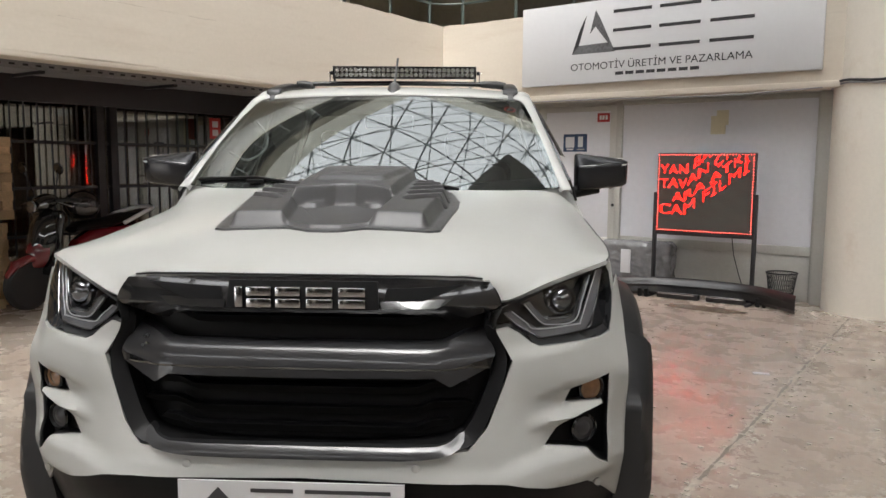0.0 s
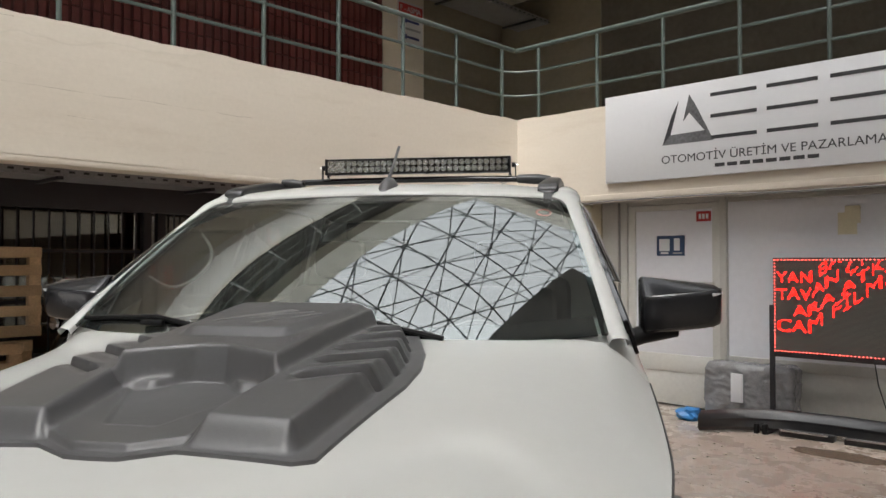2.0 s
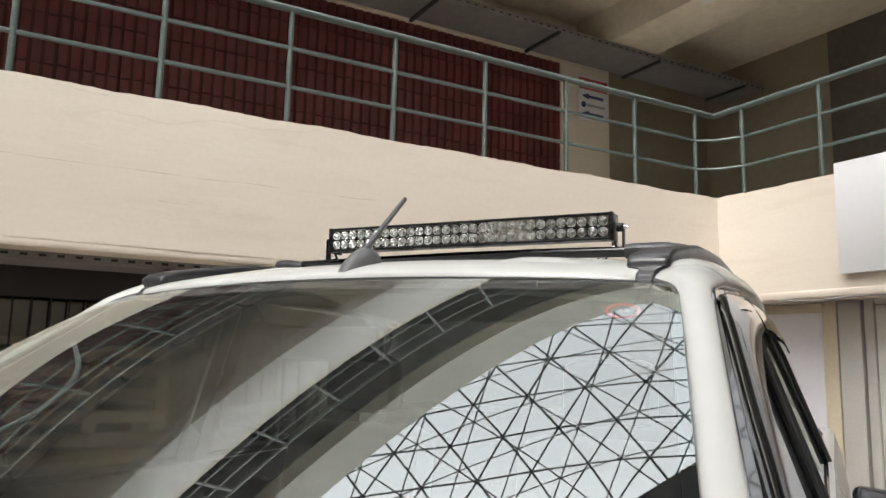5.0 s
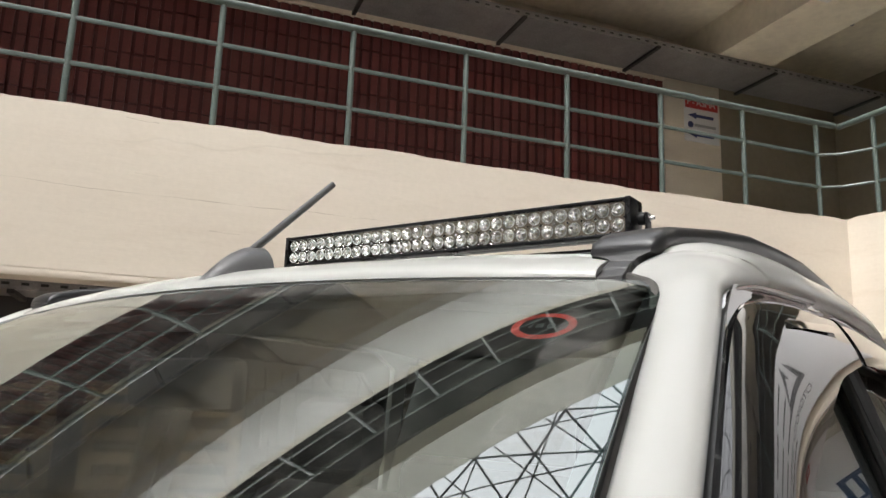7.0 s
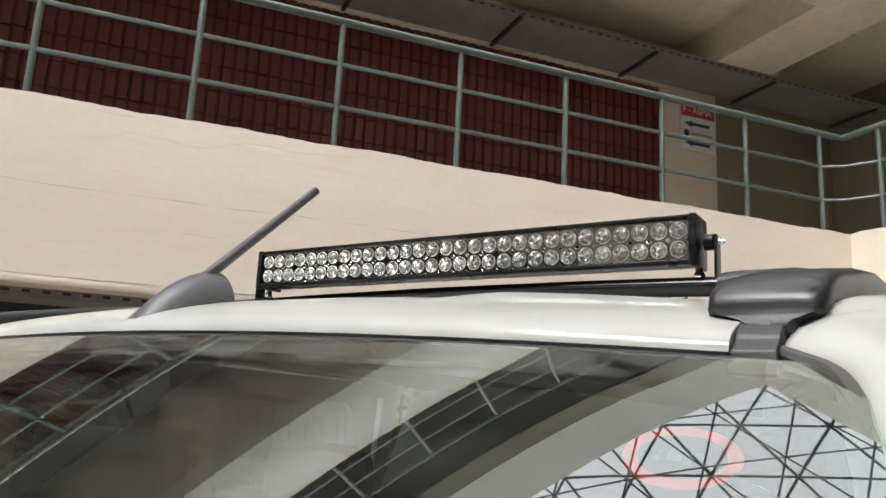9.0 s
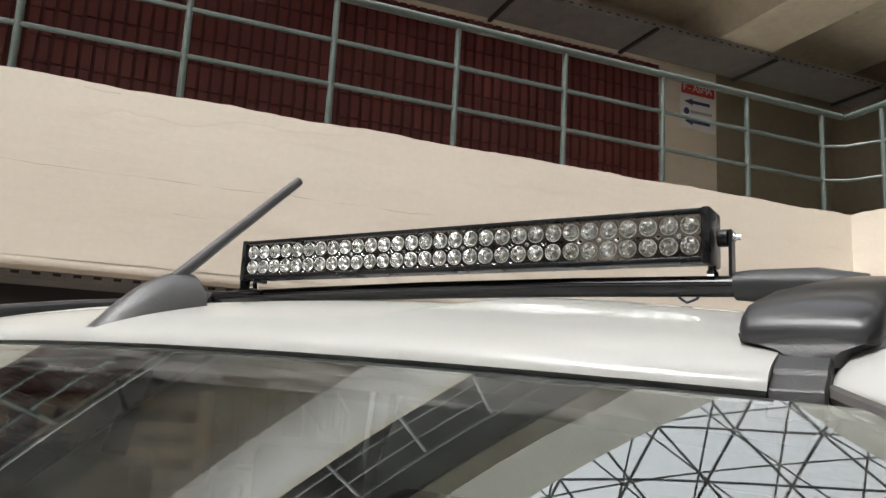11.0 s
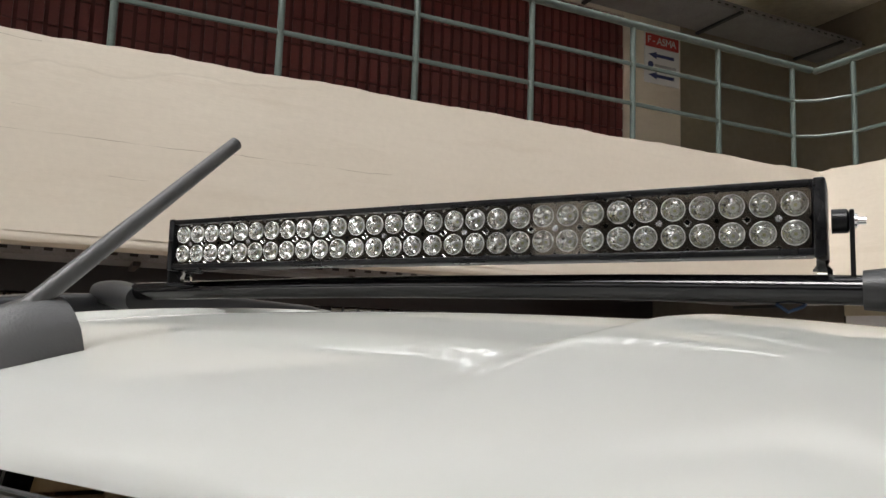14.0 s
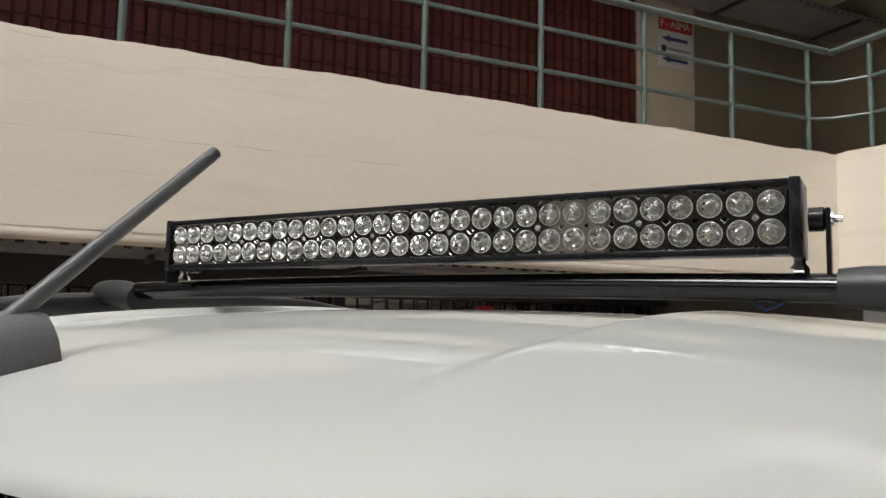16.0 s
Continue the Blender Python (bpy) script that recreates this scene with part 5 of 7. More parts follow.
# hood sections, front to rear, each from the middle outwards
HOOD = (
    ((0, 0.02, 1.137), (0.17, 0.02, 1.137), (0.34, 0.027, 1.135), (0.46, 0.05, 1.130), (0.515, 0.06, 1.066), (0.66, 0.135, 1.112), (0.828, 0.29, 1.150)),
    ((0, 0.09, 1.180), (0.17, 0.09, 1.180), (0.34, 0.10, 1.177), (0.48, 0.125, 1.167), (0.57, 0.155, 1.146), (0.70, 0.23, 1.152), (0.848, 0.37, 1.152)),
    ((0, 0.17, 1.2095), (0.17, 0.17, 1.2095), (0.35, 0.175, 1.206), (0.497, 0.20, 1.1975), (0.598, 0.23, 1.1765), (0.728, 0.30, 1.1695), (0.856, 0.42, 1.153)),
    ((0, 0.3, 1.238), (0.18, 0.3, 1.238), (0.36, 0.3, 1.234), (0.52, 0.32, 1.227), (0.64, 0.35, 1.207), (0.77, 0.41, 1.183), (0.868, 0.50, 1.152)),
    ((0, 0.62, 1.275), (0.2, 0.62, 1.275), (0.4, 0.62, 1.27), (0.56, 0.64, 1.264), (0.68, 0.66, 1.248), (0.79, 0.68, 1.215), (0.888, 0.70, 1.156)),
    ((0, 0.95, 1.306), (0.2, 0.95, 1.305), (0.4, 0.95, 1.301), (0.56, 0.96, 1.294), (0.69, 0.98, 1.282), (0.80, 1.0, 1.25), (0.90, 1.02, 1.17)),
    ((0, 1.19, 1.325), (0.2, 1.19, 1.324), (0.4, 1.20, 1.322), (0.57, 1.23, 1.321), (0.70, 1.27, 1.322), (0.81, 1.30, 1.29), (0.90, 1.32, 1.20)),
)


def spline(ps, t):
    """A smooth curve through points, t from 0 to 1."""
    n = len(ps) - 1
    i = min(int(t * n), n - 1)
    f = t * n - i
    p0, p1, p2, p3 = (Vector(ps[max(0, min(n, i + d))]) for d in (-1, 0, 1, 2))
    return 0.5 * ((2 * p1) + (p2 - p0) * f + (2 * p0 - 5 * p1 + 4 * p2 - p3) * f * f + (3 * p1 - p0 - 3 * p2 + p3) * f ** 3)


def loft(sections, nu=24, nv=32, half=True):
    """A smooth sheet through sections; mirrored across the middle when half."""
    bm = bmesh.new()
    grid = []
    for i in range(nv + 1):
        sec = [spline([s[k] for s in sections], i / nv) for k in range(len(sections[0]))]
        row = [spline(sec, j / nu) for j in range(nu + 1)]
        if half:
            row = [Vector((-p.x, p.y, p.z)) for p in reversed(row[1:])] + [Vector((0, row[0].y, row[0].z))] + row[1:]
        grid.append([bm.verts.new(p) for p in row])
    for a, b in zip(grid, grid[1:]):
        for j in range(len(a) - 1):
            bm.faces.new((a[j], a[j + 1], b[j + 1], b[j]))
    bm.normal_update()
    return bm


def relaxed(bm, rounds):
    """Fairs a sheet: inner points move towards the mean of their neighbours."""
    inner = [v for v in bm.verts if not v.is_boundary]
    for _ in range(rounds):
        goal = [sum((e.other_vert(v).co for e in v.link_edges), Vector()) / len(v.link_edges) for v in inner]
        for v, g in zip(inner, goal):
            v.co = v.co.lerp(g, 0.6)
    bm.normal_update()
    return bm


hood_sheet = relaxed(up_facing(loft(HOOD, 26, 40)), 90)
hood_tree = BVHTree.FromBMesh(hood_sheet)
part("hood", thicken(hood_sheet, 0.012), P["car_white"], truck, "", 50)


for s in (1, -1):
    line = [spline([q[6] for q in HOOD], k / 40) for k in range(1, 41)]
    part("shut_line", tubed([(s * (p.x + 0.001), p.y, p.z + 0.0005) for p in line], 0.0022, 6), P["rubber"], truck, "dark gap between hood and fender")


def hood_z(a, b):
    """Height of the hood's surface at a place."""
    hit = hood_tree.ray_cast(Vector((a, b, 2.0)), Vector((0, 0, -1)))[0]
    return hit.z if hit else 1.31


# hood scoop: a moulded sheet with a flange, two raised pads, a sunken channel and a central intake
def step(x, lo, hi):
    t = max(0.0, min(1.0, (x - lo) / (hi - lo)))
    return t * t * (3 - 2 * t)


def scoop_half(b):
    return curve_at(((0.27, 0.335), (0.32, 0.343), (0.70, 0.385), (0.85, 0.385), (1.0, 0.362), (1.19, 0.305)), b)


def scoop_front(a):
    """Front edge of the flange: a blunt tongue in the middle."""
    return curve_at(((0.0, 0.262), (0.046, 0.264), (0.118, 0.300), (0.31, 0.292), (0.34, 0.31)), abs(a))


def scoop_height(a, b):
    a = abs(a)
    edge = scoop_half(b)
    inner = edge - 0.034
    pad_top = curve_at(((0.3, 0.040), (0.6, 0.048), (1.0, 0.044), (1.15, 0.036)), b)
    pad = step(inner - a, 0.0, 0.030) * step(b - 0.308, 0.0, 0.045) * step(1.185 - b, 0.0, 0.05)
    # sunken channel, open to the front over a low chamfered lip
    half_c = curve_at(((0.30, 0.110), (0.34, 0.118), (0.62, 0.150)), b)
    low = step(half_c + 0.030 - a, 0.0, 0.030)
    lip = 0.010 * step(b - (0.284 + 0.55 * max(0.0, a - 0.046)), 0.0, 0.010)
    floor_h = lip + 0.016 * step(b - (0.565 + 0.06 * step(0.10 - a, 0.0, 0.07)), 0.0, 0.02) - 0.004 * step(b - 0.36, 0.0, 0.02) * step(0.052 + 0.42 * (b - 0.37) - a, 0.0, 0.010)
    h = 0.006 + pad_top * pad * (1 - low) + floor_h * low
    # central intake with a bevelled front, and a second lower step on it
    half = curve_at(((0.55, 0.176), (0.8, 0.188), (1.16, 0.204)), b)
    front = 0.625 - 0.50 * max(0.0, a - 0.035)
    box_in = step(half - a, 0.0, 0.020) * step(b - front, 0.0, 0.024) * step(1.19 - b, 0.0, 0.05)
    h = h * (1 - box_in) + box_in * curve_at(((0.55, 0.084), (0.8, 0.087), (1.16, 0.082)), b)
    top_half = curve_at(((0.70, 0.128), (1.05, 0.180), (1.16, 0.185)), b)
    h += 0.016 * step(top_half - a, 0.0, 0.030) * step(b - 0.715 - 0.3 * max(0.0, a - 0.09), 0.0, 0.04) * step(1.17 - b, 0.0, 0.05)
    # five long raked louvres in each pad
    for k in range(5):
        u = b - (0.566 + 0.119 * k + 0.68 * (a - 0.197))
        span = step(a, 0.197, 0.222) * step(edge - 0.036 - a, 0.0, 0.004)
        h -= span * (0.007 * (step(u, -0.060, -0.016) - step(u, -0.004, 0.004)) + 0.024 * (step(u, -0.017, -0.011) - step(u, -0.003, 0.003)))
        h += 0.004 * span * (step(u, -0.002, 0.004) - step(u, 0.010, 0.040))
    return h


bm = bmesh.new()
NA, NB = 200, 340
grid = []
for i in range(NB + 1):
    row = []
    for j in range(NA + 1):
        s = j / NA * 2 - 1
        r = i / NB
        b_front = scoop_front(s * 0.34)
        b = b_front + (1.19 - b_front) * r
        a = s * scoop_half(b)
        z = hood_z(a, b) + scoop_height(a, b)
        if i in (0, NB) or j in (0, NA):
            z = hood_z(a, b) - 0.004
        row.append(bm.verts.new((a, b, z)))
    grid.append(row)
for q, r in zip(grid, grid[1:]):
    for j in range(NA):
        bm.faces.new((q[j], q[j + 1], r[j + 1], r[j]))
scoop = part("hood_scoop", up_facing(bm), P["grey_plastic"], truck, "matt dark grey moulded plastic hood scoop", 60)
# slender embossed strokes on the intake's top
for pts in (((-0.085, 0.80), (0.03, 0.985), (0.037, 0.985), (-0.075, 0.80)), ((-0.005, 0.83), (0.02, 0.90), (0.10, 0.955), (0.035, 0.905)), ((0.015, 0.785), (0.10, 0.885), (0.125, 0.935), (0.028, 0.785)), ((-0.03, 0.86), (0.045, 0.975), (0.052, 0.97), (-0.018, 0.865))):
    part("embossed_mark", panel(pts, lambda a, b: Vector((a, b, hood_z(a, b) + scoop_height(a, b) + 0.0022)), 0.004, 0.02, (0, 0, -1)), P["grey_emboss"], scoop)

# --- front fascia ---
R_GRILLE = [(0.487, 1.128), (0.525, 1.056), (0.495, 1.0), (0.545, 0.91), (0.48, 0.745), (0.434, 0.688), (0.19, 0.668)]


def sym(half):
    """A closed outline from its right half, given from top to bottom."""
    return [p for p in half] + [(-a, z) for a, z in reversed(half)]


backing = panel(sym([(0.49, 1.12), (0.53, 1.05), (0.50, 0.99), (0.55, 0.905), (0.485, 0.735), (0.435, 0.67), (0.18, 0.655)]), on_nose(0.10), 0.01, 0.08, (0, 1, 0))
grille = part("grille", backing, P["black_plastic"], truck, "black grille with gloss and dark grey bars")


def ribbon(outline, off, thick, material, name, parent, label="", cell=0.05, bevel=None):
    return part(name, panel(outline, on_nose(off), thick, cell, (0, 1, 0)), material, parent, label)


def ring_band(outer, inner, off, depth, material, name, parent, label=""):
    """A frame between two outlines with the same count of corners, sloping inwards."""
    bm = bmesh.new()
    n = len(outer)
    sub = 2
    o, i2, back = [], [], []
    for k in range(n):
        for s in range(sub):
            f = s / sub
            pa = [outer[k][c] * (1 - f) + outer[(k + 1) % n][c] * f for c in (0, 1)]
            pb = [inner[k][c] * (1 - f) + inner[(k + 1) % n][c] * f for c in (0, 1)]
            o.append(bm.verts.new((pa[0], nose(*pa) + off, pa[1])))
            i2.append(bm.verts.new((pb[0], nose(*pb) + off + depth * 0.35, pb[1])))
            back.append(bm.verts.new((pb[0], nose(*pb) + off + depth, pb[1])))
    m = len(o)
    for k in range(m):
        bm.faces.new((o[k], o[(k + 1) % m], i2[(k + 1) % m], i2[k]))
        bm.faces.new((i2[k], i2[(k + 1) % m], back[(k + 1) % m], back[k]))
    up_facing(bm, (0, -1, 0))
    return part(name, bm, material, parent, label)


def eased(loop, rounds=2):
    """Cuts the corners of a closed outline."""
    for _ in range(rounds):
        loop = [tuple(p[c] * (1 - f) + q[c] * f for c in (0, 1)) for p, q in zip(loop, loop[1:] + loop[:1]) for f in (0.22, 0.78)]
    return loop


outer = eased(sym(R_GRILLE))
inner = eased(sym([(0.461, 1.112), (0.494, 1.05), (0.466, 1.0), (0.507, 0.912), (0.449, 0.762), (0.406, 0.708), (0.189, 0.690)]))
ring_band(outer, inner, -0.004, 0.09, P["black_plastic"], "grille_surround", grille)
# upper bar with the badge, with two dark slots
ub = sym([(0.478, 1.130), (0.510, 1.083), (0.517, 1.055), (0.452, 1.031), (0.389, 1.004), (0.345, 1.034), (0.1, 1.036)])
part("upper_bar", panel(eased(ub, 1), lambda a, z: Vector((a, nose(a, z) - 0.010 + 1.1 * max(0.0, 1.056 - z), z)), 0.05, 0.02, (0, 1, 0)), P["wing_gloss"], grille, "gloss black upper grille bar", 25)
for s in (1, -1):
    wing = [(0.205, 1.073), (0.32, 1.075), (0.385, 1.098), (0.432, 1.116), (0.453, 1.113), (0.388, 1.076), (0.352, 1.056), (0.205, 1.052)]
    slot = [(0.211, 1.072), (0.219, 1.104), (0.33, 1.108), (0.418, 1.114), (0.36, 1.090), (0.312, 1.073)]
    part("bar_slot", panel([(s * a, z) for a, z in slot], lambda a, z: Vector((a, nose(a, z) - 0.0125, z)), 0.008, 0.02, (0, 1, 0)), P["black_plastic"], grille, "", 20)
    part("bar_wing", panel([(s * a, z) for a, z in wing], lambda a, z: Vector((a, nose(a, z) - 0.022 + 0.5 * (z - 1.052), z)), 0.008, 0.015, (0, 1, 0)), P["wing_gloss"], grille, "", 20)
part("bar_seam", tubed([(0.466 * k / 15, nose(0.466 * k / 15, 1.134) - 0.004, 1.1355 - 0.009 * abs(k / 15) ** 6) for k in range(-15, 16)], 0.0028, 8), P["rubber"], grille, "black gap under the bonnet edge")
badge_plate = ribbon([(-0.195, 1.122), (0.195, 1.122), (0.2, 1.050), (-0.2, 1.050)], -0.016, 0.02, P["black_plastic"], "badge_plate", grille, "black plate behind the chrome badge")
# the maker's badge as five plain chrome blocks
for k, (x0, w) in enumerate(((-0.172, 0.022), (-0.142, 0.066), (-0.066, 0.066), (0.014, 0.07), (0.098, 0.07))):
    bm = bmesh.new()
    for z0, z1 in ((1.086, 1.110), (1.056, 1.080)) if k else ((1.056, 1.110),):
        box(bm, (x0, nose(x0, 1.07) - 0.036, z0), (x0 + w, nose(x0, 1.07) - 0.020, z1), 0.003)
    part("badge_block", bm, P["badge_chrome"], grille, "chrome badge block")
# middle bar
mb = sym([(0.335, 0.960), (0.368, 0.963), (0.418, 0.980), (0.478, 0.990), (0.503, 0.93), (0.49, 0.90), (0.387, 0.856), (0.347, 0.88), (0.1, 0.878)])
bm = panel(mb, lambda a, z: Vector((a, nose(a, z) - 0.034 + 0.30 * max(0.0, z - 0.912) + 0.9 * max(0.0, z - 0.945) + 0.25 * max(0.0, abs(a) - 0.36), z)), 0.05, 0.02, (0, 1, 0))
part("middle_bar", bm, P["gloss_grey"], grille, "dark grey glossy middle grille bar")
part("bar_edge", panel([(0.5, 0.925), (0.49, 0.899), (0.387, 0.855), (0.347, 0.879), (-0.347, 0.879), (-0.387, 0.855), (-0.49, 0.899), (-0.5, 0.925), (-0.395, 0.903), (-0.335, 0.905), (0.335, 0.905), (0.395, 0.903)], lambda a, z: Vector((a, nose(a, z) - 0.038 + 0.7 * max(0.0, 0.905 - z) + 0.25 * max(0.0, abs(a) - 0.36), z)), 0.02, 0.02, (0, 1, 0)), P["gloss_black"], grille, "", 20)
# slats, kinked upwards at their ends
for z, w in ((1.012, 0.36), (0.828, 0.42), (0.775, 0.43), (0.728, 0.38)):
    bm = panel([(-w, z + 0.010), (w, z + 0.010), (w + 0.015, z - 0.002), (w - 0.02, z - 0.012), (-w + 0.02, z - 0.012), (-w - 0.015, z - 0.002)], lambda a, q: Vector((a, nose(a, q) + 0.042 - (q - z) * 0.9, q + 0.020 * step(abs(a), 0.29, 0.35))), 0.03, 0.02, (0, 1, 0))
    part("slat", bm, P["black_plastic"], grille)
lip = [(-0.418, 0.730), (-0.387, 0.706), (-0.345, 0.697), (0.0, 0.697), (0.345, 0.697), (0.387, 0.706), (0.418, 0.730), (0.433, 0.718), (0.406, 0.687), (0.344, 0.672), (0.25, 0.668), (-0.25, 0.668), (-0.344, 0.672), (-0.406, 0.687), (-0.433, 0.718)]
part("lower_lip", panel(eased(lip, 1), lambda a, z: Vector((a, nose(a, z) - 0.014 + 0.9 * max(0.0, z - 0.682), z)), 0.03, 0.012, (0, 1, 0)), P["gloss_grey"], grille, "dark grey metal-look lower lip", 25)

# bumper skin: white, with openings left for grille, lamps and fog recesses
def bumper_place(a, z):
    """The bumper's skin: a ledge under the lamps, a fin between the two lamp slots and a ledge below them."""
    x = abs(a)
    side = step(x, 0.50, 0.60) * (1 - 0.8 * step(x, 0.80, 0.87))
    deep = step(x, 0.57, 0.70) * (1 - step(x, 0.80, 0.85))
    fold = 0.912 + 0.11 * (x - 0.545)
    brow = 0.807 + 0.20 * (x - 0.581) - 0.15 * max(0.0, x - 0.71)
    fin = 0.731 + 0.113 * (x - 0.592)
    sill = min(0.633 + 0.215 * (x - 0.481), 0.667)
    b = curve_at(((0.44, 0.05), (0.54, 0.012), (0.575, -0.022), (sill - 0.028, -0.022), (sill + 0.008, 0.004 + 0.022 * deep), (fin - 0.016, 0.004 + 0.014 * deep), (fin - 0.001, 0.004 - 0.013 * deep), (fin + 0.006, 0.004 - 0.015 * deep), (fin + 0.036, 0.004 + 0.020 * deep), (brow - 0.016, 0.004 + 0.020 * deep), (brow, 0.004), (fold, -0.016), (fold + 0.008, -0.015), (max(0.948, fold + 0.014), -0.003), (1.04, 0.0)), z)
    b = side * b - 0.010 * (1 - side) * math.exp(-((z - 0.60) / 0.03) ** 2) * step(x, 0.2, 0.45)
    return Vector((a, nose(a, z) + b, z))


SKIN = [(0.0, 0.668), (0.19, 0.667), (0.434, 0.686), (0.484, 0.743), (0.549, 0.91), (0.500, 0.995), (0.534, 1.0), (0.567, 0.980), (0.598, 0.954), (0.622, 0.943), (0.711, 0.942), (0.80, 0.944), (0.834, 0.952), (0.843, 0.989), (0.850, 1.06), (0.868, 1.10), (0.888, 0.98), (0.895, 0.78), (0.888, 0.58), (0.875, 0.44), (0.835, 0.485), (0.763, 0.555), (0.68, 0.567), (0.54, 0.598), (0.45, 0.606), (0.0, 0.617)]
RECESS = [(0.828, 0.845), (0.712, 0.816), (0.694, 0.784), (0.702, 0.779), (0.805, 0.772), (0.808, 0.764), (0.744, 0.752), (0.67, 0.717), (0.636, 0.675), (0.762, 0.648), (0.80, 0.606), (0.828, 0.588)]
bumper = part("bumper", panel(SKIN, bumper_place, 0.02, 0.0115, (0, 1, 0), [RECESS]), P["car_white"], truck, "pearl white front bumper", 40)
part("bumper_half", mirrored(panel(SKIN, bumper_place, 0.02, 0.0115, (0, 1, 0), [RECESS])), P["car_white"], bumper, "", 40)
for s in (1, -1):
    # dark recesses with their lamps
    bm = panel([(s * 0.87, 0.885), (s * 0.68, 0.855), (s * 0.61, 0.65), (s * 0.77, 0.61), (s * 0.87, 0.54)], on_nose(0.062), 0.01, 0.05, (0, 1, 0))
    ring = fine_outline(RECESS, 0.03)
    fr = [bm.verts.new(bumper_place(s * a, z) + Vector((0, 0.010, 0))) for a, z in ring]
    bk = [bm.verts.new((s * a, nose(a, z) + 0.066, z)) for a, z in ring]
    for k in range(len(ring)):
        bm.faces.new((fr[k], fr[(k + 1) % len(ring)], bk[(k + 1) % len(ring)], bk[k]))
    rec = part("fog_recess", bm, P["black_plastic"], bumper, "black recess for two lamps")
    for nm, zc, ac, mt in (("turn_lamp", 0.804, 0.772, "amber"), ("fog_lamp", 0.692, 0.752, "fog")):
        m = Matrix.Translation((s * ac, nose(ac, zc) + 0.044, zc)) @ pose(0, 0, 0, 90, 0, s * 24)
        lamp = part(nm, lathe(bmesh.new(), ((0.040, 0.0), (0.041, 0.012), (0.036, 0.016), (0.034, 0.008), (0.034, 0.004), (0.0, 0.002)), 28, m), P["gloss_black"], bumper, "round amber turn lamp" if mt == "amber" else "round dark fog lamp")
        part("lamp_bowl", lathe(bmesh.new(), ((0.033, 0.006), (0.026, 0.004), (0.018, 0.008), (0.009, 0.012), (0.0, 0.013)), 24, m), P[mt] if mt in P else P["head_dark"], lamp)
    for (a, z) in ((0.30, 0.645), (0.80, 0.535)):
        m = Matrix.Translation((s * a, nose(a, z) - 0.001, z)) @ pose(0, 0, 0, 90, 0, s * 20 * (a > 0.5))
        part("parking_sensor", lathe(bmesh.new(), ((0.011, -0.004), (0.011, 0.002), (0.009, 0.003), (0.0, 0.003)), 16, m), P["car_white"], bumper)
part("lower_valance", panel([(-0.54, 0.60), (-0.45, 0.61), (0, 0.618), (0.45, 0.61), (0.54, 0.60), (0.70, 0.57), (0.78, 0.555), (0.88, 0.44), (0.85, 0.33), (0.5, 0.30), (-0.5, 0.30), (-0.85, 0.33), (-0.88, 0.44), (-0.78, 0.555), (-0.70, 0.57)], on_nose(0.025), 0.03, 0.06, (0, 1, 0)), P["black_plastic"], bumper, "black lower bumper valance")

# headlights
HEAD = [(0.484, 1.036), (0.536, 1.057), (0.613, 1.089), (0.695, 1.118), (0.767, 1.138), (0.82, 1.143), (0.839, 1.115), (0.846, 1.051), (0.84, 0.989), (0.831, 0.955), (0.80, 0.947), (0.711, 0.945), (0.622, 0.945), (0.598, 0.956), (0.567, 0.982), (0.534, 1.002), (0.499, 0.994), (0.48, 1.008)]


def on_lamp(off):
    return lambda a, z: Vector((a, nose(a, z) + off * (1 - 0.2 * abs(a)), z))


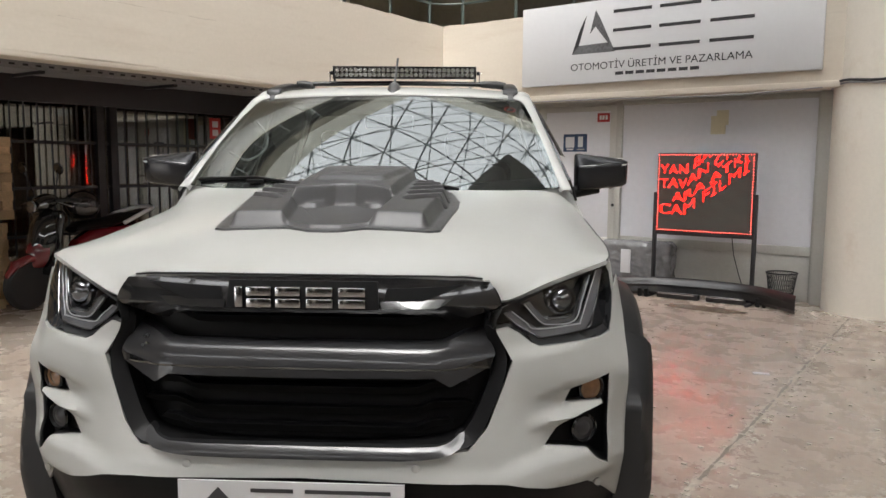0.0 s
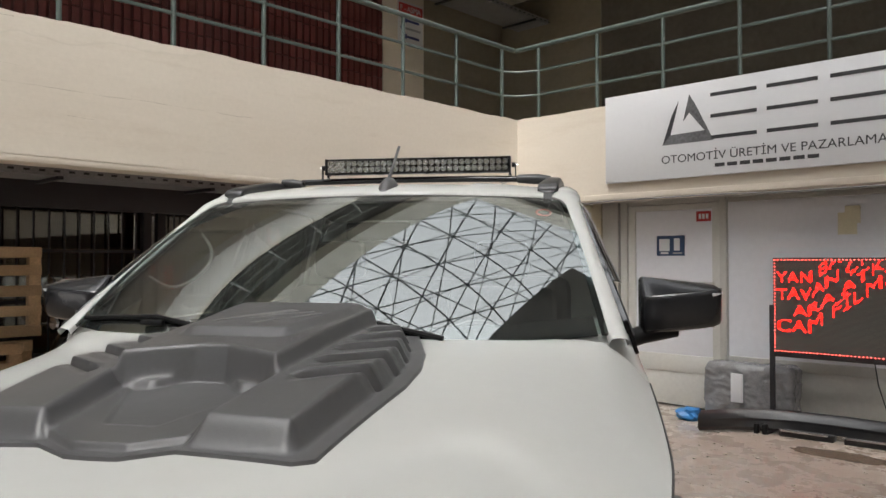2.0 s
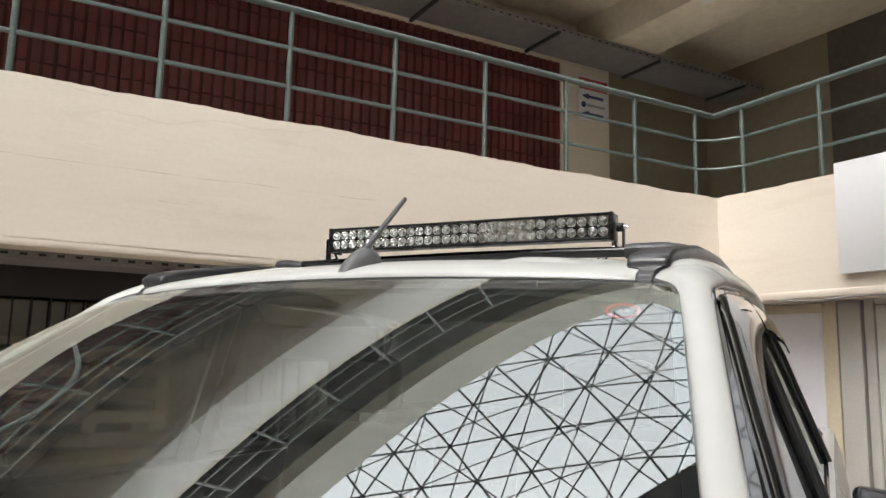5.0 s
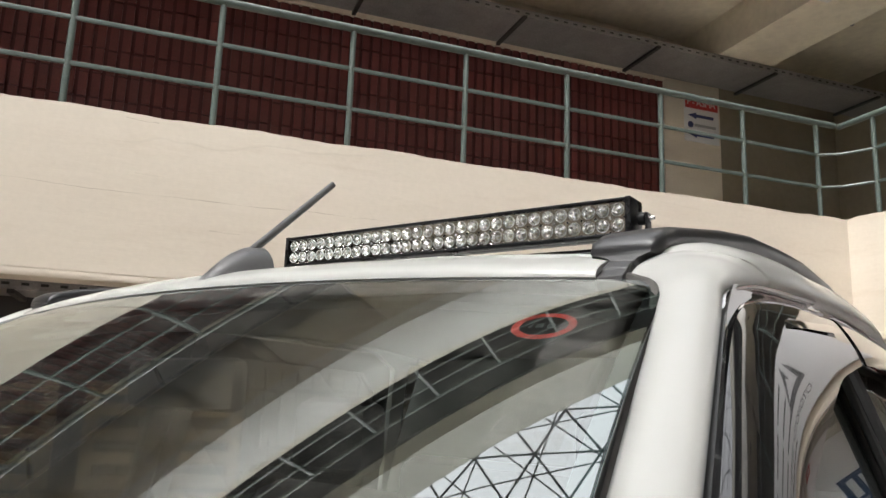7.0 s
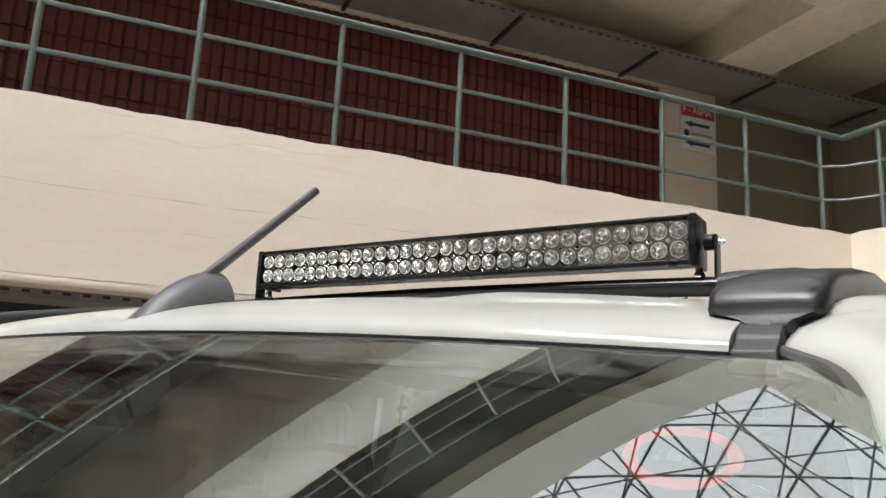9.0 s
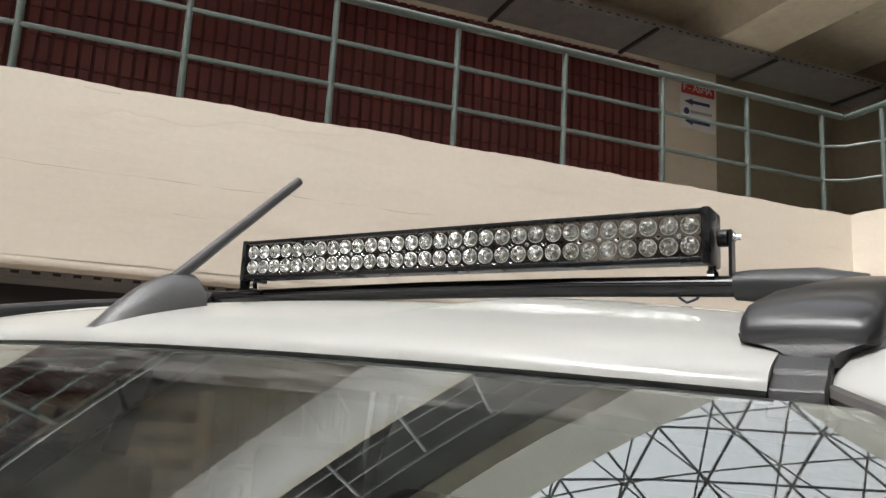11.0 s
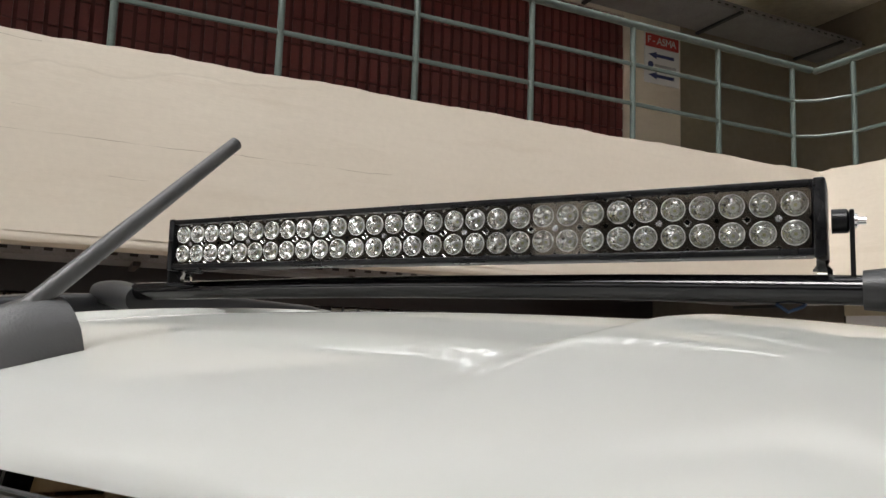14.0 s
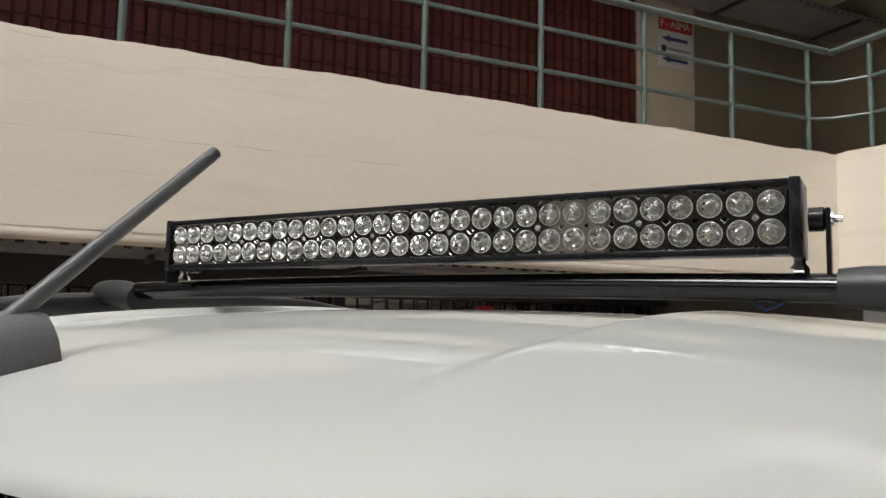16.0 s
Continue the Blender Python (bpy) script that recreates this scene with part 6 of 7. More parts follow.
for s in (1, -1):
    o = [(s * a, z) for a, z in HEAD]
    head = part("headlight", panel(o, on_lamp(0.075), 0.01, 0.05, (0, 1, 0)), P["head_dark"], truck, "dark headlight unit behind a clear lens")
    part("lens", panel(o, on_lamp(-0.003), 0.0, 0.04), P["lamp_glass"], head)
    rim_in = [(s * (0.69 + (a - 0.69) * 0.93), 1.04 + (z - 1.04) * 0.88) for a, z in HEAD]
    bm = bmesh.new()
    vo = [bm.verts.new(on_lamp(0.0)(*p)) for p in o]
    vi = [bm.verts.new(on_lamp(0.05)(*p)) for p in rim_in]
    for k in range(len(o)):
        bm.faces.new((vo[k], vo[(k + 1) % len(o)], vi[(k + 1) % len(o)], vi[k]))
    part("rim", up_facing(bm, (0, -1, 0)), P["head_dark"], head)
    # light guides: two hooked bands
    G1 = [(0.526, 1.03), (0.56, 0.999), (0.608, 0.97), (0.631, 0.96), (0.758, 0.966), (0.786, 1.011), (0.811, 1.093), (0.821, 1.122), (0.797, 1.122), (0.777, 1.075), (0.745, 0.994), (0.731, 0.984), (0.615, 0.984), (0.584, 1.005), (0.546, 1.035)]
    U2 = [(0.58, 1.052), (0.60, 1.028), (0.627, 1.0), (0.656, 0.991), (0.725, 0.993), (0.75, 1.047), (0.776, 1.11)]
    V2 = [(a + (0.69 - a) * 0.16, z + (1.075 - z) * 0.16) for a, z in U2]
    G2 = U2 + V2[::-1]
    part("light_guide", panel([(s * a, z) for a, z in G1], on_lamp(0.026), 0.02, 0.02, (0, 1, 0)), P["guide_grey"], head, "smoked grey light guide")
    part("inner_guide", panel([(s * a, z) for a, z in G2], on_lamp(0.034), 0.02, 0.02, (0, 1, 0)), P["guide_grey"], head)
    for loop, off, mt in ((G1[:8], 0.021, "chrome_dark"), (G1[8:], 0.022, "frost"), (U2, 0.028, "frost"), (V2, 0.030, "chrome_dark")):
        edge = [spline([on_lamp(off)(s * a, z) for a, z in loop], k / 30) for k in range(31)]
        part("guide_edge", tubed(edge, 0.0020, 6), P[mt], head, "thin bright edge of the light guide")
    part("inner_shade", panel([(s * a, z) for a, z in [(0.57, 1.05), (0.64, 1.01), (0.73, 1.01), (0.76, 1.11), (0.66, 1.09)]], on_lamp(0.062), 0.005, 0.05, (0, 1, 0)), P["chrome_dark"], head)
    m = Matrix.Translation(on_lamp(0.055)(s * 0.683, 1.055)) @ pose(0, 0, 0, 90, 0, s * 20)
    part("projector", lathe(bmesh.new(), ((0.042, -0.02), (0.044, 0.012), (0.038, 0.016), (0.034, 0.008), (0.026, 0.022), (0.014, 0.03), (0.0, 0.033)), 24, m), P["chrome_dark"], head)

# number plate panel: white board with dark plain marks
plate = part("number_plate", panel([(-0.31, 0.616), (0.275, 0.616), (0.275, 0.49), (-0.31, 0.49)], lambda a, z: Vector((a, -0.095 + (0.616 - z) * 0.0, z)), 0.006, 0.3, (0, 1, 0)), P["sign_white"], truck, "white plate with plain dark marks")
bm = bmesh.new()
v = [bm.verts.new((x, -0.0965, z)) for x, z in ((-0.265, 0.535), (-0.205, 0.60), (-0.145, 0.535), (-0.205, 0.555))]
bm.faces.new(v)
part("plate_mark", thicken(up_facing(bm, (0, -1, 0)), 0.001), P["sign_ink"], plate)
for x0 in (-0.12, 0.02, 0.13):
    bm = bmesh.new()
    box(bm, (x0, -0.0975, 0.588), (x0 + 0.11, -0.0955, 0.598), 0)
    box(bm, (x0, -0.0975, 0.56), (x0 + 0.11, -0.0955, 0.57), 0)
    part("plate_mark", bm, P["sign_ink"], plate)

# --- body sides ---
def side_x(b, z):
    """Half width of the body at a length and height."""
    low = curve_at(((0.2, 0.87), (0.45, 0.915), (0.8, 0.93), (1.0, 0.925), (1.2, 0.895), (1.3, 0.865), (1.5, 0.795), (1.72, 0.715), (1.80, 0.690)), z)
    nose_in = curve_at(((0.3, 0.06), (0.45, 0.045), (0.6, 0.03), (0.9, 0.012), (1.2, 0.0), (4.8, 0.0), (5.2, 0.03)), b)
    return low - nose_in


def on_side(s, off=0.0):
    return lambda b, z: Vector((s * (side_x(b, z) + off), b, z))


def arch(cx, r, lo, hi, n=14, cz=0.40):
    return [(cx + r * math.cos(radians(lo + (hi - lo) * k / n)), cz + r * math.sin(radians(lo + (hi - lo) * k / n))) for k in range(n + 1)]


WF, WR = 0.84, 3.965


def side_ring(s, outer, inner, off):
    """The flat frame between two outlines on the body side."""
    bm = bmesh.new()
    n, sub = len(outer), 6
    o, i2 = [], []
    for k in range(n):
        for t in range(sub):
            f = t / sub
            po = [outer[k][c] * (1 - f) + outer[(k + 1) % n][c] * f for c in (0, 1)]
            pi = [inner[k][c] * (1 - f) + inner[(k + 1) % n][c] * f for c in (0, 1)]
            o.append(bm.verts.new(on_side(s, off)(*po)))
            i2.append(bm.verts.new(on_side(s, off - 0.003)(*pi)))
    m = len(o)
    for k in range(m):
        bm.faces.new((o[k], o[(k + 1) % m], i2[(k + 1) % m], i2[k]))
    return thicken(up_facing(bm, (s, 0, 0)), 0.012)


for s in (1, -1):
    fo = [(0.31, 0.95), (0.33, 1.142), (0.50, 1.150), (0.70, 1.155), (1.02, 1.168), (1.32, 1.20), (1.36, 1.20), (1.36, 0.45)] + [p for p in arch(WF, 0.47, 5, 170)]
    part("fender", panel(fo, on_side(s), 0.015, 0.05, (-s, 0, 0)), P["car_white"], truck)
    for (y0, y1, nm) in ((1.365, 2.385, "front_door"), (2.392, 3.30, "rear_door")):
        if nm == "front_door":
            skin = [(y0, 0.45), (y0, 1.20), (1.40, 1.265), (y1, 1.285), (y1, 0.45)]
            win = [(1.47, 1.315), (1.49, 1.375), (1.715, 1.53), (1.915, 1.668), (1.975, 1.695), (2.03, 1.705), (2.2, 1.715), (y1 - 0.055, 1.718), (y1 - 0.055, 1.31)]
            frm = [(1.37, 1.275), (1.37, 1.365), (1.653, 1.555), (1.878, 1.705), (1.94, 1.738), (2.0, 1.752), (2.2, 1.765), (y1, 1.774), (y1, 1.285)]
        else:
            skin = [(y0, 0.45), (y0, 1.285), (y1, 1.30), (y1, 0.85), (3.20, 0.62), (3.12, 0.45)]
            win = [(y0 + 0.05, 1.31), (y0 + 0.05, 1.718), (3.02, 1.70), (3.10, 1.64), (3.19, 1.34)]
            frm = [(y0, 1.288), (y0, 1.774), (3.05, 1.757), (3.15, 1.71), (3.28, 1.305)]
        door = part(nm, panel(skin, on_side(s), 0.02, 0.06, (-s, 0, 0)), P["car_white"], truck)
        part("window", panel(win, on_side(s, -0.006), 0.004, 0.06, (-s, 0, 0)), P["side_glass"], door, "tinted side window")
        part("window_frame", side_ring(s, frm, win, 0.004), P["gloss_black"], door)
        seal = bmesh.new()
        tube(seal, [on_side(s, 0.006)(*p) for p in win], 0.006, 6)
        part("seal", seal, P["rubber"], door)
        bm = bmesh.new()
        tube(bm, [on_side(s, 0.012)(y1 - 0.24, 1.05), on_side(s, 0.045)(y1 - 0.20, 1.055), on_side(s, 0.045)(y1 - 0.09, 1.055), on_side(s, 0.012)(y1 - 0.05, 1.05)], 0.013, 8)
        part("handle", bm, P["gloss_black"], door)
        # dark weather shield over the window's top: a bowed strip that stands off the glass
        if nm == "front_door":
            rim = [(1.515, 1.470), (1.60, 1.528), (1.695, 1.588), (1.776, 1.639), (1.853, 1.683), (1.898, 1.704), (1.967, 1.725), (2.073, 1.740), (2.2, 1.750), (y1 - 0.02, 1.757)]
            hem = [(1.560, 1.462), (1.64, 1.505), (1.735, 1.545), (1.80, 1.574), (1.863, 1.592), (1.95, 1.615), (2.04, 1.637), (2.15, 1.662), (2.26, 1.676), (y1 - 0.02, 1.688)]
        else:
            rim = [(y0 + 0.02, 1.757), (2.6, 1.762), (2.9, 1.755), (3.03, 1.744), (3.10, 1.69)]
            hem = [(y0 + 0.02, 1.690), (2.6, 1.694), (2.9, 1.690), (2.99, 1.68), (3.03, 1.65)]
        bm = bmesh.new()
        rows = []
        for k in range(61):
            o, h = (spline([(0, *p) for p in line], k / 60) for line in (rim, hem))
            row = []
            for v, off in ((0.0, 0.006), (0.02, 0.011), (0.08, 0.0155), (0.2, 0.0205), (0.36, 0.0245), (0.52, 0.0275), (0.7, 0.0295), (0.88, 0.030), (1.0, 0.0295)):
                q = o.lerp(h, v)
                row.append(bm.verts.new(on_side(s, off)(q.y, q.z)))
            rows.append(row)
        for q, r in zip(rows, rows[1:]):
            for k in range(8):
                bm.faces.new((q[k], q[k + 1], r[k + 1], r[k]))
        part("wind_deflector", thicken(up_facing(bm, (s, 0, 0.3)), 0.003), P["shield_black"], door, "dusty gloss black wind deflector", 60)
    # upper frame of the cabin side
    part("cabin_side", panel([(2.0, 1.756), (2.2, 1.769), (2.40, 1.778), (3.05, 1.761), (3.16, 1.712), (3.29, 1.30), (3.34, 1.30), (3.22, 1.74), (3.05, 1.775), (2.40, 1.792), (2.2, 1.783), (2.0, 1.766)], on_side(s, 0.001), 0.02, 0.05, (-s, 0, 0)), P["car_white"], truck)
    part("cabin_inner", panel([(1.45, 0.5), (1.45, 1.3), (1.52, 1.36), (1.6, 1.40), (1.6, 1.29), (3.25, 1.30), (3.25, 0.5)], on_side(s, -0.06), 0.01, 0.1, (-s, 0, 0)), P["cabin"], truck)
    # bed side
    part("bed_side", panel([(3.34, 0.5), (3.34, 1.30), (5.12, 1.30), (5.15, 0.6), (4.55, 0.5)] + arch(WR, 0.45, 5, 175), on_side(s), 0.05, 0.08, (-s, 0, 0)), P["car_white"], truck)
    # sill
    part("side_step", tubed([(s * 0.93, 1.45, 0.40), (s * 0.95, 1.6, 0.38), (s * 0.95, 3.3, 0.38), (s * 0.93, 3.42, 0.40)], 0.04, 10), P["black_plastic"], truck)
    # flares: a slimmer upper arch and, in front, a thicker lower block
    for cx, spans in ((WF, ((-13, 53, 0.020), (54, 196, 0.0))), (WR, ((0, 180, 0.0),))):
        for lo, hi, more in spans:
            bm = bmesh.new()
            n = 36
            rows = []
            for k in range(n + 1):
                t = radians(lo + (hi - lo) * k / n)
                wide = step(0.58 - t, 0.0, 0.10) if more else 0.0
                shift = 0.042 * step(0.90 - t, 0.0, 0.25) if more else 0.0
                ring = []
                for r, x in ((0.595 + 0.035 * wide, -0.03 + shift), (0.592 + 0.035 * wide, 0.018 + more + shift * 0.9), (0.56 + 0.012 * wide, 0.088 + more - 0.012 * wide), (0.53, 0.108 + more), (0.47, 0.106 + more), (0.45, 0.09), (0.44, -0.05)):
                    y, z = cx - r * math.cos(t), 0.40 + r * math.sin(t) * 1.06
                    if cx == WF:
                        y = max(y, 0.335 - 0.05 * wide + 0.10 * max(0.0, 0.42 - z))
                    ring.append(bm.verts.new((s * (side_x(max(0.35, y), min(z, 1.05)) + x), y, z)))
                rows.append(ring)
            for q, r in zip(rows, rows[1:]):
                for j in range(len(q)):
                    bm.faces.new((q[j], q[(j + 1) % len(q)], r[(j + 1) % len(q)], r[j]))
            bm.faces.new(rows[0])
            bm.faces.new(rows[-1][::-1])
            bmesh.ops.recalc_face_normals(bm, faces=bm.faces[:])
            part("fender_flare", bm, P["flare"], truck, "matt black bolt-on fender flare", 45)
    # wheels
    for cx in (WF, WR):
        m = Matrix.Translation((s * 0.80, cx, 0.395)) @ pose(0, 0, 0, 0, 90 * s, 0)
        wheel = new("wheel")
        wheel.parent = truck
        tyre = [(0.26, -0.11), (0.30, -0.125), (0.36, -0.128), (0.385, -0.11), (0.395, -0.07), (0.395, 0.07), (0.385, 0.11), (0.36, 0.128), (0.30, 0.125), (0.26, 0.11)]
        part("tyre", lathe(bmesh.new(), tyre, 40, m), P["rubber"], wheel)
        bm = lathe(bmesh.new(), ((0.262, -0.1), (0.258, 0.10), (0.235, 0.09), (0.225, 0.05), (0.10, 0.05), (0.07, 0.075), (0.0, 0.08)), 32, m)
        for k in range(6):
            b2 = boxed((-0.03, 0.05, 0.04), (0.03, 0.25, 0.09), 0.01)
            bmesh.ops.transform(b2, matrix=m @ pose(0, 0, 0, 0, 0, 60 * k), verts=b2.verts[:])
            tmp = bpy.data.meshes.new("tmp")
            b2.to_mesh(tmp)
            b2.free()
            bm.from_mesh(tmp)
            bpy.data.meshes.remove(tmp)
        part("rim", bm, P["gloss_black"], wheel)

# --- cabin top ---
# shape of the glass: foot, crown and hollow
WB0, WZ, WC4, WH4 = 1.1243, 1.2932, 0.0292, 0.0107
WK0, WK1, WK2, WK3 = 0.0609, 0.0116, -0.695, -0.0098


def wind(s, t, off=0.0):
    """The windscreen: s across from -1 to 1, t from bottom to top."""
    q = s * s
    lo = Vector((0.793 * s, WB0 + (1.30 - WB0 - WC4) * q + WC4 * q * q, WZ + (1.335 - WZ) * q))
    hi = Vector((0.660 * s, 1.858 + (0.060 - WH4) * q + WH4 * q * q, 1.760 - 0.018 * q))
    bulge = t * (1 - t) * ((WK0 + WK1 * (t - 0.5)) * (1 - WK2 * q) + WK3 * s)
    return lo.lerp(hi, t) + Vector((0, -0.54, 0.84)) * (bulge + off)


def wind_sheet(s0, s1, t0, t1, off, thick, n=24):
    bm = bmesh.new()
    g = [[bm.verts.new(wind(s0 + (s1 - s0) * j / n, t0 + (t1 - t0) * i / n, off)) for j in range(n + 1)] for i in range(n + 1)]
    for a, b in zip(g, g[1:]):
        for j in range(n):
            bm.faces.new((a[j], a[j + 1], b[j + 1], b[j]))
    up_facing(bm, (0, -0.5, 1))
    return thicken(bm, thick) if thick else bm


ws = part("windscreen", wind_sheet(-1, 1, 0, 1, 0, 0), P["glass"], truck, "clear windscreen mirroring the skylight")
ws.visible_shadow = False
for nm, a in (("frit", (-1.0, -0.978, 0, 1)), ("frit", (0.978, 1.0, 0, 1)), ("frit", (-0.965, 0.965, 0, 0.10))):
    part(nm, wind_sheet(*a, -0.004, 0.002, 12), P["gloss_black"], ws)
# pillars that sweep up beside the glass, round its corner and back along the roof rail as one skin
PILLAR = [((0.7209 - 0.3277 * (z - 1.55), 1.627 + 1.5 * (z - 1.55), z + 0.004), (0.7713 - 0.3221 * (z - 1.55), 1.641 + 1.5 * (z - 1.55), z)) for z in (1.315, 1.332, 1.355, 1.40, 1.46, 1.52, 1.58, 1.64, 1.68, 1.705)]
PILLAR += [((0.664, 1.885, 1.727), (0.712, 1.915, 1.733)), ((0.651, 1.909, 1.742), (0.7135, 1.955, 1.744)), ((0.632, 1.922, 1.750), (0.714, 2.0, 1.752)), ((0.619, 1.932, 1.755), (0.7145, 2.04, 1.756)), ((0.619, 1.952, 1.766), (0.7145, 2.07, 1.758)), ((0.628, 1.98, 1.783), (0.715, 2.10, 1.760)), ((0.634, 2.06, 1.797), (0.715, 2.17, 1.764)), ((0.636, 2.2, 1.812), (0.715, 2.30, 1.772)), ((0.638, 2.46, 1.832), (0.714, 2.5, 1.780)), ((0.638, 2.67, 1.840), (0.713, 2.7, 1.785)), ((0.64, 3.0, 1.832), (0.71, 3.0, 1.778)), ((0.645, 3.30, 1.79), (0.70, 3.27, 1.735))]


def pillar_skin(s):
    bm = bmesh.new()
    n = 150
    ins, outs = ([spline([r[k] for r in PILLAR], i / n) for i in range(n + 1)] for k in (0, 1))
    rows = []
    for i in range(n + 1):
        a, b = ins[i], outs[i]
        j, k = max(0, i - 2), min(n, i + 2)
        run = (ins[k] + outs[k] - ins[j] - outs[j])
        up = (b - a).cross(run).normalized()
        if up.z < 0:
            up = -up
        w = (b - a).length
        ring = [a - up * 0.014 - (b - a) * 0.02]
        for v in (0.0, 0.03, 0.08, 0.16, 0.28, 0.42, 0.56, 0.70, 0.82, 0.91, 0.97, 1.0):
            ring.append(a.lerp(b, v) + up * (0.16 * w * (1 - abs(2 * v - 1) ** 2.6) - 0.003 * (v in (0.0, 1.0))))
        ring.append(b - up * 0.016 + (a - b) * 0.03)
        rows.append([bm.verts.new((s * p.x, p.y, p.z)) for p in ring])
    for q, r in zip(rows, rows[1:]):
        for j in range(len(q) - 1):
            bm.faces.new((q[j], q[j + 1], r[j + 1], r[j]))
    up_facing(bm, (s * 0.5, -0.3, 1))
    return bm


def beside_pillar(s, section, i0=2, i1=18):
    """A strip that follows the pillar's outer edge: its section as distances from the edge and heights over the door."""
    bm = bmesh.new()
    n = 90
    line = [spline([r[1] for r in PILLAR[i0:i1]], k / n) for k in range(n + 1)]
    out = Vector((0.94, 0.0, 0.34))
    rows = []
    for k, p in enumerate(line):
        run = (line[min(n, k + 1)] - line[max(0, k - 1)]).normalized()
        down = run.cross(out).normalized()
        if down.z > 0:
            down = -down
        rows.append([bm.verts.new((s * q.x, q.y, q.z)) for q in (p + down * d + out * h for d, h in section)])
    for q, r in zip(rows, rows[1:]):
        for k in range(len(section) - 1):
            bm.faces.new((q[k], q[k + 1], r[k + 1], r[k]))
    return up_facing(bm, (s, -0.1, 0.3))


for s in (1, -1):
    pillar = part("pillar", pillar_skin(s), P["car_white"], truck, "", 75)
    for nm, mt, section in (
            ("door_gap", "rubber", ((-0.008, -0.010), (0.0045, -0.012))),
            ("bright_strip", "strip_grey", ((0.0040, -0.014), (0.0045, -0.003), (0.0065, 0.0), (0.0085, -0.001), (0.0095, -0.006))),
            ("door_rubber", "gloss_black", ((0.009, -0.007), (0.014, -0.006), (0.018, -0.006), (0.0225, -0.003))),
            ("bright_strip", "chrome", ((0.0215, -0.003), (0.0225, 0.0005), (0.0245, 0.0015), (0.0265, 0.0), (0.0275, -0.003))),
            ("door_frame_edge", "gloss_black", ((0.0265, -0.004), (0.032, -0.001), (0.040, 0.004), (0.047, 0.009), (0.056, 0.012)))):
        part(nm, beside_pillar(s, section), P[mt], pillar, "", 60)
# cowl sides: painted panels that carry the hood's line up to the pillars
for s in (1, -1):
    rows = (((0.60, 1.243, 1.312), (0.70, 1.266, 1.312), (0.81, 1.294, 1.281), (0.898, 1.316, 1.190)),
            ((0.66, 1.285, 1.322), (0.735, 1.307, 1.328), (0.825, 1.328, 1.298), (0.896, 1.343, 1.215)),
            ((0.72, 1.312, 1.334), (0.785, 1.345, 1.346), (0.852, 1.378, 1.302), (0.890, 1.390, 1.230)),
            ((0.745, 1.335, 1.345), (0.785, 1.395, 1.388), (0.838, 1.440, 1.345), (0.872, 1.455, 1.280)))
    sheet = loft([[(s * x, y, z) for x, y, z in r] for r in rows], 14, 14, False)
    part("cowl_panel", thicken(up_facing(sheet), 0.008), P["car_white"], truck, "", 60)
# black seals round the windscreen
part("glass_seal", tubed([wind(-0.90 + 1.80 * k / 30, 0.999, -0.001) for k in range(31)], 0.0016, 8), P["rubber"], ws)
for s in (1, -1):
    line = [spline([r[0] for r in PILLAR[1:14]], k / 50) + Vector((-0.0025, 0.0, -0.0055)) for k in range(51)]
    part("glass_seal", tubed([(s * p.x, p.y, p.z) for p in line], 0.0055, 8), P["seal_grey"], ws)


def roof_front(a):
    return 1.864 + 0.157 * a * a


def roof_z(a, b):
    """Height of the roof skin, with two pressed folds beside a sunken middle panel."""
    back = b - roof_front(a)
    z = smooth_at(((0.0, 1.764), (0.0015, 1.7690), (0.006, 1.7745), (0.02, 1.782), (0.06, 1.796), (0.14, 1.8155), (0.24, 1.8345), (0.44, 1.8545), (0.74, 1.866), (1.14, 1.857), (1.38, 1.826), (1.48, 1.79)), back)
    z -= (0.042 + 0.022 * step(back, 0.0, 0.3)) * a * a + 0.08 * a ** 4 * step(back, 0.1, 0.4)
    return z - 0.010 * step(0.322 - abs(a), 0.0, 0.030) * step(back, 0.03, 0.34)


bm = bmesh.new()
grid = []
NX, NY = 240, 150
for i in range(NY + 1):
    row = []
    for j in range(NX + 1):
        a = 0.588 * (j / NX * 2 - 1)
        t = (i / NY) ** 1.5
        b = roof_front(a) + (3.34 - roof_front(a)) * t
        row.append(bm.verts.new((a, b, roof_z(a, b))))
    grid.append(row)
for q, r in zip(grid, grid[1:]):
    for j in range(NX):
        bm.faces.new((q[j], q[j + 1], r[j + 1], r[j]))
roof = part("roof", thicken(up_facing(bm), 0.012), P["car_white"], truck, "pearl white pressed steel roof", 50)
part("headliner", panel([(-0.6, 1.95), (0.6, 1.95), (0.62, 3.25), (-0.62, 3.25)], lambda a, b: Vector((a, b, roof_z(a, b) - 0.06)), 0.01, 0.2, (0, 0, 1)), P["headliner"], truck)
part("cab_back", panel([(-0.86, 0.5), (0.86, 0.5), (0.86, 1.3), (0.69, 1.70), (0.6, 1.79), (-0.6, 1.79), (-0.69, 1.70), (-0.86, 1.3)], lambda a, z: Vector((a, 3.33 - 0.10 * max(0, z - 1.3), z)), 0.02, 0.1, (0, -1, 0)), P["car_white"], truck)
part("rear_window", panel([(-0.6, 1.35), (0.6, 1.35), (0.52, 1.68), (-0.52, 1.68)], lambda a, z: Vector((a, 3.338 - 0.10 * max(0, z - 1.3), z)), 0.004, 0.1, (0, -1, 0)), P["dark_glass"], truck)
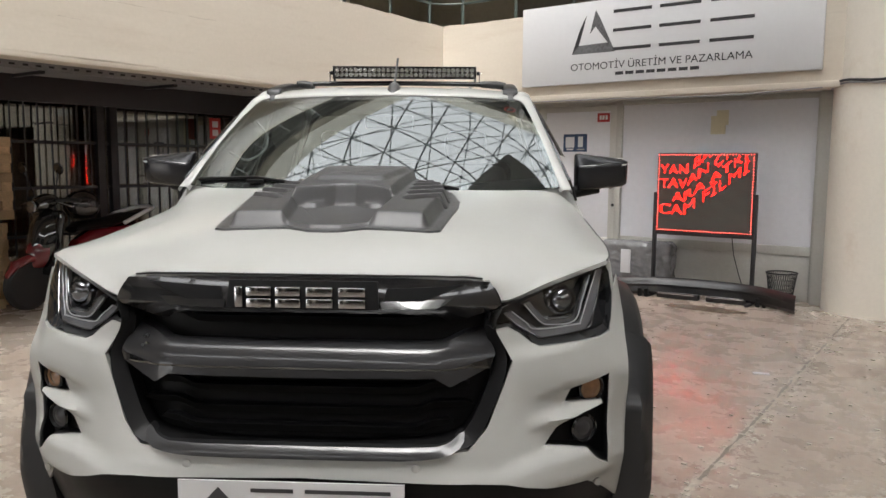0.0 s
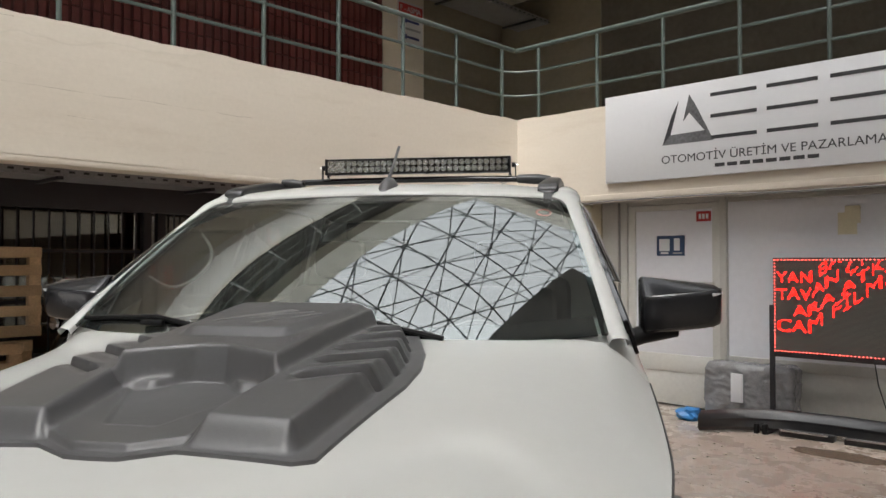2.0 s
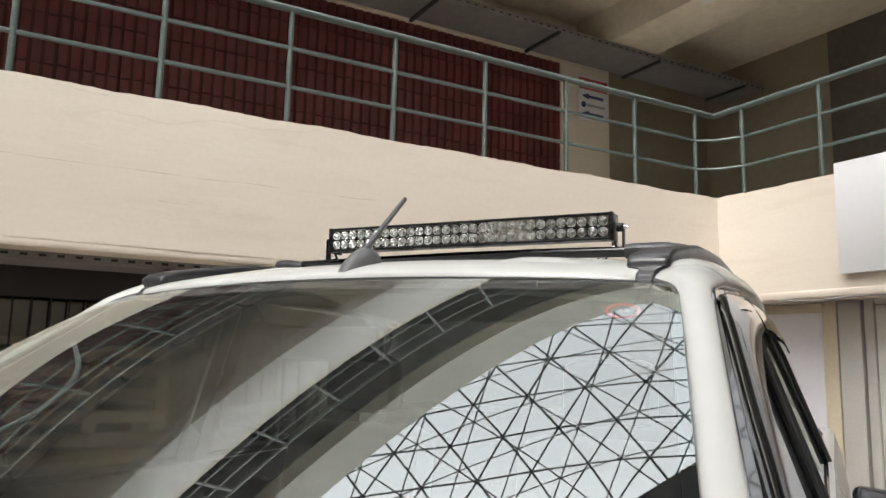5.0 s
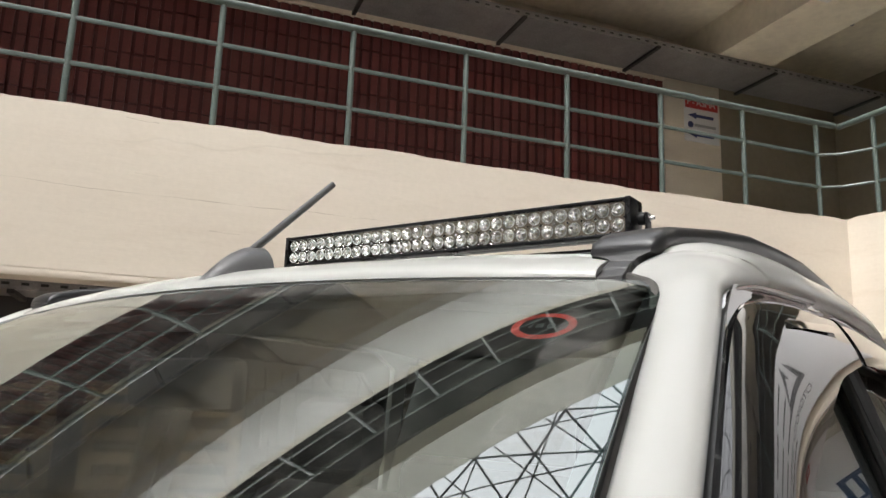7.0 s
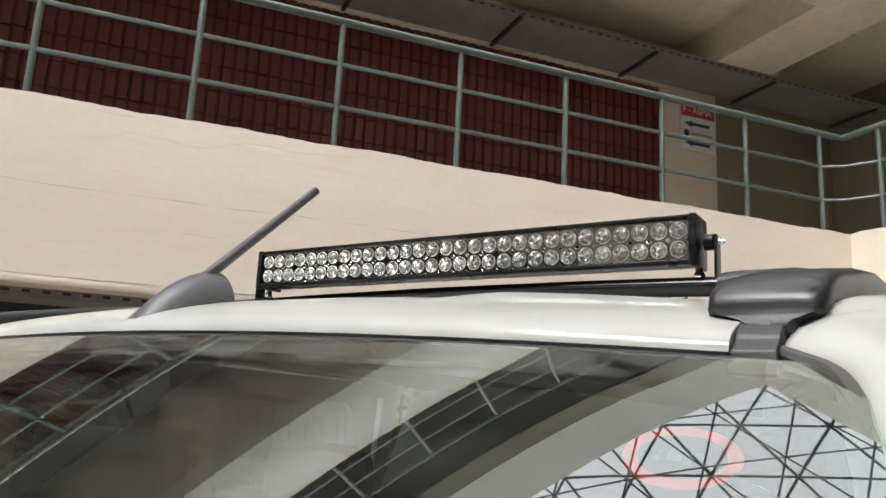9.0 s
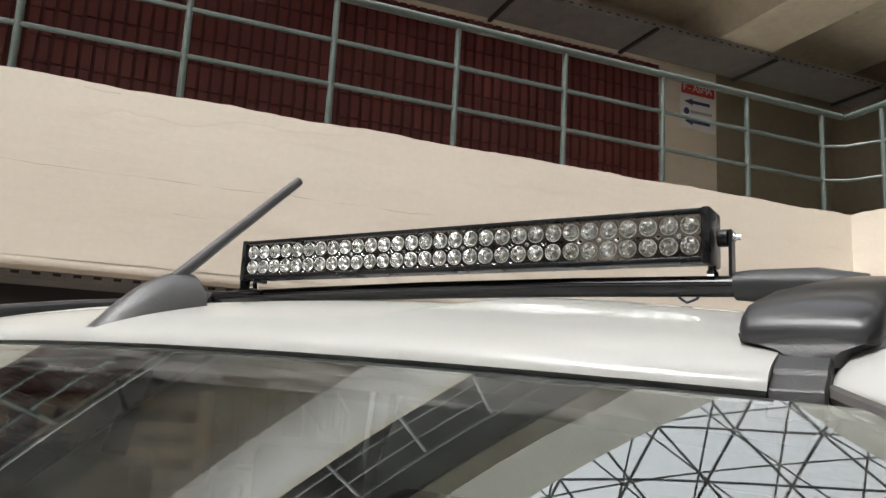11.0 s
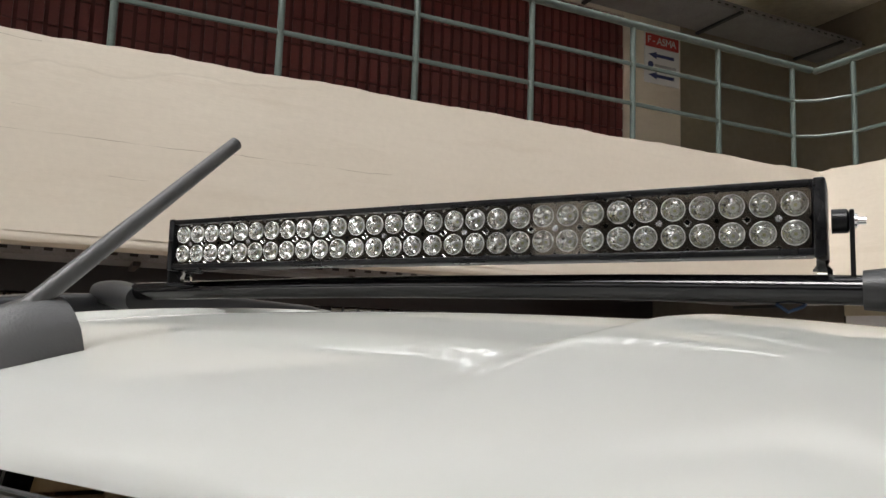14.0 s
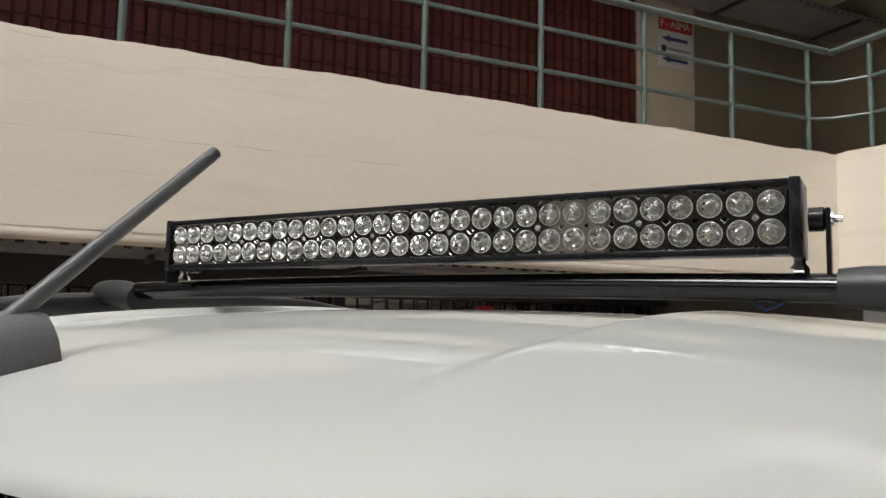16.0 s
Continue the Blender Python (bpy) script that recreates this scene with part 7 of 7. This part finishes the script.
part("cowl", panel([(-0.76, 1.20), (-0.5, 1.15), (0, 1.12), (0.5, 1.15), (0.76, 1.20), (0.80, 1.33), (0.5, 1.28), (0, 1.22), (-0.5, 1.28), (-0.80, 1.33)], lambda a, b: Vector((a, b, 1.282 - 0.02 * abs(a))), 0.02, 0.08, (0, 0, -1)), P["black_plastic"], truck)
# bed floor, tailgate, underbody
part("bed_floor", boxed((-0.80, 3.36, 0.75), (0.80, 5.1, 0.80), 0.01), P["black_plastic"], truck)
part("tailgate", boxed((-0.80, 5.08, 0.76), (0.80, 5.15, 1.30), 0.02), P["car_white"], truck)
part("rear_bumper", boxed((-0.85, 5.1, 0.48), (0.85, 5.25, 0.66), 0.03), P["chrome"], truck)
part("underbody", boxed((-0.70, 0.25, 0.28), (0.70, 5.0, 0.55), 0.05), P["black_plastic"], truck)
part("engine_bay", boxed((-0.55, 0.30, 0.55), (0.55, 1.25, 0.90), 0.05), P["black_plastic"], truck)
for s in (1, -1):
    part("tail_lamp", boxed((s * 0.76, 5.09, 0.85), (s * 0.87, 5.17, 1.25), 0.02), P["red_label"], truck)
    # wiper: arm, hub and blade
    line = ((0.47, 0.025), (0.24, 0.105), (-0.25, 0.085)) if s > 0 else ((-0.30, 0.05), (-0.62, 0.092), (-0.955, 0.03))
    wiper = part("wiper", tubed([wind(a, t, 0.012) for a, t in line], 0.007, 8), P["black_plastic"], truck)
    hub = wind(line[1][0], line[1][1] - 0.03, 0.012)
    part("hub", boxed(hub - Vector((0.035, 0.010, 0.008)), hub + Vector((0.035, 0.010, 0.008)), 0.005), P["black_plastic"], wiper)
    part("blade", tubed([wind(a, t + 0.012, 0.006) for a, t in line], 0.004, 6), P["rubber"], wiper)

# mirrors
for s in (1, -1):
    bm = bmesh.new()
    rows = []
    for u, d in ((0.0, 0.55), (0.012, 0.74), (0.035, 0.88), (0.08, 0.96), (0.2, 1.0), (0.4, 1.02), (0.6, 1.0), (0.78, 0.94), (0.9, 0.84), (0.96, 0.70), (0.985, 0.56), (1.0, 0.40)):
        inset = 0.012 * (1 - min(1.0, d / 0.9)) * 2
        zt, zk, zl = 0.088 - 0.026 * u - inset, 0.022 + 0.024 * u, -0.087 + 0.028 * u + inset
        ring = ((0.03, zt - 0.003), (0.004, zt), (-0.006, zt - 0.001), (-0.014, zt - 0.005), (-0.083 * d + 0.006, zk + 0.008), (-0.083 * d + 0.001, zk + 0.002), (-0.083 * d, zk - 0.003), (-0.084 * d, zk - 0.012), (-0.080 * d, 0.5 * (zk + zl)), (-0.068 * d, zl + 0.014), (-0.058 * d, zl + 0.004), (-0.048 * d, zl), (0.03, zl))
        rows.append([bm.verts.new((s * (0.894 + 0.236 * u), 1.63 + y, 1.393 + z)) for y, z in ring])
    for a, b in zip(rows, rows[1:]):
        for j in range(len(a)):
            bm.faces.new((a[j], a[(j + 1) % len(a)], b[(j + 1) % len(a)], b[j]))
    bm.faces.new(rows[0])
    bm.faces.new(rows[-1][::-1])
    bmesh.ops.recalc_face_normals(bm, faces=bm.faces[:])
    mirror = part("side_mirror", bm, P["mirror_cap"], truck, "gloss black door mirror", 60)
    part("mirror_glass", boxed((s * 0.905, 1.660, 1.325), (s * 1.12, 1.665, 1.462), 0.02), P["chrome"], mirror)
    bm = bmesh.new()
    tube(bm, [(s * 1.098, 1.556, 1.428), (s * 1.117, 1.574, 1.430), (s * 1.130, 1.605, 1.432)], 0.005, 8)
    part("repeater_lamp", bm, P["frost"], mirror, "clear side repeater strip")
    bm = bmesh.new()
    tube(bm, [(s * 0.83, 1.56, 1.285), (s * 0.90, 1.60, 1.305), (s * 1.0, 1.62, 1.325)], 0.028, 10)
    part("mirror_arm", bm, P["black_plastic"], mirror)

# roof rails: a flat-topped rib with a stepped foot at its front
for s in (1, -1):
    bm = bmesh.new()
    rows = []
    for b, a, z, w, h in ((1.952, 0.600, 1.781, 0.033, 0.004), (1.958, 0.602, 1.786, 0.037, 0.010), (1.975, 0.603, 1.793, 0.038, 0.013), (2.02, 0.604, 1.803, 0.036, 0.015), (2.08, 0.605, 1.812, 0.034, 0.017), (2.2, 0.607, 1.829, 0.032, 0.021), (2.32, 0.608, 1.845, 0.031, 0.022), (2.5, 0.609, 1.857, 0.030, 0.022), (2.66, 0.609, 1.864, 0.030, 0.022), (2.9, 0.609, 1.858, 0.030, 0.022), (3.1, 0.610, 1.838, 0.031, 0.020), (3.24, 0.612, 1.806, 0.033, 0.018), (3.32, 0.61, 1.778, 0.034, 0.012)):
        ring = []
        for k in range(16):
            t = 2 * math.pi * k / 16
            ct, st = math.cos(t), math.sin(t)
            ring.append(bm.verts.new((s * (a + w * abs(ct) ** 0.5 * (1 if ct > 0 else -1)), b, z + h * abs(st) ** 0.45 * (1 if st > 0 else -1))))
        rows.append(ring)
    for q, r in zip(rows, rows[1:]):
        for k in range(16):
            bm.faces.new((q[k], q[(k + 1) % 16], r[(k + 1) % 16], r[k]))
    bm.faces.new(rows[0])
    bm.faces.new(rows[-1][::-1])
    bmesh.ops.recalc_face_normals(bm, faces=bm.faces[:])
    rail = part("roof_rail", bm, P["grey_gloss"], truck, "dark grey roof rail", 50)
    bm = bmesh.new()
    side = ((1.920, 1.735), (1.921, 1.751), (1.934, 1.759), (1.9345, 1.762), (1.950, 1.771), (1.9505, 1.774), (1.972, 1.784), (2.0, 1.786), (2.0, 1.735))
    ends = [[bm.verts.new((s * x, y, z)) for y, z in side] for x in (0.5865, 0.6165)]
    for j in range(len(side)):
        bm.faces.new((ends[0][j], ends[0][(j + 1) % len(side)], ends[1][(j + 1) % len(side)], ends[1][j]))
    bm.faces.new(ends[0])
    bm.faces.new(ends[1][::-1])
    bmesh.ops.recalc_face_normals(bm, faces=bm.faces[:])
    bmesh.ops.bevel(bm, geom=bm.edges[:], offset=0.0015, segments=1, affect="EDGES")
    part("rail_foot", bm, P["clamp_black"], rail, "", 30)
    # skirt that draws in from the plate to the foot
    bm = bmesh.new()
    rows = []
    for z, x0, x1, y0 in ((1.783, 0.564, 0.639, 1.953), (1.7775, 0.566, 0.637, 1.951), (1.7755, 0.574, 0.632, 1.950), (1.773, 0.582, 0.626, 1.949), (1.769, 0.5865, 0.622, 1.947), (1.764, 0.587, 0.620, 1.944)):
        rows.append([bm.verts.new((s * x, y, z)) for x, y in ((x0, 2.02), (x0, y0 + 0.006), (x0 + 0.006, y0), (x1 - 0.006, y0), (x1, y0 + 0.006), (x1, 2.02))])
    for q, r in zip(rows, rows[1:]):
        for k in range(6):
            bm.faces.new((q[k], q[(k + 1) % 6], r[(k + 1) % 6], r[k]))
    bmesh.ops.recalc_face_normals(bm, faces=bm.faces[:])
    part("rail_skirt", bm, P["clamp_black"], rail, "", 50)
# antenna
ant = part("antenna_base", bmesh.new(), P["grey_plastic"], truck, "dark grey fin-shaped aerial base")
bm = bmesh.new()
rows = []
for i in range(9):
    t = i / 8
    y = 1.874 + 0.102 * t
    hh = 0.036 * math.sin(min(1, t * 1.2) * math.pi / 2) * (1.0 if t < 0.9 else 0.93)
    w = 0.009 + 0.024 * math.sin(min(1, t * 1.3) * math.pi / 2)
    ring = []
    for k in range(11):
        ang = math.pi * k / 10
        x = w * math.cos(ang) * (1 - 0.35 * math.sin(ang))
        ring.append(bm.verts.new((x + 0.015, y, roof_z(0, y) - 0.004 + hh * math.sin(ang) ** 0.8 + 0.004)))
    rows.append(ring)
for a, b in zip(rows, rows[1:]):
    for j in range(10):
        bm.faces.new((a[j], a[j + 1], b[j + 1], b[j]))
bm.faces.new(rows[0])
bm.faces.new(rows[-1])
bmesh.ops.recalc_face_normals(bm, faces=bm.faces[:])
bm.to_mesh(ant.data)
bm.free()
ant.data.shade_smooth()
ant.data.set_sharp_from_angle(angle=radians(50))
part("aerial_mast", tubed([(0.018, 1.93, 1.815), (0.018, 1.957, 1.834), (0.0165, 2.116, 1.975)], 0.0075, 12, 0.0055), P["grey_plastic"], ant)

# dusty smears along the glass's upper edge
part("dust_band", wind_sheet(-0.965, 0.965, 0.945, 0.995, 0.0008, 0, 30), P["dust"], ws, "grey dusty smears along the upper edge")
part("dust_band", wind_sheet(0.90, 0.965, 0.60, 0.945, 0.0008, 0, 24), P["dust"], ws, "grey dusty smears along the upper edge")
# an even, very thin pale film over the whole glass that lifts its darks
part("dust_veil", wind_sheet(-0.975, 0.975, 0.02, 0.995, 0.0005, 0, 30), P["veil"], ws, "very thin pale film over the glass")
# round red-edged sticker on the glass
st = part("sticker", bmesh.new(), P["sticker_red"], ws, "round red-edged sticker with a dark mark")
bm = bmesh.new()
ra, rb = [], []
for k in range(32):
    t = 2 * math.pi * k / 32
    ra.append(bm.verts.new(wind(0.876 + 0.040 * math.cos(t), 0.851 + 0.036 * math.sin(t), -0.003)))
    rb.append(bm.verts.new(wind(0.876 + 0.030 * math.cos(t), 0.851 + 0.025 * math.sin(t), -0.003)))
for k in range(32):
    bm.faces.new((ra[k], ra[(k + 1) % 32], rb[(k + 1) % 32], rb[k]))
up_facing(bm, (0, -0.5, 1))
bm.to_mesh(st.data)
bm.free()

part("sticker_mark", panel([(0.857, 0.847), (0.863, 0.857), (0.861, 0.844)], lambda a, t: wind(a, t, -0.003), 0.0, 0.05), P["sign_ink"], st)
for a0 in (0.867, 0.881):
    part("sticker_mark", panel([(a0, 0.845), (a0 + 0.009, 0.845), (a0 + 0.009, 0.856), (a0, 0.856)], lambda a, t: wind(a, t, -0.003), 0.0, 0.05), P["sign_ink"], st)

# --- cabin ---
dash = part("dashboard", panel([(-0.72, 1.32), (0.72, 1.32), (0.74, 1.72), (-0.74, 1.72)], lambda a, b: Vector((a, b, 1.255 - 0.9 * max(0, b - 1.6) ** 1.3 + 0.02 * math.cos(a * 4))), 0.25, 0.06, (0, 0.2, -1)), P["dash_grey"], truck, "dark grey moulded dashboard")
for a in (-0.45, 0.0, 0.45):
    part("vent_slot", panel([(a - 0.16, 1.37), (a + 0.16, 1.37), (a + 0.16, 1.41), (a - 0.16, 1.41)], lambda x, b: Vector((x, b, 1.281 + 0.02 * math.cos(x * 4) - 0.006)), 0.006, 0.1, (0, 0, -1)), P["rubber"], dash)
wheel_pts = [(0.37 + 0.18 * math.cos(t), 1.80 + 0.06 * math.sin(t), 1.14 + 0.17 * math.sin(t)) for t in [2 * math.pi * k / 28 for k in range(29)]]
sw = part("steering_wheel", tubed(wheel_pts, 0.015, 8), P["cabin"], truck)
part("spoke", tubed([(0.20, 1.81, 1.15), (0.37, 1.78, 1.13), (0.54, 1.81, 1.15)], 0.02, 8), P["cabin"], sw)
for a in (-0.37, 0.37):
    seat = part("seat_base", boxed((a - 0.25, 1.95, 0.72), (a + 0.25, 2.45, 0.88), 0.06), P["seat"], truck)
    bk = boxed((a - 0.24, 2.38, 0.85), (a + 0.24, 2.52, 1.42), 0.06)
    for v in bk.verts:
        v.co.y += 0.22 * (v.co.z - 0.85)
    part("backrest", bk, P["seat"], seat)
    part("headrest", boxed((a - 0.12, 2.52, 1.45), (a + 0.12, 2.62, 1.62), 0.04), P["seat"], seat)
rear = part("rear_bench", boxed((-0.66, 2.75, 0.74), (0.66, 3.2, 0.9), 0.05), P["seat"], truck)
part("bench_back", boxed((-0.66, 3.12, 0.88), (0.66, 3.26, 1.45), 0.06), P["seat"], rear)
part("grab_handle", tubed([spline([wind(-0.95, 0.40, -0.05), wind(-0.86, 0.44, -0.11), wind(-0.80, 0.58, -0.12), wind(-0.84, 0.72, -0.10), wind(-0.93, 0.78, -0.05)], k / 14) for k in range(15)], 0.006, 8), P["handle_grey"], truck)
part("inner_mirror", boxed((-0.12, 1.86, 1.60), (0.12, 1.89, 1.67), 0.02), P["black_plastic"], truck)
part("cabin_floor", boxed((-0.8, 1.3, 0.50), (0.8, 3.3, 0.56), 0.02), P["cabin"], truck)
part("firewall", boxed((-0.8, 1.27, 0.5), (0.8, 1.31, 1.24), 0.01), P["cabin"], truck)

# ---- roof bar and lamp bar on the truck ----
cross = thing("roof_cross_bar", CAR, "black round roof cross bar in plastic end clamps", "roof bar")
bm = bmesh.new()
# a slightly flattened round section
sect = [(0.0165 * math.cos(radians(q)), 0.0130 * math.sin(radians(q))) for q in range(0, 360, 15)]
rows = [[bm.verts.new((x, 2.422 + y, z0 + z)) for y, z in sect] for x, z0 in ((-0.50, 1.876), (-0.25, 1.879), (0.0, 1.880), (0.25, 1.878), (0.46, 1.874))]
for q, r in zip(rows, rows[1:]):
    for j in range(len(sect)):
        bm.faces.new((q[j], q[(j + 1) % len(sect)], r[(j + 1) % len(sect)], r[j]))
bm.faces.new(rows[0])
bm.faces.new(rows[-1])
bmesh.ops.recalc_face_normals(bm, faces=bm.faces[:])
part("bar", bm, M["bar_black"], cross, "glossy black bar", 60)
for s, x0, x1 in ((1, 0.452, 0.592), (-1, -0.592, -0.495)):
    bm = hull([(x0, 1.874, 0.019, 0.017), (x0 + 0.02, 1.874, 0.021, 0.019), (x1 - 0.05, 1.871, 0.024, 0.022), (x1, 1.863, 0.025, 0.021)], 14)
    for v in bm.verts:
        v.co.y += 2.42
    part("end_clamp", bm, M["clamp_black"], cross, "dark plastic end clamp")

LB0, LB1 = Vector((-0.376, 2.379, 0)), Vector((0.423, 2.41, 0))
ang = math.degrees(math.atan2(LB1.y - LB0.y, LB1.x - LB0.x))
LBL = (LB1 - LB0).length
bar = thing("light_bar", CAR @ pose(LB0.x, LB0.y, 1.903, 0, 0, ang), "black lamp bar with two rows of round reflectors", "light bar")
H0, H1 = 0.0, 0.067
bm = bmesh.new()
# housing: a hollow frame with cooling ribs behind
box(bm, (0.008, 0.016, H0 + 0.002), (LBL - 0.008, 0.045, H1 - 0.002), 0.003)
part("housing", bm, M["satin_black"], bar)
part("top_lip", boxed((0.006, -0.0085, H1 - 0.0065), (LBL - 0.006, 0.014, H1), 0.002), M["satin_black"], bar)
part("bottom_lip", boxed((0.006, -0.0085, H0), (LBL - 0.006, 0.014, H0 + 0.0065), 0.002), M["satin_black"], bar)
ribs = bmesh.new()
for k in range(9):
    z = 0.006 + 0.055 * k / 8
    box(ribs, (0.01, 0.045, z), (LBL - 0.01, 0.062, z + 0.0025))
part("cooling_ribs", ribs, M["satin_black"], bar)
for x0, x1 in ((-0.003, 0.007), (LBL - 0.007, LBL + 0.003)):
    part("end_cap", boxed((x0, -0.0092, -0.002), (x1, 0.05, H1 + 0.001), 0.002), M["satin_black"], bar)
N = 30
pitch = (LBL - 0.017) / N
LX0 = 0.0085 + pitch / 2
rad = 0.0107
cz = (0.0205, 0.0465)
# mirror-black reflector sheet with round holes, in three lengths
seg = 24
sheet_a = bmesh.new()
for i in range(N):
    bm = sheet_a
    for z in cz:
        x = LX0 + pitch * i
        x0, x1 = x - pitch / 2, x + pitch / 2
        z0, z1 = (0.0068, 0.0335) if z < 0.03 else (0.0335, 0.0602)
        ring, edge = [], []
        for k in range(seg):
            t = 2 * math.pi * (k + 0.5) / seg
            c, s_ = math.cos(t), math.sin(t)
            ring.append(bm.verts.new((x + rad * c, -0.0035, z + rad * s_)))
            q = max(abs(c), abs(s_))
            edge.append(bm.verts.new((min(max(x + c / q * pitch / 2, x0), x1), -0.0035, min(max(z + s_ / q * 0.0137, z0), z1))))
        for k in range(seg):
            bm.faces.new((ring[k], ring[(k + 1) % seg], edge[(k + 1) % seg], edge[k]))
part("reflector_sheet", up_facing(sheet_a, (0, -1, 0)), M["mirror_black"], bar, "mirror-finish reflector sheet")
# one reflector cup and its lamp chip, shared by all
cup = bmesh.new()
prof = ((rad * 1.05, 0.0004), (rad * 1.05, -0.0008), (rad * 1.025, -0.0012), (rad, -0.0008), (rad * 0.97, 0.0006), (rad * 0.90, 0.0030), (rad * 0.78, 0.0056), (rad * 0.60, 0.0080), (0.0042, 0.0096), (0.0040, 0.0088), (0.0020, 0.0088))
rings = []
for r, y in prof:
    flute = 0.06 * step(rad * 0.98 - r, 0.0, rad * 0.12) * step(r, 0.0042, 0.006)
    saw = [1 + flute * (k % 3 - 1) for k in range(seg)]
    rings.append([cup.verts.new((r * saw[k] * math.cos(2 * math.pi * k / seg), y, r * saw[k] * math.sin(2 * math.pi * k / seg))) for k in range(seg)])
for a, b in zip(rings, rings[1:]):
    for k in range(seg):
        cup.faces.new((a[k], a[(k + 1) % seg], b[(k + 1) % seg], b[k]))
cup.faces.new(rings[-1])
up_facing(cup, (0, -1, 0))
spot_mesh = bpy.data.meshes.new("reflector")
cup.to_mesh(spot_mesh)
for k in ("bowl_chrome", "rim_bright", "chip_base"):
    spot_mesh.materials.append(M[k])
for f in spot_mesh.polygons:
    r = math.hypot(f.center.x, f.center.z)
    f.material_index = 1 if r > rad * 0.99 else 2 if r < 0.0041 else 0
chip_mesh = bpy.data.meshes.new("lamp_chip")
cb = boxed((-0.0014, 0.0078, -0.0014), (0.0014, 0.0090, 0.0014), 0.0003)
cb.to_mesh(chip_mesh)
cb.free()
chip_mesh.materials.append(M["chip"])
for i in range(N):
    for z in cz:
        o = new("reflector", spot_mesh)
        o.parent = bar
        o.location = (LX0 + pitch * i, -0.004, z)
        o.rotation_euler = (0, (i * 37 % 7) * 0.03, 0)
        c = new("lamp_chip", chip_mesh)
        c.parent = o
# diamond marks, screws and small chevrons between the cups
for i in range(N - 1):
    x = LX0 + pitch * (i + 0.5)
    if i % 2:
        bm = bmesh.new()
        tube(bm, [(x - 0.0036, -0.0042, 0.0335), (x, -0.0042, 0.0371), (x + 0.0036, -0.0042, 0.0335), (x, -0.0042, 0.0299), (x - 0.0036, -0.0042, 0.0335)], 0.0005, 5)
        part("diamond_mark", bm, M["bright_chrome"], bar)
    elif i % 4 == 0:
        part("screw", lathe(bmesh.new(), ((0.0030, 0), (0.0030, 0.001), (0.0012, 0.0016), (0.0, 0.0016)), 10, Matrix.Translation((x, -0.0035, 0.0335)) @ pose(0, 0, 0, 90, 0, 0)), M["satin"], bar)
    for z, d in ((0.0600, -1), (0.0070, 1)):
        part("chevron", tubed([(x - 0.003, -0.0042, z), (x, -0.0042, z + d * 0.003), (x + 0.003, -0.0042, z)], 0.0005, 5), M["bright_chrome"], bar)
part("lens", boxed((0.009, -0.0062, 0.0068), (LBL - 0.009, -0.0056, 0.0602)), M["lens_clear"], bar).visible_shadow = False
# end brackets
for s, x in ((1, LBL + 0.006), (-1, -0.006)):
    br = part("bracket", bmesh.new(), M["satin_black"], bar, "black folded bracket with a steel bolt")
    bm = bmesh.new()
    box(bm, (x + s * 0.014, 0.012, -0.018), (x + s * 0.018, 0.034, 0.042), 0.001)
    box(bm, (x - s * 0.02, 0.010, -0.021), (x + s * 0.018, 0.036, -0.0175), 0.001)
    bm.to_mesh(br.data)
    bm.free()
    part("boss", lathe(bmesh.new(), ((0.011, 0.0), (0.011, 0.012), (0.008, 0.014), (0.0, 0.014)), 18, Matrix.Translation((x, 0.023, 0.033)) @ pose(0, 0, 0, 0, s * 90, 0)), M["satin_black"], br)
    part("bolt", lathe(bmesh.new(), ((0.0065, 0.016), (0.0065, 0.020), (0.0035, 0.021), (0.0035, 0.027), (0.0, 0.027)), 12, Matrix.Translation((x, 0.023, 0.033)) @ pose(0, 0, 0, 0, s * 90, 0)), M["bright_chrome"], br)
    part("nut", lathe(bmesh.new(), ((0.008, -0.016), (0.008, -0.010), (0.005, -0.006), (0.005, 0.0), (0.0, 0.0)), 6, Matrix.Translation((x - s * 0.008, 0.023, 0.0))), M["bright_chrome"], br)

tie = thing("cable_tie", CAR @ pose(0.405, 2.425, 1.858), "loose blue cable tie end under the roof bar", "cable tie")
part("strip", tubed([(0.006, 0.0, 0.012), (0.0, -0.002, 0.002), (-0.012, -0.004, -0.003), (-0.022, -0.003, 0.004)], 0.0018, 6), M["blue_label"], tie)

# ---- facade tiles, last ----
tile = boxed((0.0, -0.036, 0.0), (0.022, 0.036, 0.219), 0.004)
tile_mesh = bpy.data.meshes.new("tile")
tile.to_mesh(tile_mesh)
tile.free()
tile_mesh.materials.append(M["red_tile"])
upper = bpy.data.objects["wall_west_upper"]
rg = random.Random(5)
rest = bmesh.new()
y = 7.945
col = 0
while y > -3.0:
    for r in range(7):
        z = 3.88 + 0.235 * r + (0.008 if col % 2 else 0.0) + rg.uniform(-0.006, 0.006)
        x = GX - 0.031 + rg.uniform(-0.003, 0.004)
        if y > 4.4:
            o = new("tile", tile_mesh)
            o.parent = upper
            o.location = (x, y, z)
        else:
            bm = rest
            vs = [bm.verts.new((x + dx, y + dy, z + dz)) for dx in (0, 0.022) for dy in (-0.036, 0.036) for dz in (0, 0.219)]
            for q in ((4, 6, 7, 5), (0, 4, 5, 1), (6, 2, 3, 7), (1, 5, 7, 3), (0, 2, 6, 4)):
                bm.faces.new([vs[i] for i in q])
    y -= 0.105
    col += 1
ob = part("tile_field", rest, M["red_tile"], upper, "", 0)
ob["kind"] = "stuff"
